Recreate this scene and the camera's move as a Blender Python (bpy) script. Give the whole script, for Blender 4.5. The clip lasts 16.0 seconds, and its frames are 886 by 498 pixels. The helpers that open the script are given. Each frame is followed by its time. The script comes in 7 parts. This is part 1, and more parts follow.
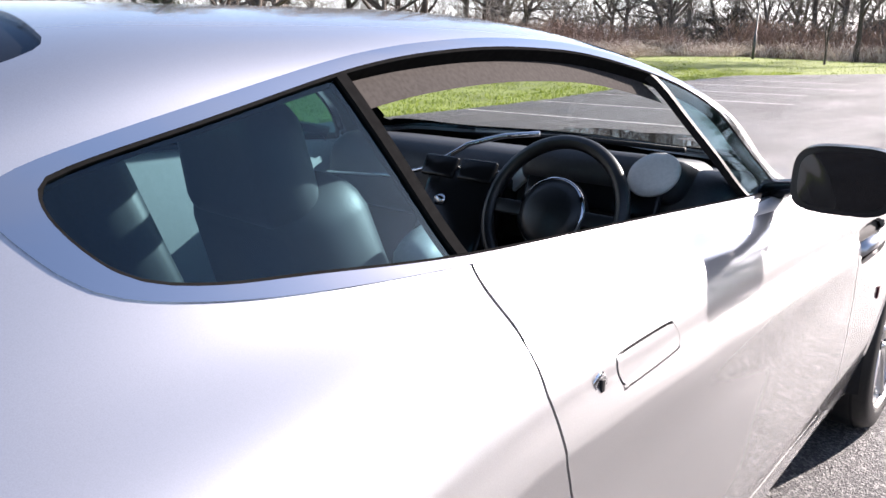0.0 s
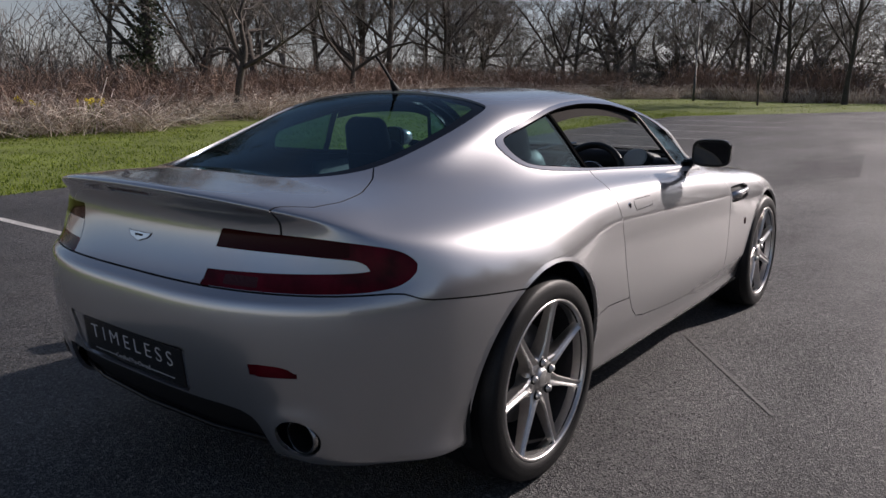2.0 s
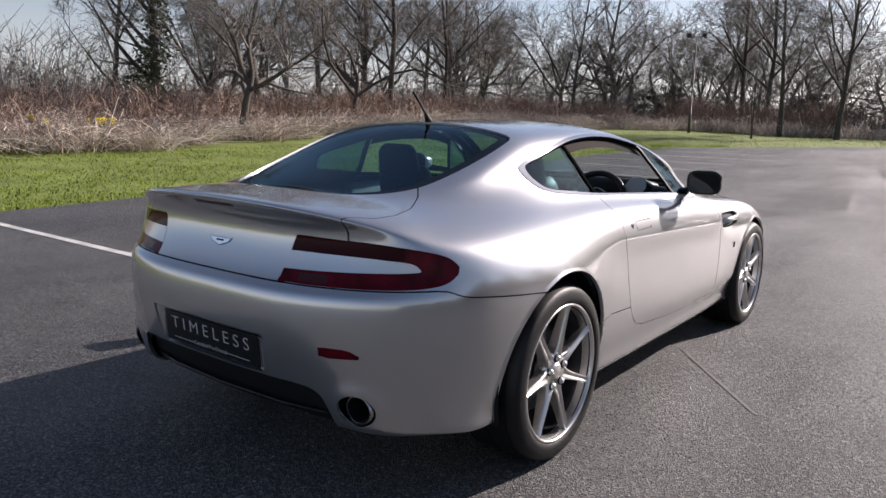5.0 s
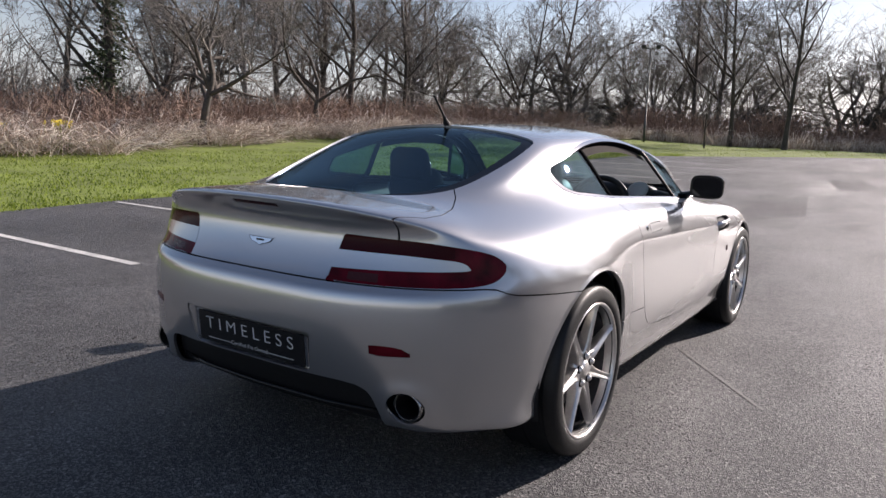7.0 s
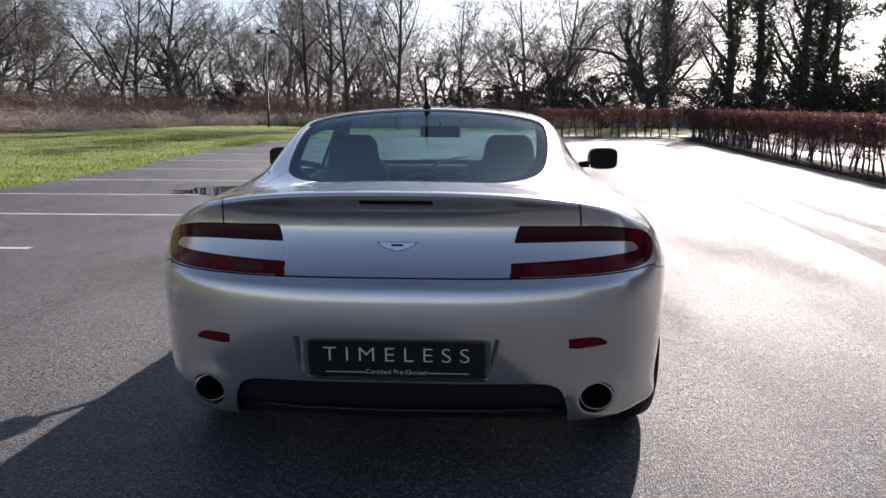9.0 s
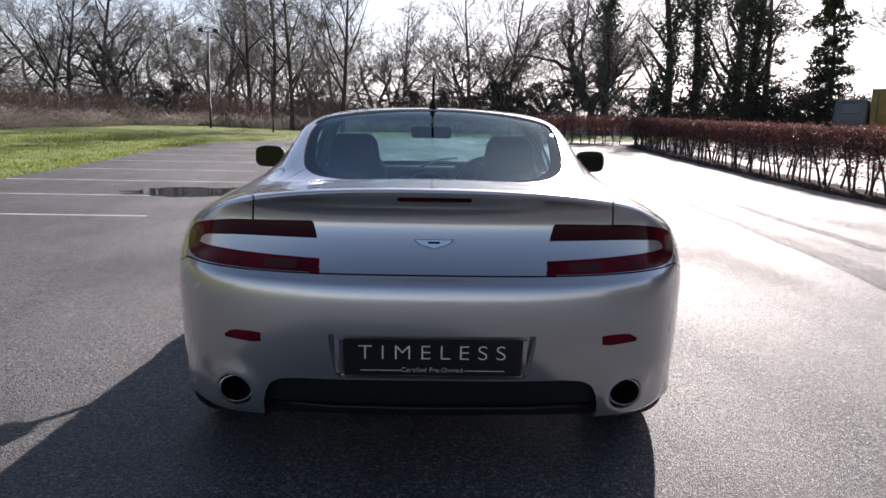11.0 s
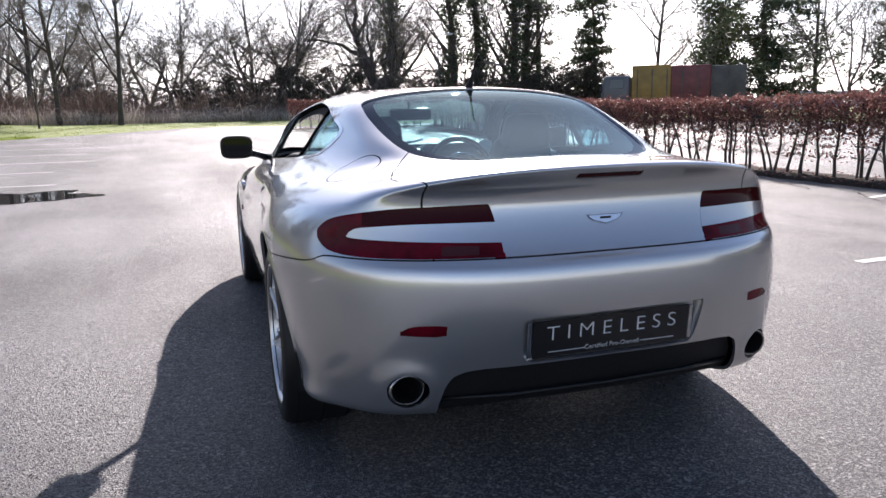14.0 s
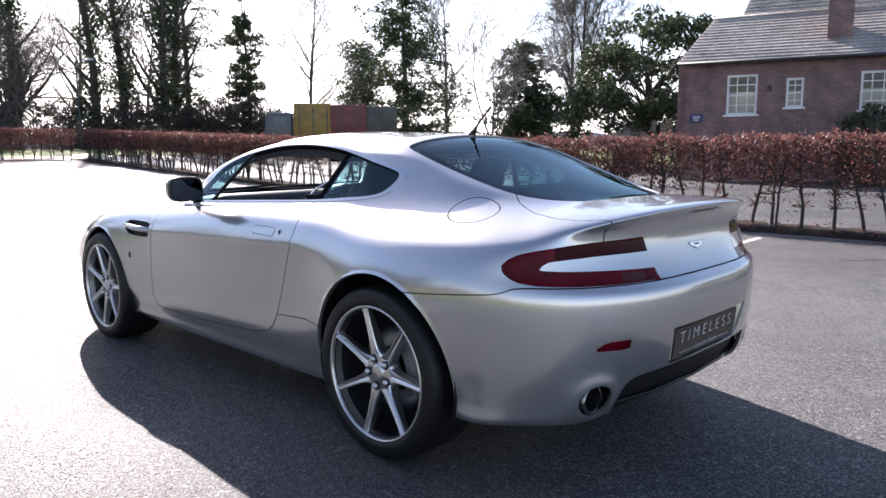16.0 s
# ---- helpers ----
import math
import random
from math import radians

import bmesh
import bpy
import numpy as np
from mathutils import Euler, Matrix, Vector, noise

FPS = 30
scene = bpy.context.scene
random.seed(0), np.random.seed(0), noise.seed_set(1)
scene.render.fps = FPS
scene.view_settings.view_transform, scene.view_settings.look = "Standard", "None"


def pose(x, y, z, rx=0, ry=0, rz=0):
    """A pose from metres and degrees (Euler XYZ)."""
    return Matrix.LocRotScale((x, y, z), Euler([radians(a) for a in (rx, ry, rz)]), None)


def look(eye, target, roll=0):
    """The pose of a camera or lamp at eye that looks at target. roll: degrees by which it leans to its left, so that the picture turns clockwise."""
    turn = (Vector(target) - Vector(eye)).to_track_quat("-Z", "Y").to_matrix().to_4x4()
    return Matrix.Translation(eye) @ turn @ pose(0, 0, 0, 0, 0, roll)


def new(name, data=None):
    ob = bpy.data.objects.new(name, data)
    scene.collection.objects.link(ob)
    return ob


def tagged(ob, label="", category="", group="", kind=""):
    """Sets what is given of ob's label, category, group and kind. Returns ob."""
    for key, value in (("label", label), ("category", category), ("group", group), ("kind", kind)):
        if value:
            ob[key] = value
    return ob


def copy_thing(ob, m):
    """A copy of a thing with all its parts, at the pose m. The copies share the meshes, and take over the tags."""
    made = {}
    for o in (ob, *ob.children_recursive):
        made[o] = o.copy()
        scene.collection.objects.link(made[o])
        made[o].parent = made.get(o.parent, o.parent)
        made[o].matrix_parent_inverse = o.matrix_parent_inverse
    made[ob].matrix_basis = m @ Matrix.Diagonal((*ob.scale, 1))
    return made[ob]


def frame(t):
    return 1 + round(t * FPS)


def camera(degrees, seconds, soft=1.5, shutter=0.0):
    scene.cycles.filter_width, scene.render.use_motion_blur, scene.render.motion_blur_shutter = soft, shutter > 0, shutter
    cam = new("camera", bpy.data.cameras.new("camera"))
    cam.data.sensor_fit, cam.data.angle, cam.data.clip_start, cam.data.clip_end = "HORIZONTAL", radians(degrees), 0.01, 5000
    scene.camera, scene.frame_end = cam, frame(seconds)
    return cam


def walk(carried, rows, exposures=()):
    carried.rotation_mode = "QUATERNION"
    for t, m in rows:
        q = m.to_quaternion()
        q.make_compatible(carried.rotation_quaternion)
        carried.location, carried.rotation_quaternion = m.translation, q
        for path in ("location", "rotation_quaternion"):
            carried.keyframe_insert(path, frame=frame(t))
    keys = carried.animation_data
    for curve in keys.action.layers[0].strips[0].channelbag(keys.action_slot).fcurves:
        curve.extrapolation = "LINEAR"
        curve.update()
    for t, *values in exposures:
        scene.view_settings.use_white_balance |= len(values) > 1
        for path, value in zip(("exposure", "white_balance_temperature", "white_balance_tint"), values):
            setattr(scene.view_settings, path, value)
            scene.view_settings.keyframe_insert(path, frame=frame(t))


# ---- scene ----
cam = camera(62.5, 16.0)
PATH = [
    (0, (1.226, -0.056, 1.183), (-0.035, 1.407, 0.665), 1.1),
    (0.5, (1.451, -0.576, 1.18), (0.218, 0.925, 0.702), 0.8),
    (1, (1.656, -1.088, 1.173), (0.446, 0.444, 0.739), 0.1),
    (1.5, (1.815, -1.564, 1.191), (0.621, -0.017, 0.768), -0.6),
    (2, (1.955, -1.947, 1.209), (0.768, -0.389, 0.805), 0.5),
    (2.5, (2.025, -2.21, 1.218), (0.857, -0.633, 0.832), 0.8),
    (3, (2.084, -2.312, 1.23), (0.919, -0.729, 0.861), 2.1),
    (3.5, (2.087, -2.332, 1.234), (0.917, -0.749, 0.881), 1.9),
    (4, (2.089, -2.337, 1.231), (0.914, -0.755, 0.892), 1.8),
    (6.5, (2.082, -2.364, 1.225), (0.89, -0.794, 0.886), 2.0),
    (7, (1.882, -2.55, 1.201), (0.796, -0.9, 0.888), 2.4),
    (7.5, (1.489, -2.733, 1.155), (0.538, -1.001, 0.846), 3.0),
    (8, (1.036, -2.848, 1.151), (0.342, -1.006, 0.801), 2.0),
    (8.5, (0.572, -2.932, 1.152), (0.212, -0.997, 0.8), 1.2),
    (9, (0.254, -2.932, 1.157), (0.142, -0.962, 0.829), 0.1),
    (11.5, (-0.029, -2.944, 1.13), (0.022, -0.97, 0.816), 1.1),
    (12, (-0.032, -2.94, 1.128), (0.02, -0.966, 0.809), 1.3),
    (12.5, (-0.043, -2.93, 1.131), (0.017, -0.959, 0.796), 1.5),
    (13, (-0.173, -2.914, 1.133), (-0.101, -0.944, 0.792), 2.6),
    (13.5, (-0.611, -2.858, 1.128), (-0.258, -0.917, 0.797), 0.6),
    (14, (-1.114, -2.702, 1.117), (-0.504, -0.831, 0.761), -1.3),
    (14.5, (-1.622, -2.487, 1.134), (-0.64, -0.781, 0.782), 0.2),
    (15, (-2.081, -2.253, 1.14), (-0.882, -0.691, 0.795), -1.3),
    (15.5, (-2.449, -2.087, 1.168), (-1.079, -0.66, 0.877), -1.6),
    (16, (-2.626, -2.04, 1.183), (-1.202, -0.663, 0.905), -0.3),
]
EXPOSURE = [(0, 1.96, 6900, 20), (0.5, 0.66, 6900, 20), (1.0, -0.12, 6950, 20), (1.5, -0.29, 6900, 20), (2.0, -0.14, 6900, 20), (2.5, 0.06, 6950, 20), (3.0, 0.31, 6950, 20), (4.0, 0.58, 6950, 20), (6.5, 0.66, 6950, 20), (8.0, 0.86, 6900, 20), (8.5, 0.96, 6850, 20), (9.0, 0.81, 6850, 20), (13.0, 0.88, 6800, 20), (14.0, 1.37, 6750, 20), (15.0, 1.57, 6700, 20), (16.0, 1.67, 6700, 20)]
walk(cam, [(t, look(eye, target, roll)) for t, eye, target, roll in PATH], EXPOSURE)

# ---- light: low spring sun ahead and to the right of the car, thin bright sky ----
SUN_ELEVATION, SUN_TURN = radians(28.0), radians(21.0)
to_sun = Vector((math.sin(SUN_TURN) * math.cos(SUN_ELEVATION), math.cos(SUN_TURN) * math.cos(SUN_ELEVATION), math.sin(SUN_ELEVATION)))
world = bpy.data.worlds.new("sky")
scene.world = world
world.use_nodes = True
wn, wl = world.node_tree.nodes, world.node_tree.links
wn.clear()
sky = wn.new("ShaderNodeTexSky")
sky.sky_type = "NISHITA"
sky.sun_disc = False
sky.sun_elevation, sky.sun_rotation = SUN_ELEVATION, SUN_TURN
sky.dust_density, sky.ozone_density, sky.air_density = 0.6, 1.6, 1.0
back = wn.new("ShaderNodeBackground")
back.inputs["Strength"].default_value = 0.079
out = wn.new("ShaderNodeOutputWorld")
# thin streaky cloud over the blue
place, cloud, amount, grey, pale, veil = (wn.new(k) for k in ("ShaderNodeTexCoord", "ShaderNodeTexNoise", "ShaderNodeMapRange", "ShaderNodeRGBToBW", "ShaderNodeVectorMath", "ShaderNodeMix"))
stretch = wn.new("ShaderNodeMapping")
stretch.inputs["Scale"].default_value = (1.0, 1.0, 3.0)
cloud.inputs["Scale"].default_value, cloud.inputs["Detail"].default_value = 2.2, 7
for k, v in (("From Min", 0.50), ("From Max", 0.75), ("To Min", 0.0), ("To Max", 0.5)):
    amount.inputs[k].default_value = v
wl.new(place.outputs["Generated"], stretch.inputs["Vector"]), wl.new(stretch.outputs["Vector"], cloud.inputs["Vector"]), wl.new(cloud.outputs["Fac"], amount.inputs["Value"])
haze, height, thick = wn.new("ShaderNodeMapRange"), wn.new("ShaderNodeSeparateXYZ"), wn.new("ShaderNodeMath")
for k, v in (("From Min", 0.02), ("From Max", 0.20), ("To Min", 0.55), ("To Max", 0.0)):
    haze.inputs[k].default_value = v
thick.operation = "MAXIMUM"
wl.new(place.outputs["Generated"], height.inputs["Vector"]), wl.new(height.outputs["Z"], haze.inputs["Value"])
wl.new(haze.outputs["Result"], thick.inputs[0]), wl.new(amount.outputs["Result"], thick.inputs[1])
pale.operation, veil.data_type = "SCALE", "RGBA"
pale.inputs[0].default_value = (1.16, 1.24, 1.46)
wl.new(sky.outputs["Color"], grey.inputs["Color"]), wl.new(grey.outputs["Val"], pale.inputs["Scale"])
wl.new(thick.outputs["Value"], veil.inputs[0]), wl.new(sky.outputs["Color"], veil.inputs[6]), wl.new(pale.outputs["Vector"], veil.inputs[7])
wl.new(veil.outputs[2], back.inputs["Color"])
wl.new(back.outputs["Background"], out.inputs["Surface"])
sun_data = bpy.data.lights.new("sun", "SUN")
sun_data.energy, sun_data.angle, sun_data.color = 5.0, radians(0.53), (1.0, 0.97, 0.93)
sun = new("sun", sun_data)
sun.matrix_world = look(to_sun * 50, (0, 0, 0))

# ---- materials ----
def material(name, colour, rough=0.5, metal=0.0, grain=0.0, grain_size=40.0, stain=0.0, stain_size=2.0, bump=0.0, bump_size=60.0, coat=0.0, spec=0.5, piece=0.0):
    """A Principled surface with variation at two scales, and bump, all in metres of the object."""
    m = bpy.data.materials.new(name)
    m.use_nodes = True
    n, l = m.node_tree.nodes, m.node_tree.links
    p = n["Principled BSDF"]
    p.inputs["Base Color"].default_value = (*colour, 1)
    p.inputs["Roughness"].default_value, p.inputs["Metallic"].default_value = rough, metal
    p.inputs["Coat Weight"].default_value, p.inputs["Coat Roughness"].default_value = coat, 0.04
    p.inputs["Specular IOR Level"].default_value = spec
    tc = n.new("ShaderNodeTexCoord")
    last = None
    for amount, size, detail in ((stain, stain_size, 5), (grain, grain_size, 3)):
        if amount:
            t = n.new("ShaderNodeTexNoise")
            t.inputs["Scale"].default_value, t.inputs["Detail"].default_value = size, detail
            l.new(tc.outputs["Object"], t.inputs["Vector"])
            r = n.new("ShaderNodeMapRange")
            r.inputs["From Min"].default_value, r.inputs["From Max"].default_value = 0.25, 0.75
            r.inputs["To Min"].default_value, r.inputs["To Max"].default_value = 1 - amount, 1 + amount
            l.new(t.outputs["Fac"], r.inputs["Value"])
            if last is None:
                last = r.outputs["Result"]
            else:
                x = n.new("ShaderNodeMath")
                x.operation = "MULTIPLY"
                l.new(last, x.inputs[0]), l.new(r.outputs["Result"], x.inputs[1])
                last = x.outputs["Value"]
    if piece:
        info = n.new("ShaderNodeObjectInfo")
        r = n.new("ShaderNodeMapRange")
        r.inputs["To Min"].default_value, r.inputs["To Max"].default_value = 1 - piece, 1 + piece
        l.new(info.outputs["Random"], r.inputs["Value"])
        if last is None:
            last = r.outputs["Result"]
        else:
            x = n.new("ShaderNodeMath")
            x.operation = "MULTIPLY"
            l.new(last, x.inputs[0]), l.new(r.outputs["Result"], x.inputs[1])
            last = x.outputs["Value"]
    if last is not None:
        mix = n.new("ShaderNodeVectorMath")
        mix.operation = "SCALE"
        mix.inputs[0].default_value = colour
        l.new(last, mix.inputs["Scale"])
        l.new(mix.outputs["Vector"], p.inputs["Base Color"])
    if bump:
        t = n.new("ShaderNodeTexNoise")
        t.inputs["Scale"].default_value, t.inputs["Detail"].default_value = bump_size, 4
        l.new(tc.outputs["Object"], t.inputs["Vector"])
        b = n.new("ShaderNodeBump")
        b.inputs["Strength"].default_value, b.inputs["Distance"].default_value = min(bump, 1.0), 0.01
        l.new(t.outputs["Fac"], b.inputs["Height"])
        l.new(b.outputs["Normal"], p.inputs["Normal"])
    return m




def glass(name, tint, ior=1.45, rough=0.0, most=1.0, sheen=(1, 1, 1), backed=False):
    """A thin pane: what lies behind it, tinted (or a painted backing), under a clear reflection."""
    m = bpy.data.materials.new(name)
    m.use_nodes = True
    n, l = m.node_tree.nodes, m.node_tree.links
    n.clear()
    o, mix, tr, gl, fr = n.new("ShaderNodeOutputMaterial"), n.new("ShaderNodeMixShader"), n.new("ShaderNodeBsdfDiffuse" if backed else "ShaderNodeBsdfTransparent"), n.new("ShaderNodeBsdfGlossy"), n.new("ShaderNodeLayerWeight")
    tr.inputs["Color"].default_value = (*tint, 1)
    gl.inputs["Roughness"].default_value = rough
    gl.inputs["Color"].default_value = (*sheen, 1)
    fr.inputs["Blend"].default_value = 0.5
    f0 = ((ior - 1) / (ior + 1)) ** 2
    steep, bend = n.new("ShaderNodeMath"), n.new("ShaderNodeMapRange")
    steep.operation, steep.inputs[1].default_value = "POWER", 5.0
    bend.inputs["To Min"].default_value, bend.inputs["To Max"].default_value = 1.3 * f0, most
    l.new(fr.outputs["Facing"], steep.inputs[0]), l.new(steep.outputs["Value"], bend.inputs["Value"])
    l.new(bend.outputs["Result"], mix.inputs["Fac"]), l.new(tr.outputs["BSDF"], mix.inputs[1]), l.new(gl.outputs["BSDF"], mix.inputs[2])
    l.new(mix.outputs["Shader"], o.inputs["Surface"])
    return m


def metallic_paint(name, colour):
    """Silver car paint under lacquer: a broad glow from tilted flakes over a tighter sheen from level ones."""
    m = material(name, colour, 0.165, 0.94, grain=0.06, grain_size=900, coat=1.0)
    n, l = m.node_tree.nodes, m.node_tree.links
    p = n["Principled BSDF"]
    broad = n.new("ShaderNodeBsdfPrincipled")
    l.new(p.inputs["Base Color"].links[0].from_socket, broad.inputs["Base Color"])
    broad.inputs["Roughness"].default_value, broad.inputs["Metallic"].default_value = 0.42, 0.86
    broad.inputs["Coat Weight"].default_value, broad.inputs["Coat Roughness"].default_value = 1.0, 0.04
    mix = n.new("ShaderNodeMixShader")
    mix.inputs["Fac"].default_value = 0.44
    l.new(p.outputs["BSDF"], mix.inputs[1]), l.new(broad.outputs["BSDF"], mix.inputs[2])
    l.new(mix.outputs["Shader"], n["Material Output"].inputs["Surface"])
    return m


PAINT = metallic_paint("silver_paint", (0.515, 0.515, 0.527))
CHROME = material("bright_trim", (0.56, 0.57, 0.60), 0.07, 1.0)
FACIA = material("graphite_facia", (0.46, 0.46, 0.46), 0.32, 0.4, grain=0.05, grain_size=200)
# pale colour stands in for sun falling on the dark binnacle
BINNACLE_SUNLIT = material("pale_binnacle", (0.60, 0.59, 0.575), 0.38, grain=0.08, grain_size=160)
SEAL = material("black_seal", (0.010, 0.010, 0.010), 0.9, spec=0.0, grain=0.2, grain_size=90)
RAIL = material("roof_rail_trim", (0.050, 0.045, 0.042), 0.8, spec=0.02, grain=0.2, grain_size=160)
TRIM = material("black_trim", (0.010, 0.010, 0.011), 0.6, spec=0.25, grain=0.2, grain_size=80)
GLOSS_BLACK = material("gloss_black", (0.010, 0.010, 0.011), 0.15, spec=0.22)
FRIT = glass("black_glass_border", (0.008, 0.009, 0.010), 1.5, most=0.30, sheen=(0.62, 0.80, 1.0), backed=True)
GLASS = glass("clear_glass", (0.86, 0.90, 0.89))
TINTED = glass("tinted_glass", (0.25, 0.46, 0.51), 1.5, most=0.52, sheen=(0.62, 0.86, 1.0))
LAMP_RED = material("red_lens", (0.095, 0.002, 0.008), 0.08, spec=0.12, stain=0.6, stain_size=14)
LAMP_DARK = material("dark_red_lens", (0.036, 0.0014, 0.0035), 0.08, spec=0.08)
LENS = material("clear_lens", (0.060, 0.014, 0.016), 0.10, spec=0.18, bump=0.2, bump_size=120)
PLATE = material("plate_black", (0.010, 0.010, 0.011), 0.25)
SILVER_INK = material("silver_lettering", (0.62, 0.62, 0.63), 0.4)
EMBLEM = material("emblem_edge", (0.14, 0.14, 0.15), 0.3, 0.9)
EMBLEM_FIELD = material("emblem_field", (0.82, 0.82, 0.83), 0.16, 1.0)
PIPE = material("polished_steel", (0.32, 0.315, 0.31), 0.22, 1.0, stain=0.2, stain_size=30)
MIRROR = material("mirror", (0.03, 0.031, 0.034), 0.02, 1.0)
BARREL = material("dark_rim_barrel", (0.030, 0.030, 0.034), 0.30, 0.6, stain=0.3, stain_size=30)
RUBBER = material("rubber", (0.009, 0.009, 0.0095), 0.48, spec=0.35, grain=0.25, grain_size=50, bump=0.12, bump_size=200)
ALLOY = material("alloy", (0.68, 0.665, 0.65), 0.34, 1.0, grain=0.08, grain_size=90)
DISC = material("disc_steel", (0.30, 0.29, 0.28), 0.38, 1.0, stain=0.2, stain_size=20)
CALIPER = material("caliper_grey", (0.16, 0.16, 0.165), 0.5)
LEATHER = material("dark_leather", (0.020, 0.020, 0.023), 0.5, grain=0.2, grain_size=120, bump=0.05, bump_size=260)
LEATHER_DARK = material("black_leather", (0.012, 0.012, 0.013), 0.38, grain=0.2, grain_size=120)
LEATHER_PALE = material("pale_leather", (0.36, 0.37, 0.38), 0.5, grain=0.1, grain_size=120)


def asphalt(name, dark, light, wet=0.39, gloss=0.41):
    """Worn asphalt: pale stones in a dark binder, stains and damp areas of lower roughness."""
    m = material(name, dark, 0.55, spec=gloss)
    n, l = m.node_tree.nodes, m.node_tree.links
    p = n["Principled BSDF"]
    tc = n.new("ShaderNodeTexCoord")

    def tex(kind, scale, detail=3.0):
        t = n.new(kind)
        t.inputs["Scale"].default_value = scale
        if kind == "ShaderNodeTexNoise":
            t.inputs["Detail"].default_value = detail
        l.new(tc.outputs["Object"], t.inputs["Vector"])
        return t

    def ramp(src, a, b, lo, hi):
        r = n.new("ShaderNodeMapRange")
        for k, v in (("From Min", a), ("From Max", b), ("To Min", lo), ("To Max", hi)):
            r.inputs[k].default_value = v
        l.new(src, r.inputs["Value"])
        return r.outputs["Result"]

    stones = tex("ShaderNodeTexVoronoi", 145.0)
    fine = tex("ShaderNodeTexNoise", 320.0, 2.0)
    broad = tex("ShaderNodeTexNoise", 0.45, 6.0)
    drawn = n.new("ShaderNodeMapping")
    drawn.inputs["Scale"].default_value = (1.0, 0.3, 1.0)
    drawn.inputs["Rotation"].default_value = (0, 0, radians(12))
    l.new(tc.outputs["Object"], drawn.inputs["Vector"])
    tracks = tex("ShaderNodeTexNoise", 0.9, 7.0)
    l.new(drawn.outputs["Vector"], tracks.inputs["Vector"])
    patch = tex("ShaderNodeTexNoise", 3.0, 4.0)
    mix = n.new("ShaderNodeMix")
    mix.data_type = "RGBA"
    mix.inputs[6].default_value, mix.inputs[7].default_value = (*dark, 1), (*light, 1)
    sep = n.new("ShaderNodeSeparateColor")
    l.new(stones.outputs["Color"], sep.inputs["Color"])
    l.new(ramp(sep.outputs["Red"], 0.50, 1.0, 0.0, 1.0), mix.inputs[0])
    # rare pale chips: the sparkle of stones put into the base colour
    sparkle_chips, sparkle_mix, sparkle_sep = tex("ShaderNodeTexVoronoi", 100.0), n.new("ShaderNodeMix"), n.new("ShaderNodeSeparateColor")
    sparkle_mix.data_type = "RGBA"
    sparkle_mix.inputs[7].default_value = (0.34, 0.33, 0.32, 1)
    l.new(sparkle_chips.outputs["Color"], sparkle_sep.inputs["Color"]), l.new(mix.outputs[2], sparkle_mix.inputs[6])
    l.new(ramp(sparkle_sep.outputs["Blue"], 0.970, 0.990, 0.0, 0.6), sparkle_mix.inputs[0])
    scale = n.new("ShaderNodeVectorMath")
    scale.operation = "SCALE"
    l.new(sparkle_mix.outputs[2], scale.inputs[0])
    mul = n.new("ShaderNodeMath")
    mul.operation = "MULTIPLY"
    l.new(ramp(broad.outputs["Fac"], 0.3, 0.7, 0.72, 1.25), mul.inputs[0])
    l.new(ramp(patch.outputs["Fac"], 0.3, 0.7, 0.88, 1.12), mul.inputs[1])
    l.new(mul.outputs["Value"], scale.inputs["Scale"])
    l.new(scale.outputs["Vector"], p.inputs["Base Color"])
    damp = n.new("ShaderNodeMath")
    damp.operation = "MULTIPLY"
    l.new(ramp(tracks.outputs["Fac"], 0.38, 0.62, wet, 0.72), damp.inputs[0])
    l.new(ramp(fine.outputs["Fac"], 0.3, 0.7, 0.85, 1.15), damp.inputs[1])
    glint = n.new("ShaderNodeMath")
    glint.operation = "MULTIPLY"
    l.new(damp.outputs["Value"], glint.inputs[0]), l.new(ramp(sep.outputs["Green"], 0.72, 0.95, 1.0, 0.5), glint.inputs[1])
    l.new(glint.outputs["Value"], p.inputs["Roughness"])
    h = n.new("ShaderNodeMath")
    h.operation = "ADD"
    l.new(stones.outputs["Distance"], h.inputs[0]), l.new(fine.outputs["Fac"], h.inputs[1])
    b = n.new("ShaderNodeBump")
    b.inputs["Strength"].default_value, b.inputs["Distance"].default_value = 0.75, 0.009
    l.new(h.outputs["Value"], b.inputs["Height"])
    l.new(b.outputs["Normal"], p.inputs["Normal"])
    return m


ASPHALT = asphalt("asphalt", (0.046, 0.046, 0.048), (0.192, 0.188, 0.185), 0.45, 0.31)
CRACK = material("crack_dirt", (0.008, 0.008, 0.008), 0.95, spec=0.05)
SCRAPE = material("pale_scrape", (0.100, 0.098, 0.096), 0.7, grain=0.5, grain_size=90)
ASPHALT_PATCH = asphalt("asphalt_repair", (0.045, 0.045, 0.047), (0.190, 0.186, 0.183), 0.78, 0.27)
LINE = material("worn_line_paint", (0.52, 0.51, 0.49), 0.6, grain=0.35, grain_size=60, stain=0.3, stain_size=4, bump=0.3, bump_size=160)
WATER = material("puddle_water", (0.012, 0.013, 0.015), 0.02)
TURF = material("turf", (0.14, 0.18, 0.03), 0.85, grain=0.45, grain_size=26, stain=0.35, stain_size=0.9, bump=0.8, bump_size=30)
SOIL = material("leaf_litter", (0.022, 0.016, 0.013), 0.95, spec=0.1, grain=0.5, grain_size=40, stain=0.3, stain_size=3, bump=0.9, bump_size=50)


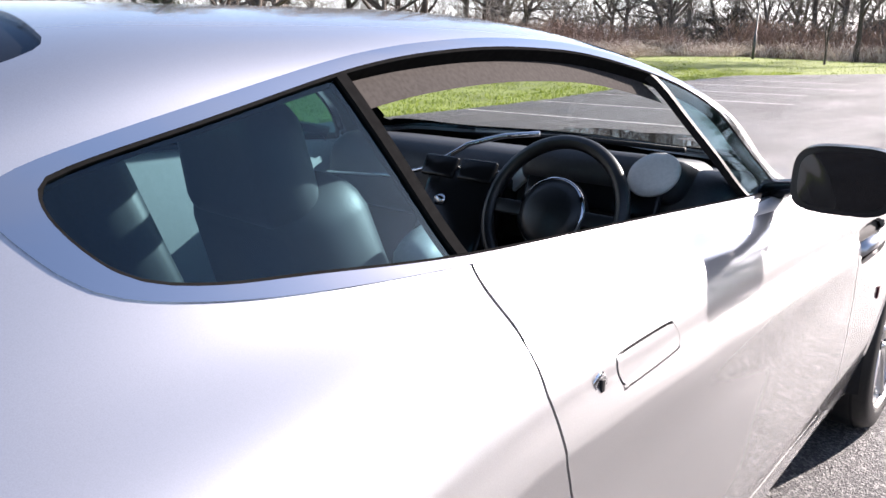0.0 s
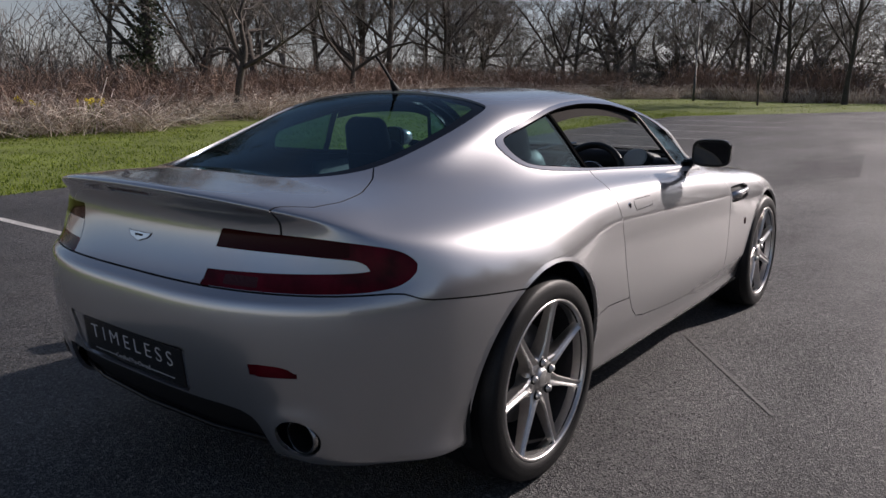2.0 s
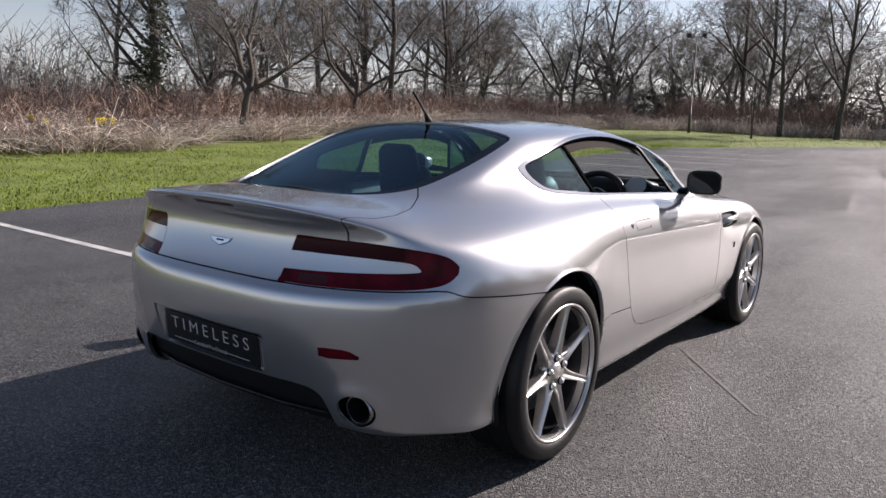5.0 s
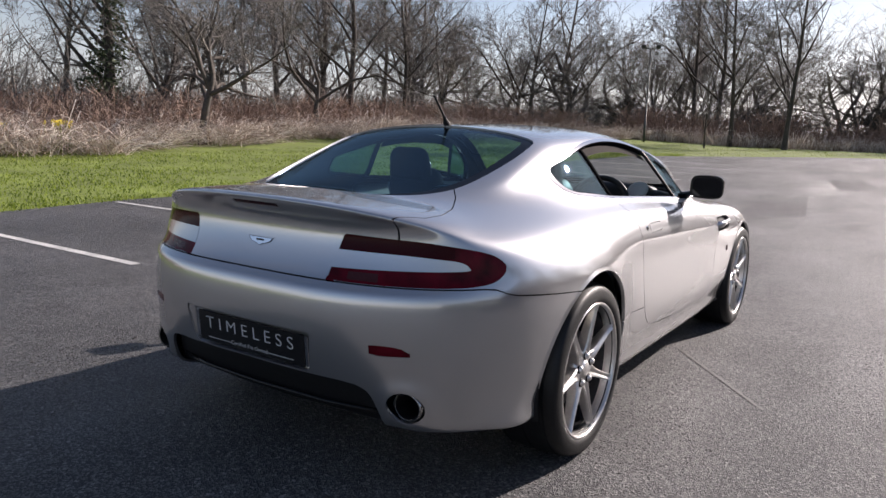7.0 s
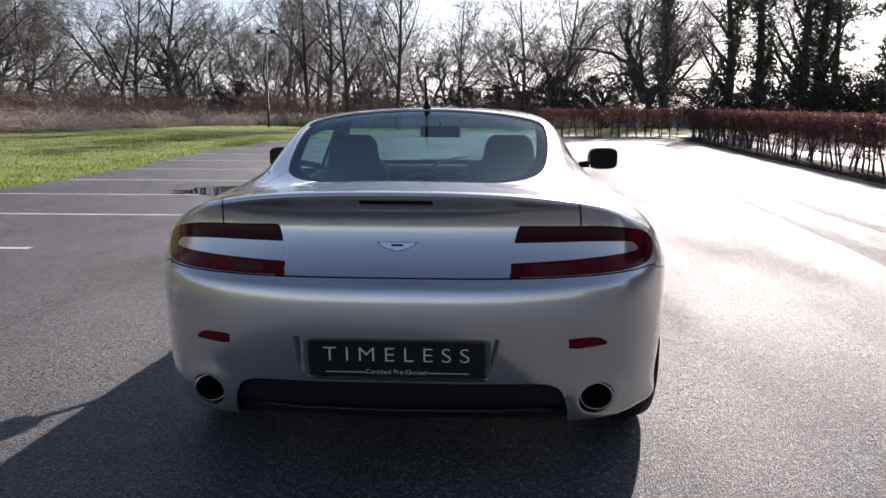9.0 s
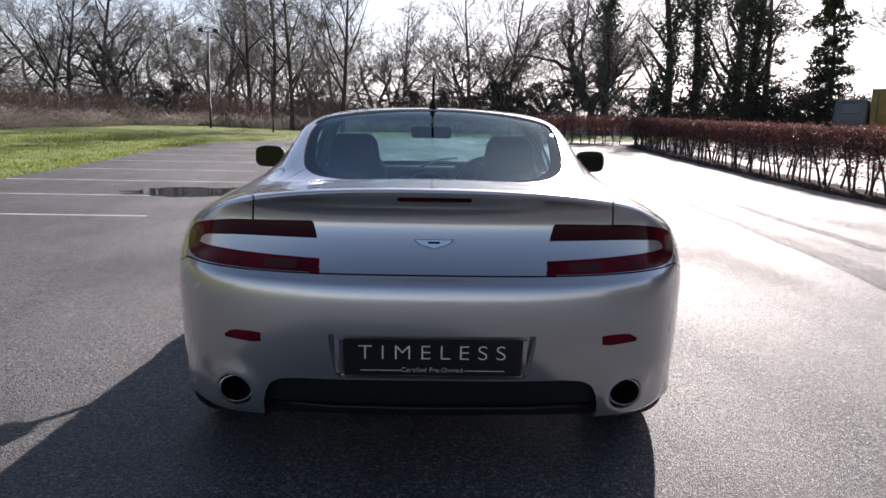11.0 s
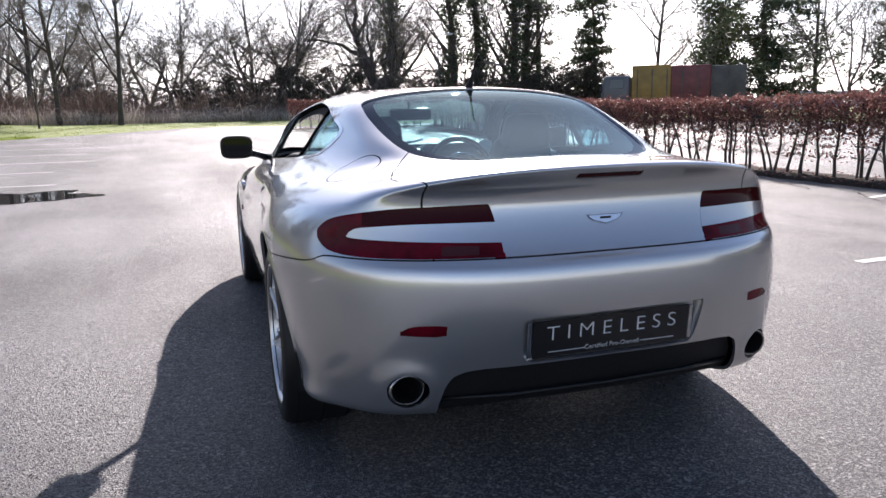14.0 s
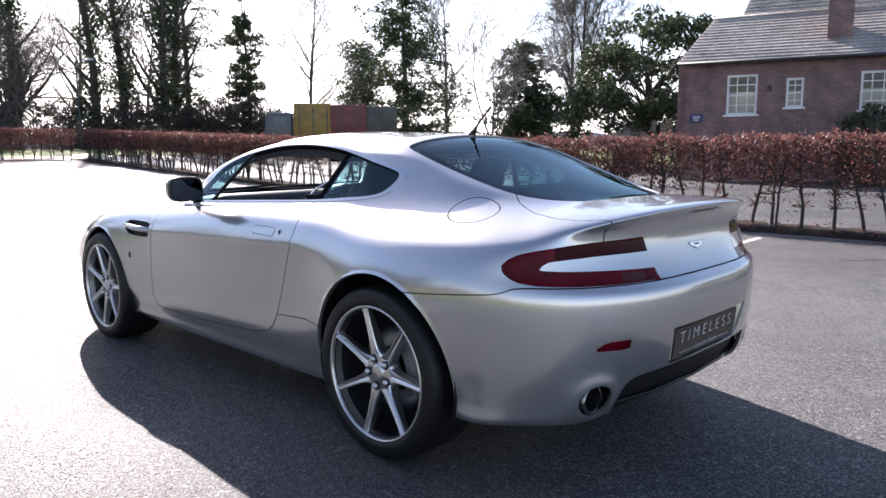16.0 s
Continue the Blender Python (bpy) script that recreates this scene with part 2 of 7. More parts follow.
def blades(name, low, high, rough=0.7, through_light=0.3):
    """Thin leaves or stems, each its own tone between two colours; light comes through a little."""
    m = bpy.data.materials.new(name)
    m.use_nodes = True
    n, l = m.node_tree.nodes, m.node_tree.links
    p = n["Principled BSDF"]
    geo, mix = n.new("ShaderNodeNewGeometry"), n.new("ShaderNodeMix")
    mix.data_type = "RGBA"
    mix.inputs[6].default_value, mix.inputs[7].default_value = (*low, 1), (*high, 1)
    l.new(geo.outputs["Random Per Island"], mix.inputs[0])
    l.new(mix.outputs[2], p.inputs["Base Color"])
    p.inputs["Roughness"].default_value = rough
    p.inputs["Specular IOR Level"].default_value = 0.3
    if through_light:
        tl, add = n.new("ShaderNodeBsdfTranslucent"), n.new("ShaderNodeMixShader")
        l.new(mix.outputs[2], tl.inputs["Color"])
        add.inputs["Fac"].default_value = through_light
        l.new(p.outputs["BSDF"], add.inputs[1]), l.new(tl.outputs["BSDF"], add.inputs[2])
        l.new(add.outputs["Shader"], n["Material Output"].inputs["Surface"])
    return m


GRASS = blades("grass_blades", (0.075, 0.12, 0.016), (0.29, 0.36, 0.065), 0.6, 0.5)
STRAW = blades("dead_stems", (0.24, 0.175, 0.145), (0.78, 0.70, 0.62), 0.8, 0.2)
BRAMBLE = blades("bramble_stems", (0.13, 0.083, 0.064), (0.36, 0.25, 0.195), 0.8, 0.0)
HEDGE_LEAF = blades("copper_leaves", (0.080, 0.034, 0.030), (0.27, 0.125, 0.105), 0.6, 0.35)
EVERGREEN = blades("evergreen_leaves", (0.026, 0.040, 0.020), (0.095, 0.115, 0.062), 0.55, 0.22)
THICKET = blades("thicket_leaves", (0.030, 0.026, 0.021), (0.095, 0.082, 0.064), 0.7, 0.15)
PLUME = blades("pale_plumes", (0.45, 0.40, 0.32), (0.65, 0.60, 0.50), 0.8, 0.4)
PETAL = blades("yellow_petals", (0.65, 0.50, 0.03), (0.80, 0.68, 0.10), 0.6, 0.4)
BARK = material("bark", (0.075, 0.062, 0.052), 0.9, grain=0.4, grain_size=14, stain=0.3, stain_size=2, bump=0.6, bump_size=25)
BARK_PALE = material("birch_bark", (0.30, 0.28, 0.26), 0.8, grain=0.5, grain_size=6, stain=0.4, stain_size=2)
TWIG = material("twigs", (0.158, 0.140, 0.127), 0.85, stain=0.3, stain_size=1.5)
HEDGE_WOOD = material("hedge_stems", (0.055, 0.045, 0.038), 0.9, grain=0.3, grain_size=30)
POST = material("lamp_post_grey", (0.075, 0.08, 0.08), 0.5, 0.3, stain=0.2, stain_size=3)
LAMP_HEAD = material("lamp_head", (0.06, 0.06, 0.065), 0.4)
HEAD_PALE = material("lamp_head_pale", (0.55, 0.55, 0.55), 0.4)
WHITE_PAINT = material("white_window_paint", (0.72, 0.71, 0.69), 0.5, stain=0.08, stain_size=4)
# the shade of an unlit interior, given as a dark colour
ROOM_SHADE = material("dim_room", (0.05, 0.045, 0.04), 0.9, stain=0.4, stain_size=2)
CURTAIN = material("net_curtain", (0.42, 0.40, 0.36), 0.9, grain=0.2, grain_size=20)
SLATE = material("roof_slate", (0.33, 0.30, 0.27), 0.6, grain=0.25, grain_size=9, stain=0.35, stain_size=1.2, piece=0.1)
LEAD = material("lead", (0.25, 0.25, 0.26), 0.5, 0.2)
GUTTER = material("black_gutter", (0.03, 0.03, 0.032), 0.5)
PLAQUE = material("blue_plaque", (0.035, 0.045, 0.13), 0.4)
LORRY_YELLOW = material("yellow_panel", (0.34, 0.20, 0.04), 0.5, stain=0.2, stain_size=2)
LORRY_RED = material("red_panel", (0.20, 0.05, 0.04), 0.5, stain=0.3, stain_size=2)
LORRY_GREY = material("tan_panel", (0.11, 0.10, 0.08), 0.6, stain=0.3, stain_size=2)
LORRY_CAB = material("cab_paint", (0.10, 0.10, 0.105), 0.3)
TIMBER = material("weathered_timber", (0.17, 0.12, 0.09), 0.85, grain=0.3, grain_size=20, stain=0.3, stain_size=3)
# the blue of distant haze is put into the hills' base colour
HAZY_HILL = material("far_hill", (0.22, 0.27, 0.34), 1.0, stain=0.15, stain_size=0.02)


def brickwork(name):
    m = material(name, (0.2, 0.1, 0.08), 0.85)
    n, l = m.node_tree.nodes, m.node_tree.links
    p = n["Principled BSDF"]
    tc, br, no, mul = n.new("ShaderNodeTexCoord"), n.new("ShaderNodeTexBrick"), n.new("ShaderNodeTexNoise"), n.new("ShaderNodeMix")
    l.new(tc.outputs["UV"], br.inputs["Vector"]), l.new(tc.outputs["UV"], no.inputs["Vector"])
    br.inputs["Color1"].default_value, br.inputs["Color2"].default_value, br.inputs["Mortar"].default_value = (0.23, 0.125, 0.115, 1), (0.16, 0.090, 0.088, 1), (0.22, 0.19, 0.18, 1)
    for k, v in (("Scale", 1.0), ("Mortar Size", 0.008), ("Brick Width", 0.225), ("Row Height", 0.075), ("Bias", -0.1)):
        br.inputs[k].default_value = v
    no.inputs["Scale"].default_value, no.inputs["Detail"].default_value = 2.2, 6
    mul.data_type, mul.blend_type = "RGBA", "MULTIPLY"
    mul.inputs[0].default_value = 0.6
    cr = n.new("ShaderNodeMapRange")
    cr.inputs["From Min"].default_value, cr.inputs["From Max"].default_value, cr.inputs["To Min"].default_value, cr.inputs["To Max"].default_value = 0.3, 0.7, 0.55, 1.5
    l.new(no.outputs["Fac"], cr.inputs["Value"])
    l.new(br.outputs["Color"], mul.inputs[6]), l.new(cr.outputs["Result"], mul.inputs[7])
    l.new(mul.outputs[2], p.inputs["Base Color"])
    b = n.new("ShaderNodeBump")
    b.invert = True
    b.inputs["Strength"].default_value, b.inputs["Distance"].default_value = 0.5, 0.01
    l.new(br.outputs["Fac"], b.inputs["Height"]), l.new(b.outputs["Normal"], p.inputs["Normal"])
    return m


BRICK = brickwork("red_brick")

# ---- small helpers for meshes ----
def mesh_object(name, verts, faces, mat=None, parent=None, smooth=True, label=""):
    me = bpy.data.meshes.new(name)
    me.from_pydata([tuple(map(float, v)) for v in verts], [], [tuple(int(i) for i in f) for f in faces])
    if smooth:
        me.polygons.foreach_set("use_smooth", [True] * len(me.polygons))
    me.update()
    ob = new(name, me)
    if mat:
        me.materials.append(mat)
    if parent:
        ob.parent = parent
    if label:
        ob["label"] = label
    return ob


# ---- ground: level round the car, rising gently ahead ----
def ground_z(x, y):
    d = y - 10.0
    rise = 0.0165 * (d + math.sqrt(d * d + 9.0))
    rise -= 0.0164 * ((y - 45) + math.sqrt((y - 45) ** 2 + 16.0))
    return rise - 0.0045


# outline of the car park: grass edge on one side, bent far edge, hedge bed on the other
def left_edge(y):
    return float(np.interp(y, (-32, 0, 2, 4, 10, 15, 21, 28), (-7.2, -7.5, -7.75, -8.25, -8.5, -8.55, -9.15, -8.8)))


def far_edge(x):
    return float(np.interp(x, (-8.8, -6.5, -4.7, -1.8, 0.0, 2.4, 4.0, 27.0), (28.0, 30.5, 32.6, 36.0, 37.0, 36.5, 35.2, 34.0)))


def hedge_edge(y):
    return 7.40 + 0.053 * max(0.0, y - 1.0)


def paved(x, y, m=0.0):
    return (left_edge(y) - m < x < 27.0 + m) and (-32 < y < far_edge(x) + m)


def bank(x, y):
    """The verge rises from the kerbless edge into a low bank."""
    d = max(0.0, -8.8 - x)
    return 0.03 * min(d, 0.6) / 0.6 + 0.03 * min(max(0, d - 0.8), 16.0)


def land_z(x, y):
    return ground_z(x, y) + bank(x, y)


def axis_steps(near, far, fine):
    a = list(np.arange(-near, near + 1e-6, fine))
    s = fine
    while a[-1] < far:
        s *= 1.35
        a.append(a[-1] + s)
    out = a[:]
    s, v = fine, -near
    while v > -far:
        s *= 1.35
        v -= s
        out.insert(0, v)
    return out


xs, ys = axis_steps(30, 900, 0.75), axis_steps(45, 900, 0.75)
verts = []
for y in ys:
    for x in xs:
        on_paving = paved(x, y, 0.4)
        verts.append((x, y, land_z(x, y) - (0.10 if on_paving else 0.0) + (0.03 * noise.noise(Vector((x * 0.7, y * 0.7, 0))) if not on_paving else 0)))
n = len(xs)
faces = [(j * n + i, j * n + i + 1, (j + 1) * n + i + 1, (j + 1) * n + i) for j in range(len(ys) - 1) for i in range(n - 1)]
ground = tagged(mesh_object("ground", verts, faces, TURF), "rough mown grass reaching to the trees", "ground", kind="structure")


def strip_sheet(name, xa, xb, y0, y1, mat, nx, step, lift=0.0):
    """A sheet between two lines x = xa(y), xb(y)."""
    rows = int((y1 - y0) / step)
    v, f = [], []
    for j in range(rows + 1):
        y = y0 + (y1 - y0) * j / rows
        a, b = xa(y), xb(y)
        for i in range(nx + 1):
            x = a + (b - a) * i / nx
            v.append((x, y, ground_z(x, y) + lift))
    m = nx + 1
    for j in range(rows):
        for i in range(nx):
            f.append((j * m + i, j * m + i + 1, (j + 1) * m + i + 1, (j + 1) * m + i))
    return mesh_object(name, v, f, mat)


def ragged(y):
    return left_edge(y) + 0.07 * noise.noise(Vector((0, y * 1.3, 4))) + 0.03 * noise.noise(Vector((0, y * 6.0, 8)))


pavement = tagged(strip_sheet("pavement", ragged, lambda y: 27.0, -32, 28.0, ASPHALT, 24, 0.4), "grey worn asphalt car park, damp in places", "pavement", kind="structure")
V, F = [], []
for i in range(60):
    x = -8.8 + 35.8 * i / 59
    top = far_edge(x) + 0.08 * noise.noise(Vector((x * 1.1, 0, 9)))
    for j in range(10):
        y = 28.0 + (top - 28.0) * j / 9
        V.append((x, y, ground_z(x, y)))
F = [(i * 10 + j, i * 10 + 10 + j, i * 10 + 11 + j, i * 10 + j + 1) for i in range(59) for j in range(9)]
tagged(mesh_object("pavement", V, F, ASPHALT), "far end of the worn grey asphalt car park", "pavement", kind="structure")


def decal(name, pts, mat, lift, parent=None, fine=10):
    """A thin shape laid on the paving, following its rise."""
    p = np.array(pts, float)
    if len(p) == 4:
        v, f = [], []
        for j in range(fine + 1):
            a, b = p[0] + (p[3] - p[0]) * j / fine, p[1] + (p[2] - p[1]) * j / fine
            for q in (a, b):
                v.append((q[0], q[1], ground_z(q[0], q[1]) + lift))
        f = [(2 * j, 2 * j + 1, 2 * j + 3, 2 * j + 2) for j in range(fine)]
    else:
        c = p.mean(axis=0)
        v = [(c[0], c[1], ground_z(*c) + lift)] + [(q[0], q[1], ground_z(q[0], q[1]) + lift) for q in p]
        f = [(0, 1 + k, 1 + (k + 1) % len(p)) for k in range(len(p))]
    return mesh_object(name, v, f, mat, parent, False)


# bay lines: left of the car, and a few on the other side
for k in range(10):
    y0 = 1.05 + 2.68 * k
    x0, x1 = left_edge(y0) + 0.15, -3.6 - 0.5 * (k % 2)
    line = decal("bay_line", [(x0, y0 - 0.045), (x0, y0 + 0.045), (x1, y0 + 0.075), (x1, y0 - 0.015)], LINE, 0.004)
    tagged(line, "worn white parking bay line on the asphalt", "line", "bay lines", "structure")
for x0, x1, y0 in ((3.4, 6.9, 1.33), (6.75, 7.35, 4.25)):
    line = decal("bay_line", [(x0, y0 - 0.045), (x0, y0 + 0.045), (x1, y0 + 0.215), (x1, y0 + 0.125)], LINE, 0.004)
    tagged(line, "worn white parking bay line on the asphalt", "line", "bay lines", "structure")
# repaired strips
for quad in ([(-0.95, 13.3), (-0.27, 15.0), (0.22, 11.0), (-0.75, 9.5)], [(-0.6, 21.0), (0.25, 21.6), (1.0, 17.8), (0.15, 17.0)], [(4.48, 10.5), (4.86, 11.3), (4.28, 7.9), (4.06, 6.8)], [(4.06, 6.8), (4.28, 7.9), (4.10, 4.6), (3.78, 4.1)],
             [(3.78, 4.1), (4.10, 4.6), (4.02, 3.2), (3.50, 2.4)], [(5.10, 9.3), (5.34, 9.5), (5.02, 6.9), (4.84, 7.0)], [(4.84, 7.0), (5.02, 6.9), (4.84, 4.3), (4.62, 4.4)]):
    tagged(decal("repair_strip", quad, ASPHALT_PATCH, 0.004, fine=20), "darker dry repaired strip of asphalt", "asphalt patch", kind="structure")


def crack(pts, w, seed):
    """A jagged thin crack between points on the paving."""
    rng = np.random.default_rng(seed)
    V, F = [], []
    p = np.array(pts, float)
    line = [p[0] + 0 * p[0]]
    for a, b in zip(p, p[1:]):
        m = max(3, int(np.linalg.norm(b - a) / 0.09))
        for k in range(1, m + 1):
            line.append(a + (b - a) * k / m + rng.normal(0, 0.022, 2))
    for k, q in enumerate(line):
        d = line[min(k + 1, len(line) - 1)] - line[max(k - 1, 0)]
        s = np.array((-d[1], d[0])) / max(np.linalg.norm(d), 1e-9) * w * (0.4 + 0.9 * rng.random())
        for e in (q - s, q + s):
            V.append((e[0], e[1], ground_z(e[0], e[1]) + 0.0045))
    F = [(2 * k, 2 * k + 1, 2 * k + 3, 2 * k + 2) for k in range(len(line) - 1)]
    tagged(mesh_object("crack", V, F, CRACK, None, False), "thin dark crack in the asphalt", "crack", kind="structure")


crack([(7.2, 4.9), (6.6, 4.0), (6.5, 2.9), (6.85, 2.2), (7.25, 0.4), (7.1, -2.0)], 0.014, 1)
crack([(6.5, 2.9), (5.6, 2.4), (5.1, 1.9)], 0.011, 2)
crack([(5.5, 0.2), (6.1, -0.4), (6.6, -0.3), (7.2, -0.9)], 0.012, 3)
crack([(7.5, 8.3), (7.1, 7.0), (7.2, 6.0), (6.9, 5.3)], 0.016, 4)
tagged(decal("scratch_mark", [(0.735, 1.745), (0.750, 1.753), (1.372, 0.972), (1.357, 0.964)], SCRAPE, 0.003), "pale scrape on the asphalt", "scrape", kind="structure")
ring = []
for k in range(70):
    a = 2 * math.pi * k / 70
    r = 1 + 0.45 * noise.noise(Vector((2.8 * math.cos(a), 2.8 * math.sin(a), 7)))
    ring.append((-4.02 + 1.25 * r * math.cos(a), 9.8 + 0.80 * r * math.sin(a)))
tagged(decal("puddle", ring, WATER, 0.005), "still puddle on the asphalt", "puddle", kind="structure")

# ---- the car: body drawn through sections, rear axle at the origin, nose towards +y ----
def sect(y, *xz):
    return [(x, y, z) for x, z in xz]


UNDER = ((0.60, 0.18), (0.80, 0.185))
COLUMNS = [
    # tail, from the middle round the corner
    [(0, -0.60, 0.22), (0, -0.78, 0.25), (0, -0.845, 0.32), (0, -0.885, 0.43), (0, -0.915, 0.57), (0, -0.908, 0.697), (0, -0.866, 0.738), (0, -0.813, 0.885),
     (0, -0.872, 0.955), (0, -0.862, 0.976), (0, -0.80, 0.979), (0, -0.75, 0.981), (0, -0.70, 0.983), (0, -0.66, 0.985), (0, -0.62, 0.987)],
    [(0.35, -0.58, 0.22), (0.35, -0.76, 0.25), (0.36, -0.825, 0.32), (0.36, -0.868, 0.43), (0.36, -0.897, 0.57), (0.36, -0.890, 0.697), (0.36, -0.851, 0.738), (0.36, -0.80, 0.880),
     (0.36, -0.845, 0.945), (0.355, -0.835, 0.966), (0.33, -0.77, 0.970), (0.30, -0.71, 0.974), (0.25, -0.66, 0.978), (0.13, -0.61, 0.984), (0, -0.58, 0.988)],
    [(0.55, -0.52, 0.22), (0.622, -0.705, 0.245), (0.636, -0.750, 0.31), (0.643, -0.776, 0.43), (0.646, -0.787, 0.57), (0.644, -0.781, 0.697), (0.633, -0.755, 0.740), (0.622, -0.725, 0.868),
     (0.61, -0.735, 0.912), (0.585, -0.725, 0.933), (0.52, -0.69, 0.950), (0.44, -0.65, 0.962), (0.33, -0.61, 0.973), (0.17, -0.57, 0.983), (0, -0.54, 0.989)],
    [(0.60, -0.42, 0.225), (0.752, -0.562, 0.242), (0.774, -0.608, 0.30), (0.782, -0.625, 0.43), (0.786, -0.630, 0.56), (0.785, -0.626, 0.695), (0.770, -0.605, 0.755), (0.755, -0.60, 0.84),
     (0.715, -0.595, 0.885), (0.655, -0.585, 0.918), (0.57, -0.565, 0.943), (0.46, -0.545, 0.96), (0.33, -0.53, 0.975), (0.17, -0.51, 0.986), (0, -0.50, 0.991)],
    # sections along the side
    sect(-0.45, (0.60, 0.235), (0.828, 0.24), (0.849, 0.30), (0.862, 0.42), (0.870, 0.55), (0.870, 0.68), (0.854, 0.76), (0.818, 0.835), (0.752, 0.885), (0.66, 0.922), (0.56, 0.95), (0.45, 0.97), (0.33, 0.990), (0.165, 1.002), (0, 1.007)),
    sect(-0.22, (0.60, 0.22), (0.80, 0.225), (0.86, 0.30), (0.900, 0.42), (0.916, 0.55), (0.916, 0.67), (0.899, 0.755), (0.854, 0.832), (0.785, 0.888), (0.69, 0.93), (0.605, 0.967), (0.548, 1.0), (0.465, 1.036), (0.23, 1.068), (0, 1.077)),
    sect(0.0, (0.60, 0.20), (0.80, 0.205), (0.87, 0.30), (0.915, 0.42), (0.932, 0.55), (0.930, 0.66), (0.912, 0.75), (0.867, 0.83), (0.80, 0.888), (0.715, 0.935), (0.630, 0.99), (0.572, 1.05), (0.495, 1.106), (0.25, 1.144), (0, 1.154)),
    sect(0.22, (0.60, 0.19), (0.80, 0.195), (0.86, 0.28), (0.90, 0.40), (0.914, 0.54), (0.913, 0.66), (0.898, 0.75), (0.864, 0.83), (0.802, 0.89), (0.72, 0.94), (0.640, 1.02), (0.580, 1.10), (0.497, 1.178), (0.25, 1.216), (0, 1.226)),
    sect(0.45, (0.60, 0.18), (0.80, 0.185), (0.845, 0.27), (0.873, 0.38), (0.884, 0.52), (0.885, 0.66), (0.880, 0.745), (0.861, 0.825), (0.812, 0.892), (0.722, 0.945), (0.645, 1.045), (0.58, 1.135), (0.49, 1.205), (0.26, 1.238), (0, 1.247)),
    sect(0.75, *UNDER, (0.838, 0.26), (0.863, 0.36), (0.871, 0.50), (0.876, 0.690), (0.873, 0.755), (0.856, 0.822), (0.812, 0.888), (0.725, 0.938), (0.655, 1.045), (0.588, 1.145), (0.495, 1.22), (0.26, 1.250), (0, 1.257)),
    sect(1.10, *UNDER, (0.836, 0.26), (0.862, 0.36), (0.870, 0.50), (0.876, 0.688), (0.873, 0.750), (0.857, 0.815), (0.815, 0.878), (0.735, 0.922), (0.668, 1.03), (0.598, 1.13), (0.503, 1.213), (0.27, 1.247), (0, 1.256)),
    sect(1.45, *UNDER, (0.836, 0.26), (0.862, 0.36), (0.870, 0.50), (0.876, 0.683), (0.873, 0.743), (0.856, 0.804), (0.817, 0.862), (0.748, 0.905), (0.706, 0.978), (0.662, 1.055), (0.605, 1.126), (0.32, 1.170), (0, 1.182)),
    sect(1.78, *UNDER, (0.836, 0.26), (0.862, 0.36), (0.871, 0.50), (0.877, 0.675), (0.871, 0.735), (0.851, 0.793), (0.811, 0.845), (0.757, 0.882), (0.715, 0.908), (0.655, 0.952), (0.565, 1.0), (0.30, 1.038), (0, 1.05)),
    sect(2.12, (0.60, 0.18), (0.80, 0.19), (0.84, 0.27), (0.868, 0.37), (0.880, 0.50), (0.882, 0.635), (0.872, 0.71), (0.848, 0.772), (0.805, 0.822), (0.745, 0.848), (0.66, 0.862), (0.55, 0.868), (0.42, 0.878), (0.22, 0.893), (0, 0.90)),
    sect(2.60, (0.60, 0.20), (0.80, 0.21), (0.855, 0.30), (0.885, 0.42), (0.898, 0.54), (0.896, 0.64), (0.880, 0.71), (0.845, 0.765), (0.79, 0.80), (0.71, 0.818), (0.62, 0.82), (0.50, 0.822), (0.36, 0.83), (0.18, 0.84), (0, 0.845)),
    sect(3.02, (0.50, 0.19), (0.74, 0.20), (0.80, 0.29), (0.835, 0.40), (0.845, 0.50), (0.84, 0.58), (0.818, 0.64), (0.775, 0.685), (0.715, 0.715), (0.645, 0.732), (0.56, 0.742), (0.45, 0.75), (0.33, 0.757), (0.17, 0.766), (0, 0.77)),
    # nose
    [(0.40, 3.22, 0.19), (0.56, 3.30, 0.20), (0.62, 3.35, 0.27), (0.65, 3.38, 0.36), (0.66, 3.38, 0.44), (0.65, 3.36, 0.51), (0.63, 3.33, 0.56), (0.59, 3.30, 0.60),
     (0.54, 3.27, 0.635), (0.48, 3.25, 0.655), (0.41, 3.24, 0.67), (0.33, 3.23, 0.68), (0.24, 3.23, 0.688), (0.12, 3.22, 0.695), (0, 3.22, 0.70)],
    [(0, 3.32, 0.19), (0, 3.42, 0.20), (0, 3.47, 0.27), (0, 3.49, 0.36), (0, 3.49, 0.44), (0, 3.475, 0.51), (0, 3.45, 0.56), (0, 3.42, 0.60),
     (0, 3.40, 0.63), (0, 3.38, 0.645), (0, 3.36, 0.655), (0, 3.34, 0.662), (0, 3.32, 0.668), (0, 3.30, 0.675), (0, 3.28, 0.682)],
]
FINE = 11


def pad(c):
    """Mirror the net across the middle plane; run the lowest row on in a line."""
    flip = np.array([-1.0, 1.0, 1.0])
    c = np.concatenate([c[1:2] * flip, c, c[-2:-1] * flip], axis=0)
    return np.concatenate([2 * c[:, :1] - c[:, 1:2], c, c[:, -2:-1] * flip], axis=1)


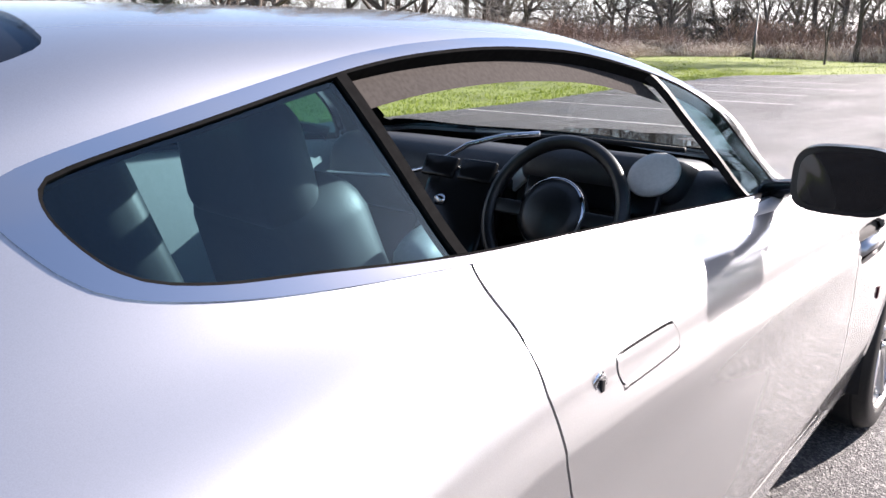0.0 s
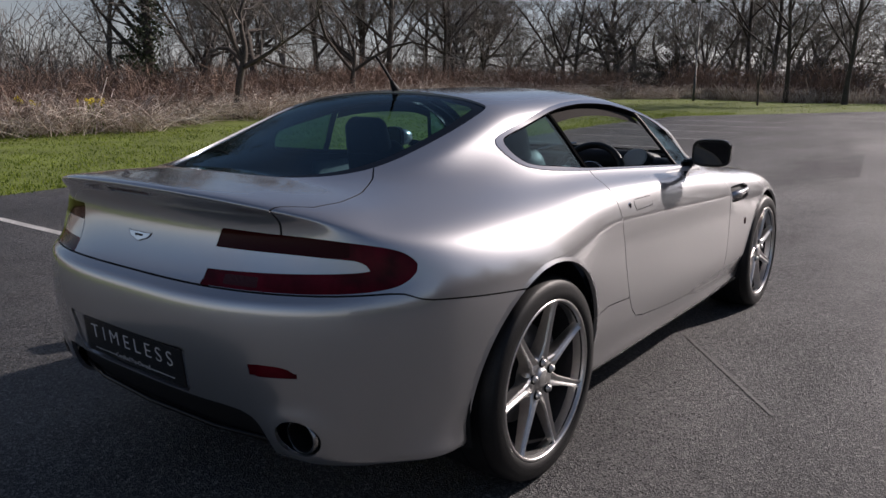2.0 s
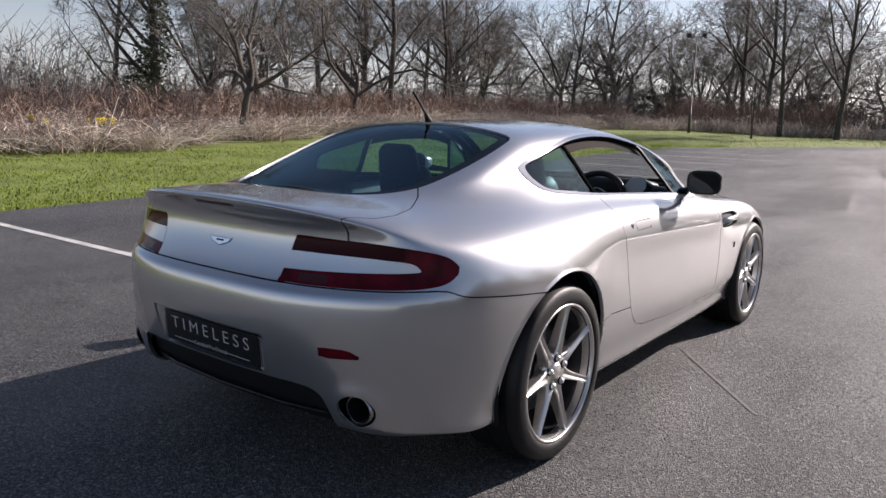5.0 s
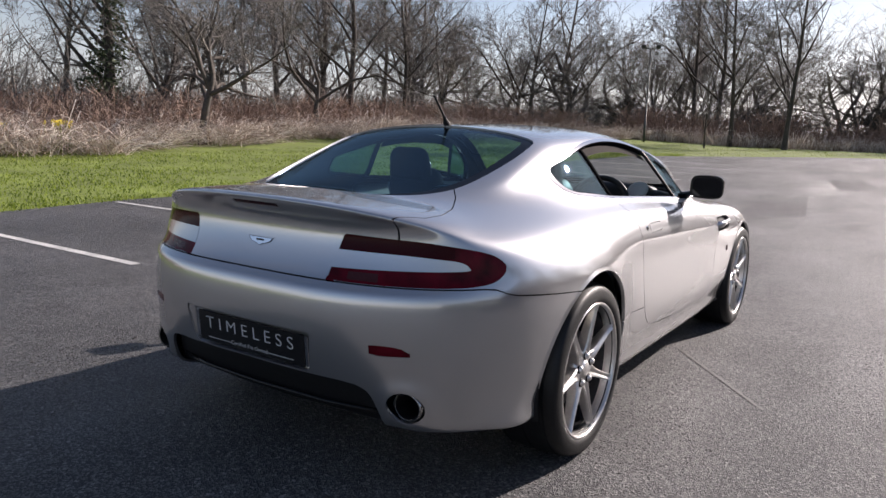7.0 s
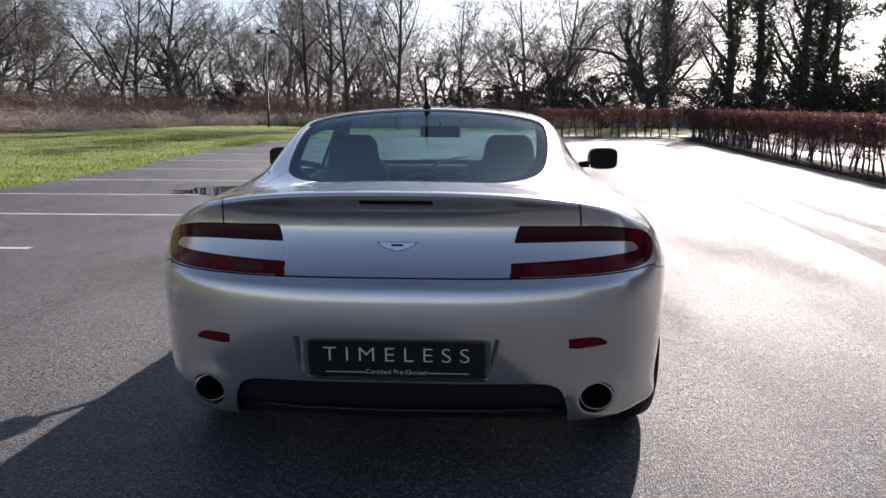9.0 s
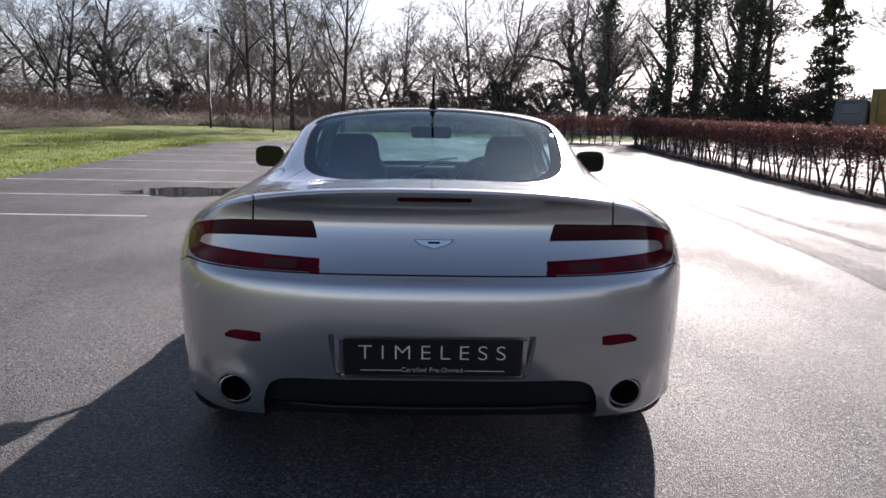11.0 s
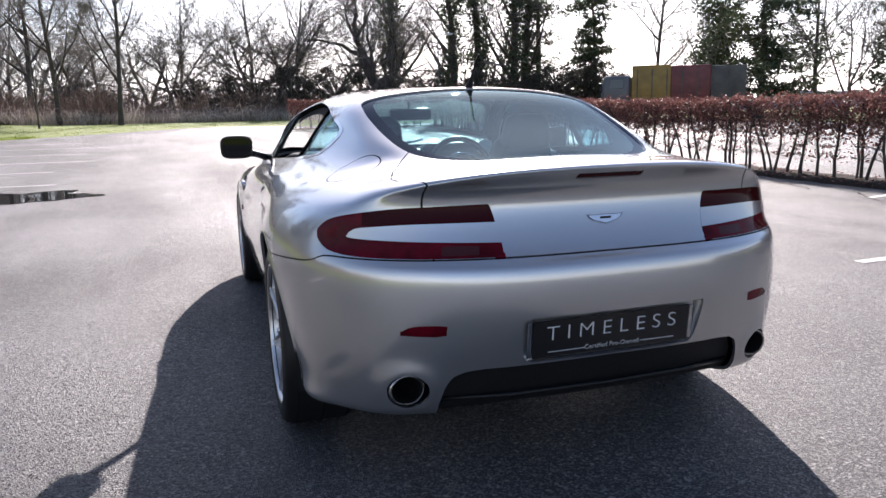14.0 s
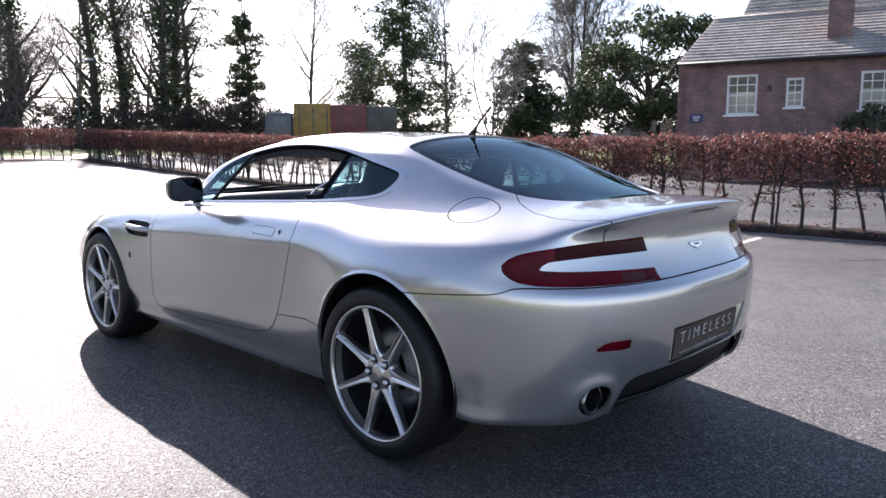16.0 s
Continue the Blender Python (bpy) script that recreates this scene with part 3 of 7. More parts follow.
def spline_surface(net, fine, rounds=3):
    """A smooth cubic surface drawn close to the net."""
    aim = np.array(net, float)
    c = aim.copy()
    for _ in range(rounds):
        p = pad(c)
        s = (p[:-2] + 4 * p[1:-1] + p[2:]) / 6
        s = (s[:, :-2] + 4 * s[:, 1:-1] + s[:, 2:]) / 6
        c += aim - s
    p = pad(c)

    def along(p, axis):
        p = np.moveaxis(p, axis, 0)
        n = p.shape[0] - 3
        rows = []
        for i in range(n):
            for k in range(fine + (i == n - 1)):
                t = k / fine
                w = ((1 - t) ** 3 / 6, (3 * t ** 3 - 6 * t * t + 4) / 6, (-3 * t ** 3 + 3 * t * t + 3 * t + 1) / 6, t ** 3 / 6)
                rows.append(sum(w[j] * p[i + j] for j in range(4)))
        return np.moveaxis(np.array(rows), 0, axis)

    return along(along(p, 0), 1)



grid = spline_surface(COLUMNS, FINE)
grid[:, -1, 0] = 0
grid[0, :, 0] = 0
grid[-1, :, 0] = 0
nc, nr = grid.shape[:2]
du, dv = np.gradient(grid, axis=0), np.gradient(grid, axis=1)
turn = np.cross(du, dv)
turn[:, -1, 0] = 0
turn[0, :, 0] = 0
turn[-1, :, 0] = 0
turn /= np.maximum(np.linalg.norm(turn, axis=2, keepdims=True), 1e-9)


class Skin:
    """One half of the body (x over 0), cut into panels along lines; faces keep a point's smooth normal."""

    def __init__(self):
        self.v, self.n = [tuple(p) for p in grid.reshape(-1, 3)], [tuple(p) for p in turn.reshape(-1, 3)]
        self.f = [(i * nr + j, (i + 1) * nr + j, (i + 1) * nr + j + 1, i * nr + j + 1) for i in range(nc - 1) for j in range(nr - 1)]

    def cut(self, func, level=0.0):
        p = np.array(self.v)
        d = func(p) - level
        d[np.abs(d) < 1e-6] = 1e-6
        up = (d > 0).tolist()
        made, faces = {}, []
        for f in self.f:
            s = [up[k] for k in f]
            if all(s) or not any(s):
                faces.append(f)
                continue
            halves = ([], [])
            changes = 0
            for a, b in zip(f, f[1:] + f[:1]):
                halves[int(up[a])].append(a)
                if up[a] != up[b]:
                    changes += 1
                    key = (min(a, b), max(a, b))
                    if key not in made:
                        w = d[a] / (d[a] - d[b])
                        pa, pb, na, nb = self.v[a], self.v[b], self.n[a], self.n[b]
                        made[key] = len(self.v)
                        self.v.append(tuple(x + (y - x) * w for x, y in zip(pa, pb)))
                        self.n.append(tuple(x + (y - x) * w for x, y in zip(na, nb)))
                    halves[0].append(made[key]), halves[1].append(made[key])
            if changes != 2:
                faces.append(f)
            else:
                faces += [tuple(h) for h in halves if len(h) > 2]
        self.f = faces

    def middles(self):
        p = np.array(self.v)
        return np.array([p[list(f)].mean(axis=0) for f in self.f])


def smooth_loop(points, fine=6, closed=True):
    p = np.array(points, float)
    n = len(p)
    rows = []
    for i in range(n if closed else n - 1):
        a, b, c, d = (p[(i + k) % n] if closed else p[min(max(i + k, 0), n - 1)] for k in (-1, 0, 1, 2))
        for k in range(fine):
            t = k / fine
            rows.append(0.5 * (2 * b + (c - a) * t + (2 * a - 5 * b + 4 * c - d) * t * t + (3 * b - a - 3 * c + d) * t ** 3))
    if not closed:
        rows.append(p[-1])
    return np.array(rows)


def loop_distance(q, loop):
    """How far points lie from a closed loop in the plane; under 0 inside it."""
    a, b = loop, np.roll(loop, -1, axis=0)
    best = np.full(len(q), 1e9)
    inside = np.zeros(len(q), bool)
    for (ax, ay), (bx, by) in zip(a, b):
        ex, ey = bx - ax, by - ay
        t = np.clip(((q[:, 0] - ax) * ex + (q[:, 1] - ay) * ey) / max(ex * ex + ey * ey, 1e-12), 0, 1)
        best = np.minimum(best, np.hypot(q[:, 0] - ax - t * ex, q[:, 1] - ay - t * ey))
        if abs(ey) > 1e-12:
            inside ^= ((ay > q[:, 1]) != (by > q[:, 1])) & (q[:, 0] < ax + (q[:, 1] - ay) / (ey if ey else 1) * ex)
    return np.where(inside, -best, best)


def region(points, plane, where=None, smooth=True):
    """A function of body points: the distance from a loop drawn in one of the views."""
    loop = smooth_loop(points) if smooth else np.array(points, float)

    def func(p):
        q = {"side": p[:, [1, 2]], "top": p[:, [0, 1]], "rear": p[:, [0, 2]],
             "wrap": np.stack([p[:, 0] + 0.6 * (p[:, 1] + 0.85), p[:, 2]], 1)}[plane]
        d = loop_distance(q, loop)
        return d if where is None else np.where(where(p), d, 1.0)

    return func


# outlines of panels, panes and lamps
pane_outer = region([(0.130, 1.063), (0.144, 1.029), (0.180, 0.994), (0.240, 0.976), (0.35, 0.962), (0.56, 0.948), (0.80, 0.937), (1.12, 0.922), (1.45, 0.907), (1.62, 0.899), (1.68, 0.898),
                     (1.66, 0.925), (1.58, 1.008), (1.47, 1.090), (1.32, 1.153), (1.12, 1.196), (0.95, 1.206), (0.76, 1.201), (0.55, 1.178), (0.31, 1.126), (0.163, 1.087)], "side", lambda p: p[:, 2] > 0.86)
pane_inner = region([(0.172, 1.064), (0.181, 1.032), (0.213, 1.000), (0.275, 0.985), (0.38, 0.976), (0.57, 0.959), (0.80, 0.947), (1.12, 0.932), (1.45, 0.916), (1.60, 0.909), (1.635, 0.912),
                     (1.61, 0.945), (1.545, 1.010), (1.45, 1.077), (1.31, 1.137), (1.12, 1.179), (0.95, 1.190), (0.76, 1.186), (0.56, 1.164), (0.33, 1.113), (0.197, 1.081)], "side", lambda p: p[:, 2] > 0.86)


def pillar(p):
    """Distance along the car from the slanting joint behind the door glass."""
    return p[:, 1] - (0.570 + (0.955 - p[:, 2]) * 0.30)


def vent_pane(p):
    return p[:, 1] - (1.46 + (0.912 - p[:, 2]) * 0.80)


rear_glass = region([(0, 0.285), (-0.25, 0.268), (-0.42, 0.246), (-0.487, 0.222), (-0.503, 0.12), (-0.502, 0.0), (-0.489, -0.15), (-0.468, -0.275), (-0.433, -0.372), (-0.37, -0.465), (-0.268, -0.54), (-0.14, -0.587),
                     (0, -0.602), (0.14, -0.587), (0.268, -0.54), (0.37, -0.465), (0.433, -0.372), (0.468, -0.275), (0.489, -0.15), (0.502, 0.0), (0.503, 0.12), (0.487, 0.222), (0.42, 0.246), (0.25, 0.268)], "top", lambda p: p[:, 2] > 0.9)
screen = region([(0, 1.20), (-0.30, 1.185), (-0.50, 1.155), (-0.535, 1.19), (-0.60, 1.45), (-0.675, 1.74), (-0.66, 1.84), (-0.40, 1.99), (0, 2.03), (0.40, 1.99), (0.66, 1.84), (0.675, 1.74), (0.60, 1.45), (0.535, 1.19), (0.50, 1.155), (0.30, 1.185)],
                "top", lambda p: p[:, 2] > 0.85)
tail_lamp = region(smooth_loop([(0.385, 0.874), (0.54, 0.871), (0.69, 0.866), (0.85, 0.848), (0.94, 0.828), (0.983, 0.802), (0.988, 0.788), (0.984, 0.772), (0.955, 0.750), (0.905, 0.738), (0.80, 0.732), (0.52, 0.7305), (0.325, 0.7305)], 6, False), "wrap", lambda p: p[:, 1] < -0.3, False)
lamp_bar = region(smooth_loop([(0.29, 0.823), (0.50, 0.824), (0.65, 0.822), (0.80, 0.812), (0.842, 0.801), (0.852, 0.791), (0.84, 0.782), (0.65, 0.777), (0.29, 0.766)], 6, False), "wrap", lambda p: p[:, 1] < -0.3, False)
reverse_lens = region([(0.405, 0.7385), (0.525, 0.738), (0.525, 0.763), (0.41, 0.762)], "wrap", lambda p: p[:, 1] < -0.3, False)
boot_line = region([(-0.3, -0.2), (0.3, -0.2), (0.42, -0.285), (0.492, -0.37), (0.55, -0.48), (0.586, -0.60), (0.585, -0.69), (0.540, -0.762), (0.527, -0.80), (0.52, -1.1), (-0.5, -1.1)], "top", lambda p: (p[:, 2] > 0.70), False)


def bumper_line(p):
    d = p[:, 2] - np.interp(p[:, 1], (-0.62, -0.585, -0.555, -0.52, -0.48, -0.357, -0.2), (0.7275, 0.724, 0.709, 0.702, 0.699, 0.689, 0.678))
    return np.where(p[:, 1] < -0.05, d, 1.0)


door_loop = region([(0.60, 1.0), (0.585, 0.955), (0.572, 0.925), (0.553, 0.885), (0.546, 0.84), (0.557, 0.76), (0.612, 0.60), (0.675, 0.46), (0.715, 0.40), (0.77, 0.362), (0.86, 0.344), (1.20, 0.318), (1.50, 0.308), (1.86, 0.303), (1.925, 0.33),
                    (1.915, 0.50), (1.893, 0.68), (1.887, 0.78), (1.86, 0.83), (1.78, 0.885), (1.66, 0.93), (1.5, 1.0)], "side", lambda p: p[:, 0] > 0.6, False)
fuel_flap = lambda p: np.linalg.norm((p - np.array((0.630, -0.268, 0.948))) * np.array((1, 1, 1)), axis=1) - 0.097


def sill_line(p):
    d = p[:, 2] - np.interp(p[:, 1], (0.30, 0.37, 0.45, 0.70, 0.80, 2.3), (0.452, 0.463, 0.472, 0.455, 0.44, 0.44))
    return np.where((p[:, 1] > 0.25) & (p[:, 1] < 0.70) & (p[:, 0] > 0.7), d, 1.0)


rear_arch = lambda p: np.where(p[:, 0] > 0.5, np.hypot(p[:, 1] + 0.015, p[:, 2] - 0.352) - 0.372, 1.0)
front_arch = lambda p: np.where(p[:, 0] > 0.5, np.hypot(p[:, 1] - 2.585, p[:, 2] - 0.345) - 0.362, 1.0)
diffuser_line = region([(-0.5, 0.414), (0.0, 0.414), (0.40, 0.410), (0.455, 0.403), (0.487, 0.385), (0.503, 0.35), (0.515, 0.30), (0.52, 0.10), (-0.5, 0.10)], "rear", lambda p: p[:, 1] < -0.5, False)
plate_line = region([(-0.3, 0.558), (0.303, 0.558), (0.283, 0.418), (-0.3, 0.418)], "rear", lambda p: p[:, 1] < -0.5, False)
exhaust_line = region([(0.603 + 0.057 * math.cos(k * math.pi / 12), 0.345 + 0.054 * math.sin(k * math.pi / 12)) for k in range(24)], "rear", lambda p: p[:, 1] < -0.4, False)
reflector_line = region([(0.503, 0.550), (0.508, 0.514), (0.632, 0.518), (0.614, 0.538), (0.592, 0.547)], "rear", lambda p: p[:, 1] < -0.5, False)
handle_line = region([(0.690, 0.818), (0.697, 0.803), (0.713, 0.798), (0.845, 0.801), (0.861, 0.806), (0.867, 0.818), (0.861, 0.832), (0.845, 0.836), (0.713, 0.836), (0.697, 0.832)], "side", lambda p: p[:, 0] > 0.8)
vent_line = region([(1.935, 0.768), (1.932, 0.735), (1.935, 0.698), (2.08, 0.693), (2.18, 0.700), (2.225, 0.722), (2.24, 0.750), (2.215, 0.770), (2.10, 0.774)], "side", lambda p: p[:, 0] > 0.7)
brake_line = region([(-0.11, 0.951), (-0.11, 0.935), (0.107, 0.935), (0.107, 0.951)], "rear", lambda p: p[:, 1] < -0.8, False)

GAP = 0.0022
skin = Skin()
wrap = lambda p: p[:, 0] + 0.6 * (p[:, 1] + 0.85)


def refine(near, along, values):
    for v in values:
        skin.cut(lambda p: np.where(near(p), along(p) - v, 1.0))


# smaller faces where small outlines are cut
near_lens = lambda p: (p[:, 1] < -0.3) & (abs(wrap(p) - 0.468) < 0.095) & (abs(p[:, 2] - 0.752) < 0.035)
refine(near_lens, wrap, np.arange(0.378, 0.56, 0.0102)), refine(near_lens, lambda p: p[:, 2], np.arange(0.722, 0.785, 0.0071))
near_tip = lambda p: (p[:, 1] < -0.3) & (abs(wrap(p) - 0.90) < 0.12) & (abs(p[:, 2] - 0.795) < 0.075)
refine(near_tip, wrap, np.arange(0.785, 1.01, 0.0143)), refine(near_tip, lambda p: p[:, 2], np.arange(0.722, 0.868, 0.0107))
for line in (rear_arch, front_arch, pane_outer, pane_inner, tail_lamp, lamp_bar, reverse_lens, diffuser_line, plate_line, exhaust_line, reflector_line, vent_line, brake_line, rear_glass, screen):
    skin.cut(line)
skin.cut(rear_glass, -0.042)
for level in (0.003, -0.034):
    skin.cut(pane_inner, level)
for level in (0.004, 0.010, 0.018, 0.027, 0.037, 0.050):
    skin.cut(exhaust_line, level)
skin.cut(screen, -0.045)
for level in (0.010, 0.020):
    skin.cut(rear_arch, level), skin.cut(front_arch, level)
near_handle = lambda p: (p[:, 0] > 0.8) & (abs(p[:, 1] - 0.779) < 0.11) & (abs(p[:, 2] - 0.818) < 0.034)
refine(near_handle, lambda p: p[:, 1], np.arange(0.683, 0.88, 0.0126)), refine(near_handle, lambda p: p[:, 2], np.arange(0.7925, 0.845, 0.0062))


def crease(p):
    """Height over the pressed line along the flank."""
    d = p[:, 2] - np.interp(p[:, 1], (0.18, 0.25, 0.33, 0.50, 1.10, 1.93), (0.69, 0.728, 0.760, 0.778, 0.762, 0.736))
    return np.where((p[:, 0] > 0.7) & (p[:, 1] > 0.18) & (p[:, 1] < 1.95), d, 1.0)


for level in (-0.10, -0.05, -0.010, 0.0, 0.010):
    skin.cut(crease, level)
for line in (boot_line, bumper_line, door_loop, fuel_flap, handle_line, sill_line):
    g = GAP * (0.6 if line is handle_line else 1)
    skin.cut(line, -g), skin.cut(line, g)
for level in (0.0, 0.017):
    skin.cut(pillar, level)
for level in (-0.013, 0.0):
    skin.cut(vent_pane, level)

mid = skin.middles()
D = {n: f(mid) for n, f in dict(ra=rear_arch, fa=front_arch, po=pane_outer, pi=pane_inner, tl=tail_lamp, lb=lamp_bar, rl=reverse_lens, df=diffuser_line, pl=plate_line, ex=exhaust_line, rf=reflector_line,
                                ve=vent_line, br=brake_line, rg=rear_glass, sc=screen, bo=boot_line, bu=bumper_line, do=door_loop, fu=fuel_flap, ha=handle_line, si=sill_line, pp=pillar, vp=vent_pane).items()}
kind = []
for i in range(len(mid)):
    d = {k: v[i] for k, v in D.items()}
    if d["ra"] < 0 or d["fa"] < 0:
        k = "void"
    elif d["pi"] < 0:
        belt = float(np.interp(mid[i][1], (0.57, 1.12, 1.60), (0.959, 0.932, 0.909)))
        rail = d["pi"] > -0.034 and mid[i][2] > belt + 0.035
        k = "quarter" if d["pp"] < 0 else "pillar" if d["pp"] < 0.017 else ("rail" if rail else "open") if d["vp"] < -0.013 else "pillar_front" if d["vp"] < 0 else "vent_pane"
    elif d["po"] < 0:
        k = "seal" if d["pi"] < 0.003 else "chrome_rear" if d["pp"] < 0.006 else "chrome_front"
    elif d["rg"] < 0:
        k = "rear_glass" if d["rg"] < -0.042 else "frit"
    elif d["sc"] < 0:
        k = "screen" if d["sc"] < -0.045 else "screen_frit"
    elif d["tl"] < 0:
        k = "lamp_bar" if d["lb"] < 0 else "reverse" if d["rl"] < 0 else "lamp_top" if mid[i][2] > 0.822 and mid[i][0] + 0.6 * (mid[i][1] + 0.85) < 0.80 else "lamp"
    elif d["df"] < 0:
        k = "diffuser"
    elif d["pl"] < 0:
        k = "plate_recess"
    elif d["ex"] < 0:
        k = "void"
    elif d["rf"] < 0:
        k = "reflector"
    elif d["ve"] < 0:
        k = "vent"
    elif d["br"] < 0:
        k = "brake_lamp"
    elif abs(d["bu"]) < GAP:
        k = "gap"
    elif d["bu"] < 0:
        k = "bumper"
    elif abs(d["bo"]) < GAP and mid[i][2] > 0.70:
        k = "gap"
    elif d["bo"] < 0:
        k = "boot"
    elif abs(d["do"]) < GAP:
        k = "gap"
    elif d["do"] < 0:
        k = "gap" if abs(d["ha"]) < GAP * 0.6 else "handle" if d["ha"] < 0 else "door"
    elif abs(d["si"]) < GAP:
        k = "gap"
    elif abs(d["fu"]) < GAP:
        k = "fuel_gap"
    elif d["fu"] < 0:
        k = "fuel"
    else:
        k = "shell"
    kind.append(k)
# slivers of the boot lid beside the lamps belong to the body
owner = {}
for i, f in enumerate(skin.f):
    if kind[i] == "boot":
        for a in f:
            owner.setdefault(a, []).append(i)
todo = [i for i, k in enumerate(kind) if k == "boot"]
main, start = set(), [min(todo, key=lambda i: abs(mid[i][0]) + abs(mid[i][2] - 0.80))]
while start:
    i = start.pop()
    if i not in main:
        main.add(i)
        start += [j for a in skin.f[i] for j in owner[a] if j not in main]
for i in todo:
    if i not in main:
        kind[i] = "shell"
SV, SN = np.array(skin.v), np.array(skin.n)
# the pressed line on the flank and the rolled lips of the wheel arches
d = crease(SV)
fade = np.clip((SV[:, 1] - 0.18) / 0.3, 0, 1) * (d < 0.5)
SV[:, 0] += 0.006 * fade * np.where(d > 0, np.clip(1 - d / 0.10, 0, 1), np.clip(1 + d / 0.05, 0, 1))
SN[:, 2] += fade * np.where(d > 0, 0.06 * np.clip(d / 0.010, 0, 1) * np.clip((0.11 - d) / 0.05, 0, 1), -0.24 * np.clip(-d / 0.008, 0, 1) * np.clip((d + 0.12) / 0.10, 0, 1))
for line, cy, cz in ((rear_arch, -0.015, 0.352), (front_arch, 2.585, 0.345)):
    d = line(SV)
    h = np.clip(1 - d / 0.010, 0, 1) * (d > -0.01)
    out_ = np.stack([np.zeros(len(SV)), SV[:, 1] - cy, SV[:, 2] - cz], 1)
    out_ /= np.linalg.norm(out_, axis=1, keepdims=True)
    SV[:, 0] += 0.003 * h
    SN += 0.22 * out_ * (h > 0)[:, None]
# the bumper swells round each exhaust
d = exhaust_line(SV)
swell = np.where(d < 0.5, 0.011 * np.exp(-(np.maximum(d, 0) / 0.034) ** 2), 0)
away = np.stack([SV[:, 0] - 0.603, np.zeros(len(SV)), SV[:, 2] - 0.345], 1)
away /= np.maximum(np.linalg.norm(away, axis=1, keepdims=True), 1e-9)
SV[:, 1] -= swell
SN += away * np.where(d < 0.5, 2 * np.maximum(d, 0) / 0.034 ** 2 * swell, 0)[:, None]
SN /= np.linalg.norm(SN, axis=1, keepdims=True)
FLIP = np.array([-1.0, 1.0, 1.0])


def lift(name, kinds, sides, mat, parent, offset=0.0, depth=0.0, push=None, label=""):
    """A panel of the body: the faces of those kinds, of one side (1, -1) or both (0), with a turned-in edge."""
    verts, norms, faces, index = [], [], [], {}
    chosen = [f for f, k in zip(skin.f, kind) if k in kinds]
    for side in ((1, -1) if sides == 0 else (sides,)):
        flip = FLIP if side < 0 else np.ones(3)
        local = {}
        edges = {}
        for f in chosen:
            ids = []
            for a in f:
                key = a if abs(SV[a][0]) < 1e-6 and sides == 0 else (a, side)
                if key not in index:
                    index[key] = len(verts)
                    n = SN[a]
                    p = SV[a] + n * offset
                    if push is not None:
                        p = p + np.array(push)
                    verts.append(p * flip), norms.append(n * flip)
                ids.append(index[key])
            if side < 0:
                ids = ids[::-1]
            faces.append(tuple(ids))
            for a, b in zip(ids, ids[1:] + ids[:1]):
                edges[(a, b)] = 1
        if depth:
            rim = [(a, b) for a, b in edges if (b, a) not in edges and not (abs(verts[a][0]) < 1e-6 and abs(verts[b][0]) < 1e-6)]
            for a, b in rim:
                q = [verts[a], verts[b], verts[b] - norms[b] * depth, verts[a] - norms[a] * depth]
                n = np.cross(q[1] - q[0], q[3] - q[0])
                n = -n / max(np.linalg.norm(n), 1e-9)
                k = len(verts)
                verts += q
                norms += [n] * 4
                faces.append((k + 3, k + 2, k + 1, k))
    if not faces:
        return None
    ob = mesh_object(name, verts, faces, mat, parent, True, label)
    ob.data.normals_split_custom_set_from_vertices([tuple(n) for n in norms])
    return ob

# ---- the car as one thing with its parts ----
def part(name, bm, mat, parent, label="", smooth=True):
    me = bpy.data.meshes.new(name)
    bm.to_mesh(me)
    bm.free()
    if smooth:
        me.polygons.foreach_set("use_smooth", [True] * len(me.polygons))
    me.materials.append(mat)
    ob = new(name, me)
    ob.parent = parent
    if label:
        ob["label"] = label
    return ob


def rounded_box(sx, sy, sz, r, m=Matrix(), seg=3):
    bm = bmesh.new()
    bmesh.ops.create_cube(bm, size=1.0, matrix=Matrix.Diagonal((sx, sy, sz, 1)))
    if r:
        bmesh.ops.bevel(bm, geom=bm.edges[:], offset=r, segments=seg, profile=0.5, affect="EDGES")
    bmesh.ops.transform(bm, matrix=m, verts=bm.verts)
    return bm


def lathe(profile, steps=64, axis="x"):
    """Turn (along, radius) pairs round the axis into a shell."""
    bm = bmesh.new()
    rings = []
    for k in range(steps):
        a = 2 * math.pi * k / steps
        ring = []
        for u, r in profile:
            co = (u, r * math.cos(a), r * math.sin(a)) if axis == "x" else (r * math.cos(a), u, r * math.sin(a)) if axis == "y" else (r * math.cos(a), r * math.sin(a), u)
            ring.append(bm.verts.new(co))
        rings.append(ring)
    for k in range(steps):
        a, b = rings[k], rings[(k + 1) % steps]
        for j in range(len(profile) - 1):
            bm.faces.new((a[j], a[j + 1], b[j + 1], b[j]))
    bmesh.ops.recalc_face_normals(bm, faces=bm.faces)
    return bm


def tube(points, radii, sides=8, cap=True):
    """A tapering tube along points."""
    bm = bmesh.new()
    pts = [Vector(p) for p in points]
    rings = []
    for i, p in enumerate(pts):
        d = (pts[min(i + 1, len(pts) - 1)] - pts[max(i - 1, 0)]).normalized()
        q = d.to_track_quat("Z", "Y")
        r = radii[i] if hasattr(radii, "__len__") else radii
        rings.append([bm.verts.new(p + q @ Vector((r * math.cos(2 * math.pi * k / sides), r * math.sin(2 * math.pi * k / sides), 0))) for k in range(sides)])
    for a, b in zip(rings, rings[1:]):
        for k in range(sides):
            bm.faces.new((a[k], a[(k + 1) % sides], b[(k + 1) % sides], b[k]))
    if cap:
        bm.faces.new(rings[0][::-1]), bm.faces.new(rings[-1])
    return bm


car = new("car")
tagged(car, "silver metallic two-door coupe parked on the asphalt, windows down", "car")

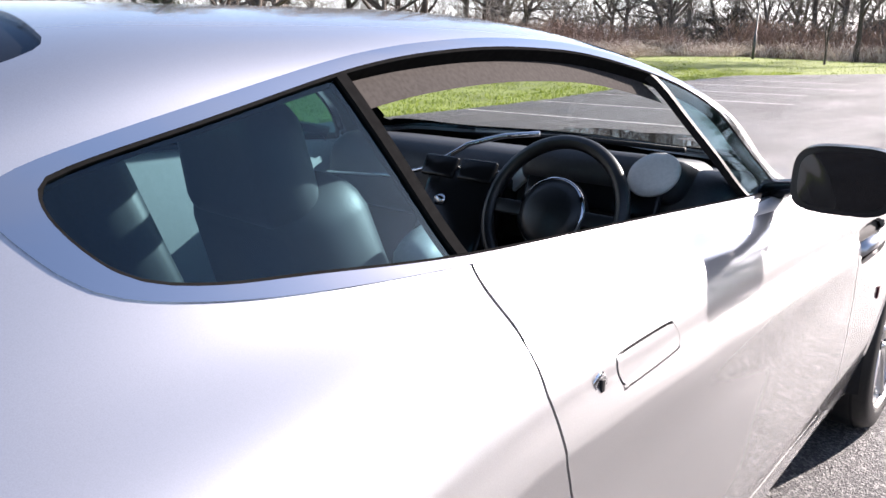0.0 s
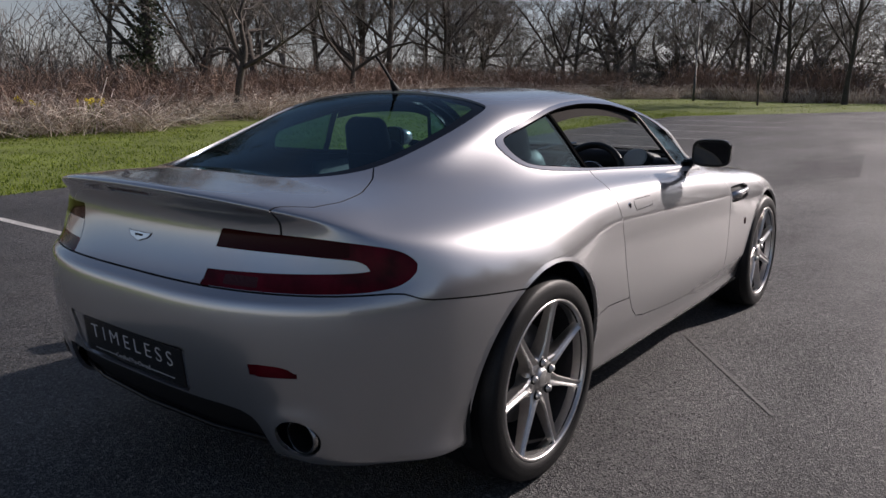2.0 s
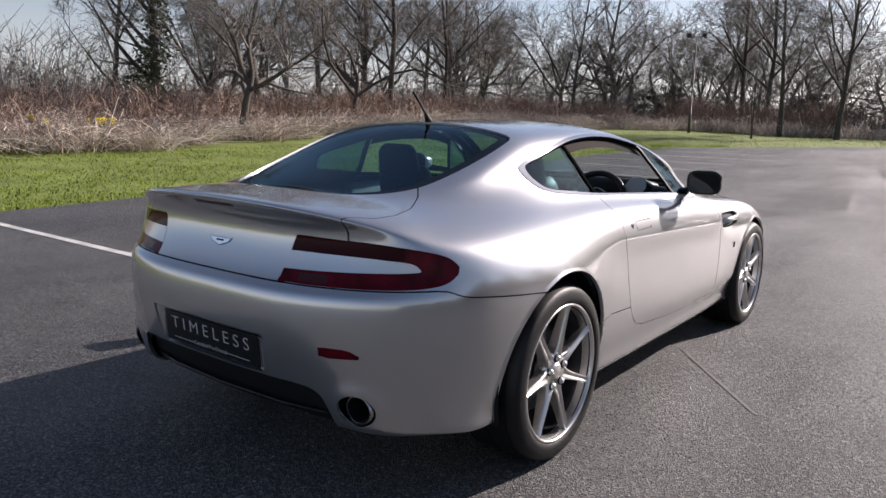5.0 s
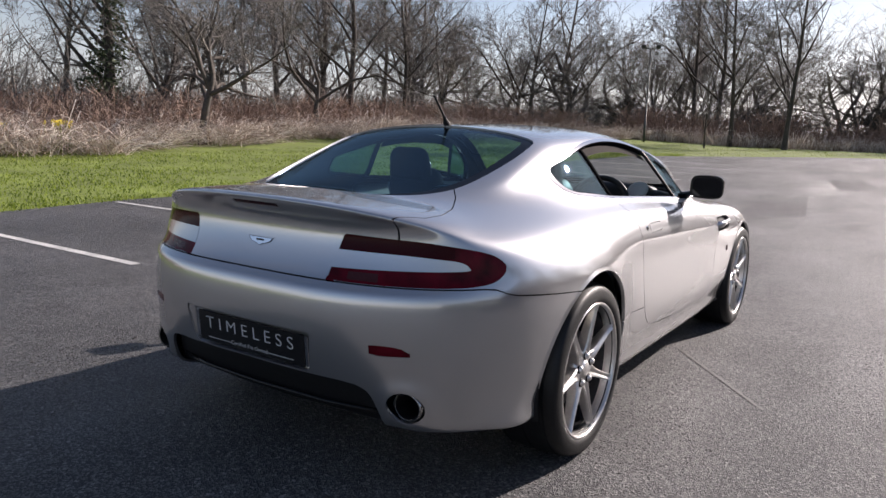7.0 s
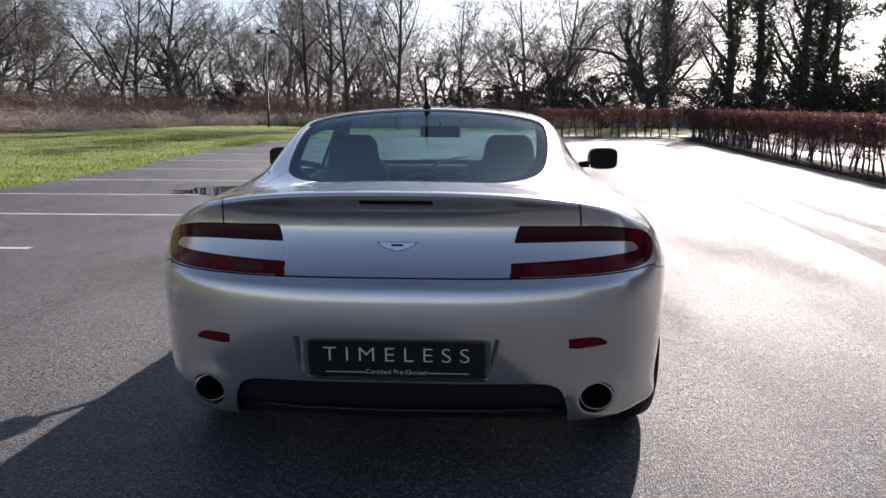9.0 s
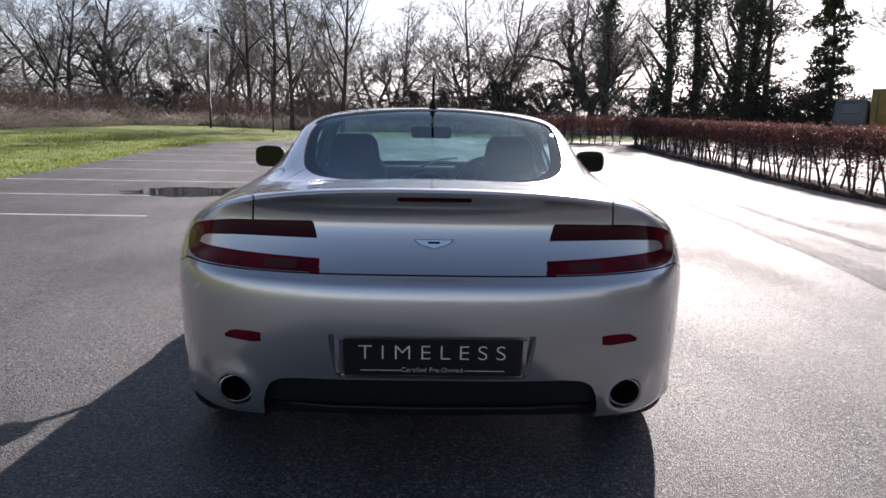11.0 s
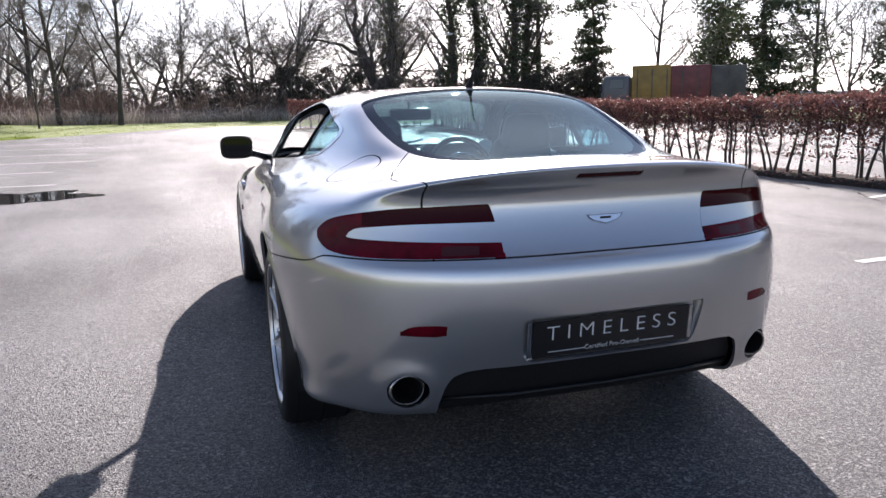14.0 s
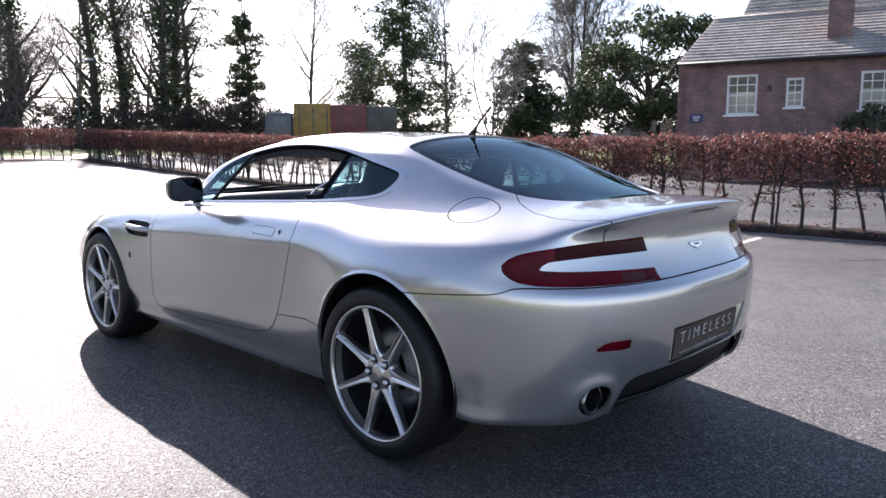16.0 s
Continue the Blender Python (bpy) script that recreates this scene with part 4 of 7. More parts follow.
shell = lift("body_shell", {"shell"}, 0, PAINT, car, depth=0.012)
lift("rear_wing_skin", {"fuel", "fuel_gap"}, 1, PAINT, shell)
flap = lift("fuel_flap", {"fuel"}, -1, PAINT, shell, depth=0.010, label="round silver fuel flap")
boot = lift("boot_lid", {"boot"}, 0, PAINT, car, depth=0.012, label="silver boot lid with a raised lip spoiler")
lift("brake_lamp", {"brake_lamp"}, 0, LAMP_DARK, boot, offset=-0.003, label="dark red high brake lamp")
bumper = lift("rear_bumper", {"bumper"}, 0, PAINT, car, depth=0.012)
lift("diffuser", {"diffuser"}, 0, TRIM, bumper, push=(0, 0.035, 0.0), label="black diffuser")
for side in (1, -1):
    door = lift("door", {"door"}, side, PAINT, car, depth=0.012)
    lift("door_handle", {"handle"}, side, PAINT, door, offset=0.001, depth=0.008, label="flush silver door handle")
    lift("window_trim", {"chrome_front"}, side, CHROME, door, offset=0.002, depth=0.010, label="bright metal window trim")
    lift("vent_glass", {"vent_pane"}, side, TINTED, door)
    lift("vent_pillar", {"pillar_front"}, side, TRIM, door, offset=0.001, depth=0.015)
    lift("window_trim", {"chrome_rear"}, side, CHROME, shell, offset=0.002, depth=0.010, label="bright metal window trim")
    lift("quarter_window", {"quarter"}, side, TINTED, car, offset=-0.004, label="tinted rear quarter glass")
    lift("window_seal", {"seal"}, side, SEAL, car, offset=0.0005, depth=0.024, label="black rubber window seal")
    lift("roof_rail", {"rail"}, side, RAIL, car, offset=-0.022, label="dark trimmed roof rail inside the door opening")
    lift("window_pillar", {"pillar"}, side, SEAL, car, offset=0.0015, depth=0.02, label="black pillar strip")
    lamp = lift("tail_lamp", {"lamp"}, side, LAMP_RED, car, offset=-0.001, depth=0.02, label="dark red wrap-round tail lamp")
    lift("upper_lens", {"lamp_top"}, side, LAMP_DARK, lamp, offset=-0.001, depth=0.02, label="dark red upper lens")
    lift("lamp_bar", {"lamp_bar"}, side, PAINT, lamp, offset=0.001, depth=0.01, label="silver bar across the lamp")
    lift("reverse_lens", {"reverse"}, side, LENS, lamp, offset=-0.001, label="clear reversing lens")
    lift("reflector", {"reflector"}, side, LAMP_RED, bumper, offset=-0.002, depth=0.006, label="red reflector")
    lift("side_vent", {"vent"}, side, TRIM, shell, push=(-0.02, 0, 0), label="black side vent")
    # strake across the vent
    part("strake", tube([(side * 0.866, 1.935, 0.731), (side * 0.872, 2.08, 0.733), (side * 0.872, 2.18, 0.738), (side * 0.862, 2.26, 0.745)], (0.017, 0.017, 0.015, 0.006), 10), PAINT, shell)
    part("side_repeater", rounded_box(0.006, 0.018, 0.034, 0.003, pose(side * 0.886, 2.16, 0.575)), LENS, shell, "small clear side repeater")
    part("key_lock", lathe([(0.0, 0.0001), (0.002, 0.006), (0.003, 0.011), (0.0, 0.014)], 24), CHROME, door).matrix_local = pose(side * 0.8605, 0.648, 0.818, 0, 0, 0 if side > 0 else 180) @ Matrix.Scale(1.15, 4)
    part("lock_slot", rounded_box(0.004, 0.008, 0.016, 0.001, pose(side * 0.8645, 0.648, 0.818)), TRIM, door)
rear_pane = lift("rear_window", {"rear_glass"}, 0, TINTED, car, offset=-0.007, label="tinted rear screen with a black border")
lift("border", {"frit"}, 0, FRIT, rear_pane, offset=-0.007, depth=0.006, label="black glass border")
front_pane = lift("windscreen", {"screen"}, 0, GLASS, car)
lift("border", {"screen_frit"}, 0, FRIT, front_pane)

# dark lining behind the joints, and the floor pan
lining = lift("inner_panel", {"shell", "boot", "bumper", "door", "gap", "fuel_gap", "fuel", "handle", "lamp", "lamp_top", "lamp_bar", "reverse", "brake_lamp", "reflector", "chrome_rear"}, 0, TRIM, car, offset=-0.014)
bm = bmesh.new()
row = [Vector(grid[i][0]) for i in range(0, nc, 6)]
left = [bm.verts.new((p.x, p.y, p.z)) for p in row]
right = [bm.verts.new((-p.x, p.y, p.z)) for p in row]
for i in range(len(row) - 1):
    bm.faces.new((left[i], left[i + 1], right[i + 1], right[i]))
part("floor_pan", bm, TRIM, car)

# plate, its recess, exhausts
bm = bmesh.new()
pts = [(-0.302, -0.897, 0.557), (0.302, -0.897, 0.557), (0.282, -0.868, 0.419), (-0.282, -0.868, 0.419)]
inn = [(-0.288, -0.872, 0.551), (0.288, -0.872, 0.551), (0.270, -0.862, 0.422), (-0.270, -0.862, 0.422)]
a, b = [bm.verts.new(p) for p in pts], [bm.verts.new(p) for p in inn]
for k in range(4):
    bm.faces.new((a[k], a[(k + 1) % 4], b[(k + 1) % 4], b[k]))
bm.faces.new(b)
bmesh.ops.recalc_face_normals(bm, faces=bm.faces)
part("plate_recess", bm, PAINT, bumper, smooth=False)
TILT = math.degrees(math.atan2(0.012, 0.11))
plate = part("plate", rounded_box(0.52, 0.006, 0.113, 0.0015, pose(0.002, -0.880, 0.484, TILT, 0, 0), 1), PLATE, bumper, "black show plate with silver lettering", False)


def lettering(name, text, size, m, mat, parent, width=None, stretch=1.0):
    cu = bpy.data.curves.new(name, "FONT")
    cu.offset = -0.0009 * size / 0.05
    cu.body, cu.size, cu.align_x, cu.align_y, cu.extrude, cu.space_character = text, size, "CENTER", "CENTER", 0.0006, stretch
    tmp = new(name, cu)
    bpy.context.view_layer.update()
    me = bpy.data.meshes.new_from_object(tmp.evaluated_get(bpy.context.evaluated_depsgraph_get()))
    bpy.data.objects.remove(tmp)
    if width:
        xs = [v.co.x for v in me.vertices]
        k = width / (max(xs) - min(xs))
        for v in me.vertices:
            v.co.x *= k
    # each letter is a part of its own
    bm = bmesh.new()
    bm.from_mesh(me)
    seen, runs = set(), []
    for v in bm.verts:
        if v in seen:
            continue
        seen.add(v)
        group, todo = [], [v]
        while todo:
            a = todo.pop()
            group.append(a)
            for e in a.link_edges:
                b = e.other_vert(a)
                if b not in seen:
                    seen.add(b)
                    todo.append(b)
        x = [a.co.x for a in group]
        runs.append([min(x), max(x), group])
    runs.sort(key=lambda r: r[0])
    letters = []
    for r in runs:
        if letters and r[0] < letters[-1][1] - 0.3 * (r[1] - r[0]):
            letters[-1][1] = max(letters[-1][1], r[1])
            letters[-1][2] += r[2]
        else:
            letters.append(r)
    for _, _, group in letters:
        keep = set(group)
        faces = [f for f in bm.faces if f.verts[0] in keep]
        index = {a: i for i, a in enumerate(group)}
        ob = mesh_object(name, [a.co for a in group], [[index[a] for a in f.verts] for f in faces], mat, parent, False)
        ob.matrix_local = m
    bm.free()


face = pose(0.002, -0.8838, 0.484, 90 + TILT, 0, 0)
lettering("letter", "TIMELESS", 0.064, face @ pose(-0.002, 0.014, 0), SILVER_INK, plate, 0.43, 1.55)
lettering("letter", "Certified Pre-Owned", 0.021, face @ pose(-0.002, -0.039, 0), SILVER_INK, plate, 0.18)
for side in (-1, 1):
    part("plate_rule", rounded_box(0.118, 0.0012, 0.0018, 0, pose(0.002 + side * 0.152, -0.8798, 0.444, TILT, 0, 0)), SILVER_INK, plate, "", False)
    part("plate_edge", rounded_box(0.013, 0.004, 0.108, 0.001, pose(0.002 + side * 0.269, -0.878, 0.484, TILT, 0, 0), 1), CHROME, plate, "pale plate holder edge", False)
    # exhaust: recessed ring in the bumper and a pipe
    part("exhaust_recess", lathe([(-0.715, 0.061), (-0.70, 0.058), (-0.60, 0.055)], 40, "y"), TRIM, bumper).matrix_local = pose(side * 0.603, -0.022, 0.345)
    part("exhaust_pipe", lathe([(-0.60, 0.045), (-0.745, 0.049), (-0.757, 0.052), (-0.763, 0.050), (-0.762, 0.0445)], 40, "y"), PIPE, car, "round polished exhaust pipe").matrix_local = pose(side * 0.603, -0.012, 0.346) @ Matrix.Diagonal((1.04, 1.0, 0.90, 1.0))
    part("exhaust_bore", lathe([(-0.762, 0.0445), (-0.70, 0.041), (-0.62, 0.039), (-0.61, 0.0001)], 40, "y"), TRIM, car, "black exhaust bore").matrix_local = pose(side * 0.603, -0.012, 0.346) @ Matrix.Diagonal((1.04, 1.0, 0.90, 1.0))

# winged emblem as a plain shape, and the model script as bars
bm = bmesh.new()
half = [(0.0, -0.016), (0.012, -0.013), (0.022, -0.009), (0.040, -0.004), (0.053, 0.004), (0.061, 0.015), (0.045, 0.013), (0.020, 0.013), (0.0, 0.014)]
ring = half + [(-x, z) for x, z in half[-2:0:-1]]
fr = bm.faces.new([bm.verts.new((x, 0, z)) for x, z in ring])
ext = bmesh.ops.extrude_face_region(bm, geom=[fr])
bmesh.ops.translate(bm, vec=(0, -0.005, 0), verts=[e for e in ext["geom"] if isinstance(e, bmesh.types.BMVert)])
bmesh.ops.recalc_face_normals(bm, faces=bm.faces)
emblem = part("emblem", bm, EMBLEM, boot, "silver winged emblem with a dark outline", False)
emblem.matrix_local = pose(0, -0.8265, 0.812, -20, 0, 0)
bm = bmesh.new()
fr = bm.faces.new([bm.verts.new((x * 0.91, 0, z * 0.84)) for x, z in ring])
bmesh.ops.recalc_face_normals(bm, faces=bm.faces)
part("emblem_field", bm, EMBLEM_FIELD, emblem, "", False).matrix_local = pose(0, -0.0058, 0.0)
part("emblem_bar", rounded_box(0.034, 0.002, 0.006, 0), TRIM, emblem, "", False).matrix_local = pose(0, -0.0065, 0.003)
for k in range(7):
    part("script_bar", rounded_box(0.006, 0.003, 0.013 + 0.005 * (k == 0), 0.001, pose(0.205 + k * 0.0135, -0.8525 + 0.0008 * k, 0.7515, -27, 12, 0), 1), SILVER_INK, boot, "", False)

# aerial
part("aerial_base", tube([(0, 0.305, 1.232), (0, 0.297, 1.245), (0, 0.283, 1.262), (0, 0.272, 1.278)], (0.020, 0.016, 0.010, 0.006), 12), TRIM, car, "black aerial foot")
part("aerial_rod", tube([(0, 0.275, 1.275), (0, 0.235, 1.318), (0, 0.185, 1.365)], (0.0055, 0.005, 0.0045), 8), TRIM, car, "black raked aerial rod")

# door mirrors
def mirror(side):
    bm = rounded_box(0.170, 0.11, 0.120, 0.044, Matrix(), 5)
    for v in bm.verts:
        t = (v.co.y + 0.06) / 0.12
        v.co.x *= 1 - 0.22 * max(0, t)
        v.co.z *= 1 - 0.35 * max(0, t) ** 1.5
        v.co.z *= 1 - 0.14 * (v.co.x * side < 0)
    m = pose(side * 0.925, 1.405, 0.983, 0, 0, side * 6)
    house = part("mirror_housing", bm, PAINT, car, "silver mirror housing")
    house.matrix_local = m
    bm = bmesh.new()
    n = 40
    outer, inner = [], []
    for k in range(n):
        a = 2 * math.pi * k / n
        c, s = math.cos(a), math.sin(a)
        ex = 0.083 * math.copysign(abs(c) ** 0.55, c)
        ez = 0.061 * math.copysign(abs(s) ** 0.55, s)
        outer.append(bm.verts.new((ex, -0.050, ez))), inner.append(bm.verts.new((ex * 0.985, -0.074, ez * 0.97)))
    for k in range(n):
        bm.faces.new((outer[k], outer[(k + 1) % n], inner[(k + 1) % n], inner[k]))
    bm.faces.new(inner)
    bmesh.ops.recalc_face_normals(bm, faces=bm.faces)
    part("mirror_surround", bm, GLOSS_BLACK, house, "black mirror surround", False)
    bm = bmesh.new()
    ring = [bm.verts.new((0.071 * math.copysign(abs(math.cos(2 * math.pi * k / n)) ** 0.55, math.cos(2 * math.pi * k / n)), -0.0765, 0.049 * math.copysign(abs(math.sin(2 * math.pi * k / n)) ** 0.55, math.sin(2 * math.pi * k / n)))) for k in range(n)]
    bm.faces.new(ring)
    bmesh.ops.recalc_face_normals(bm, faces=bm.faces)
    part("mirror_glass", bm, MIRROR, house, "mirror glass", False)
    part("mirror_arm", tube([(side * 0.735, 1.60, 0.905), (side * 0.785, 1.56, 0.925), (side * 0.83, 1.50, 0.940), (side * 0.885, 1.435, 0.950)], (0.028, 0.019, 0.018, 0.022), 10), GLOSS_BLACK, car, "black mirror arm")


mirror(1), mirror(-1)


# wheels: tyre, seven-spoke rim, disc and caliper
def wheel(width, tread):
    w = new("wheel")
    w.parent = car
    h = width / 2
    tyre = part("tyre", lathe([(-h + 0.02, 0.245), (-h + 0.004, 0.262), (-h, 0.29), (-h + 0.006, 0.315), (-h + 0.03, 0.332), (-h + 0.06, 0.3355), (h - 0.06, 0.3355), (h - 0.03, 0.332), (h - 0.012, 0.322), (h - 0.006, 0.318), (h - 0.002, 0.300), (h + 0.002, 0.285), (h, 0.268), (h - 0.006, 0.262), (h - 0.02, 0.245)], 96), RUBBER, w, "black low-profile tyre")
    for u in (-0.33, 0.0, 0.33):
        part("tread_groove", lathe([(u * width - 0.004, 0.3358), (u * width, 0.3365), (u * width + 0.004, 0.3358)], 96), TRIM, tyre)
    rim = part("rim", lathe([(h - 0.050, 0.2465), (h - 0.014, 0.2495), (h - 0.006, 0.2515), (h - 0.003, 0.2545), (h - 0.003, 0.2600), (h - 0.007, 0.2630), (h - 0.02, 0.262)], 96), ALLOY, w, "silver alloy rim")
    for k in range(7):
        bm = bmesh.new()
        prof = [(0.045, 0.036, h - 0.034, 0.052), (0.072, 0.027, h - 0.029, 0.048), (0.092, 0.0195, h - 0.026, 0.044), (0.12, 0.0160, h - 0.023, 0.040), (0.17, 0.0138, h - 0.019, 0.034), (0.225, 0.0126, h - 0.014, 0.028), (0.2525, 0.0140, h - 0.009, 0.022)]
        rings = []
        for r, w2, top, deep in prof:
            rings.append([bm.verts.new(c) for c in ((top - deep, -w2 * 1.12, r), (top - 0.006, -w2, r), (top, -w2 * 0.80, r), (top - 0.0015, -w2 * 0.48, r), (top - 0.0070, 0, r), (top - 0.0015, w2 * 0.48, r), (top, w2 * 0.80, r), (top - 0.006, w2, r), (top - deep, w2 * 1.12, r))])
        for a, b in zip(rings, rings[1:]):
            for j in range(8):
                bm.faces.new((a[j], a[j + 1], b[j + 1], b[j]))
        bmesh.ops.recalc_face_normals(bm, faces=bm.faces)
        sp = part("spoke", bm, ALLOY, w, "", False)
        sp.matrix_local = pose(0, 0, 0, k * 360 / 7 + 43.4, 0, 0)
    part("hub", lathe([(h - 0.085, 0.075), (h - 0.048, 0.080), (h - 0.036, 0.073), (h - 0.031, 0.060), (h - 0.033, 0.034), (h - 0.027, 0.031), (h - 0.024, 0.024), (h - 0.023, 0.0001)], 48), ALLOY, w, "silver hub with centre cap")
    for k in range(5):
        a = 2 * math.pi * (k + 0.3) / 5
        part("nut_socket", lathe([(h - 0.034, 0.0165), (h - 0.0275, 0.0165), (h - 0.0275, 0.0125)], 16), TRIM, w, "dark nut recess").matrix_local = pose(0, 0.055 * math.cos(a), 0.055 * math.sin(a))
        part("wheel_nut", lathe([(h - 0.034, 0.013), (h - 0.022, 0.0115), (h - 0.017, 0.008), (h - 0.0155, 0.0001)], 10), ALLOY, w).matrix_local = pose(0, 0.055 * math.cos(a), 0.055 * math.sin(a))
    part("brake_disc", lathe([(h - 0.115, 0.09), (h - 0.115, 0.165), (h - 0.14, 0.165), (h - 0.14, 0.09)], 64), DISC, w, "steel brake disc")
    bm = bmesh.new()
    rings = []
    for k in range(9):
        a = radians(-35 + k * 70 / 8)
        rings.append([bm.verts.new((x, r * math.cos(a), r * math.sin(a))) for x, r in ((h - 0.155, 0.10), (h - 0.085, 0.10), (h - 0.08, 0.13), (h - 0.085, 0.180), (h - 0.155, 0.18))])
    for a, b in zip(rings, rings[1:]):
        for j in range(5):
            bm.faces.new((a[j], a[(j + 1) % 5], b[(j + 1) % 5], b[j]))
    bm.faces.new(rings[0]), bm.faces.new(rings[-1][::-1])
    bmesh.ops.recalc_face_normals(bm, faces=bm.faces)
    part("caliper", bm, CALIPER, w, "grey brake caliper", False)
    part("barrel", lathe([(h - 0.050, 0.2465), (h - 0.08, 0.238), (-h + 0.03, 0.228), (-h + 0.03, 0.0001)], 64), BARREL, w, "dark inner rim barrel")
    return w


rear = wheel(0.270, 1)
rear.matrix_local = pose(0.905 - 0.135, 0.0, 0.335)
for (x, y, half_turn, spin) in ((-0.77, 0.0, 180, 20), (0.755, 2.6, 0, -4.4), (-0.755, 2.6, 180, -26.4)):
    made = {}
    for o in (rear, *rear.children_recursive):
        made[o] = o.copy()
        scene.collection.objects.link(made[o])
        made[o].parent = made.get(o.parent, o.parent)
    made[rear].matrix_local = pose(x, y, 0.335, 0, 0, half_turn) @ pose(0, 0, 0, spin, 0, 0)

# wheel wells and returned arch lips
for side in (1, -1):
    for wy, wz, r in ((-0.015, 0.352, 0.372), (2.585, 0.345, 0.362)):
        bm = bmesh.new()
        rings = []
        for k in range(33):
            a = radians(-17 + k * 214 / 32)
            rings.append([bm.verts.new((side * x, wy + rr * math.cos(a), wz + rr * math.sin(a))) for x, rr in ((0.52, 0.02), (0.52, r + 0.022), (0.80, r + 0.022), (0.872, r + 0.008))])
        for a, b in zip(rings, rings[1:]):
            for j in range(3):
                bm.faces.new((a[j], a[j + 1], b[j + 1], b[j]))
        bmesh.ops.recalc_face_normals(bm, faces=bm.faces)
        part("wheel_well", bm, TRIM, car, "black wheel-arch liner")

# ---- cabin ----
def seat(x):
    s = new("seat")
    s.parent = car
    bm = rounded_box(0.46, 0.50, 0.16, 0.05, pose(x, 0.98, 0.40, 6, 0, 0), 4)
    part("cushion", bm, LEATHER, s)
    bm = rounded_box(0.44, 0.14, 0.62, 0.06, Matrix(), 5)
    for v in bm.verts:
        t = (v.co.z + 0.31) / 0.62
        v.co.x *= 1.0 - 0.46 * (max(0, t - 0.50) / 0.50) ** 1.4
        v.co.y += 0.035 * (abs(v.co.x) / 0.22) ** 2
    part("backrest", bm, LEATHER, s).matrix_local = pose(x, 0.635, 0.72, 17, 0, 0)
    bm = rounded_box(0.25, 0.09, 0.18, 0.043, Matrix(), 6)
    for v in bm.verts:
        v.co.x *= 1.0 - 0.22 * max(0, v.co.z / 0.09)
    part("headrest", bm, LEATHER, s).matrix_local = pose(x, 0.52, 1.035, 12, 0, 0)
    k = 1 if x > 0 else -1
    part("bolster", rounded_box(0.07, 0.10, 0.30, 0.032, pose(x + k * 0.19, 0.705, 0.80, 17, 0, k * 14), 4), LEATHER_PALE, s, "pale leather bolster")
    return s


seat(0.365), seat(-0.365)
dash = part("dashboard", rounded_box(1.36, 0.42, 0.24, 0.09, pose(0, 1.72, 0.80, -6, 0, 0), 5), LEATHER, car, "dark leather dashboard")
part("binnacle", rounded_box(0.44, 0.26, 0.11, 0.05, pose(0.365, 1.60, 0.90, -8, 0, 0), 5), LEATHER, dash)
part("instrument_panel", rounded_box(0.36, 0.02, 0.09, 0.008, pose(0.365, 1.478, 0.872, -20, 0, 0)), GLOSS_BLACK, dash, "dark instrument dials")
part("console_panel", rounded_box(0.26, 0.24, 0.26, 0.03, pose(0.0, 1.50, 0.73, -28, 0, 0), 3), GLOSS_BLACK, dash, "gloss black centre console")
part("facia_panel", rounded_box(0.15, 0.012, 0.045, 0.005, pose(0.175, 1.50, 0.902, -25, -43, 0), 2), FACIA, dash, "graphite facia slip beside the dials")
# added oval: the sunlit spot on the binnacle's side, painted pale
part("binnacle_panel", lathe([(0.014, 0.0001), (0.014, 0.046), (0.004, 0.055), (-0.006, 0.052), (-0.011, 0.036), (-0.013, 0.0001)], 40, "y"), BINNACLE_SUNLIT, dash, "oval patch on the binnacle side, painted pale for sunlight").matrix_local = pose(0.528, 1.462, 0.932, -24, -28, 22) @ Matrix.Diagonal((1.10, 1.0, 0.88, 1.0))
for vx in (0.045, -0.085):
    vent = part("centre_vent", rounded_box(0.115, 0.02, 0.062, 0.008, pose(vx, 1.448, 0.884, -30, 0, 0)), GLOSS_BLACK, dash, "black centre air vent with pale slats")
    for k in (0, 3):
        part("vent_slat", rounded_box(0.100, 0.006, 0.004, 0, pose(vx, 1.4325 + 0.0080 * k, 0.8625 + 0.014 * k, -30, 0, 0)), FACIA, vent, "", False)
part("heater_knob", lathe([(-0.02, 0.0001), (-0.02, 0.016), (0.0, 0.018)], 24, "y"), CHROME, dash, "bright heater knob").matrix_local = pose(-0.045, 1.415, 0.800)
part("dash_trim", tube([(-0.62, 1.50, 0.80), (-0.30, 1.47, 0.83), (-0.15, 1.47, 0.87), (-0.03, 1.50, 0.945), (0.06, 1.53, 0.972), (0.16, 1.56, 0.985)], 0.007, 8), CHROME, dash, "bright dashboard trim line")
part("tunnel", rounded_box(0.24, 1.1, 0.30, 0.06, pose(0, 0.95, 0.42), 3), LEATHER, car)
part("rear_shelf", rounded_box(1.05, 0.62, 0.05, 0.02, pose(0, 0.05, 0.83, 0, 0, 0), 2), LEATHER, car, "dark parcel shelf")
part("shelf_hoop", tube([(-0.12, 0.34, 0.85)] + [(-0.02 - 0.10 * math.cos(math.pi * k / 12), 0.34, 0.885 + 0.072 * math.sin(math.pi * k / 12)) for k in range(13)] + [(0.08, 0.34, 0.85)], 0.006, 8), CHROME, car, "bright hoop behind the seats")
part("bulkhead", rounded_box(1.10, 0.05, 0.55, 0.02, pose(0, 0.36, 0.58), 2), LEATHER, car)
part("cabin_floor", rounded_box(1.40, 1.5, 0.04, 0.01, pose(0, 1.1, 0.26), 1), TRIM, car)
for side in (1, -1):
    part("door_card", rounded_box(0.05, 1.15, 0.50, 0.02, pose(side * 0.755, 1.12, 0.65), 2), LEATHER_PALE, car, "pale leather door card")
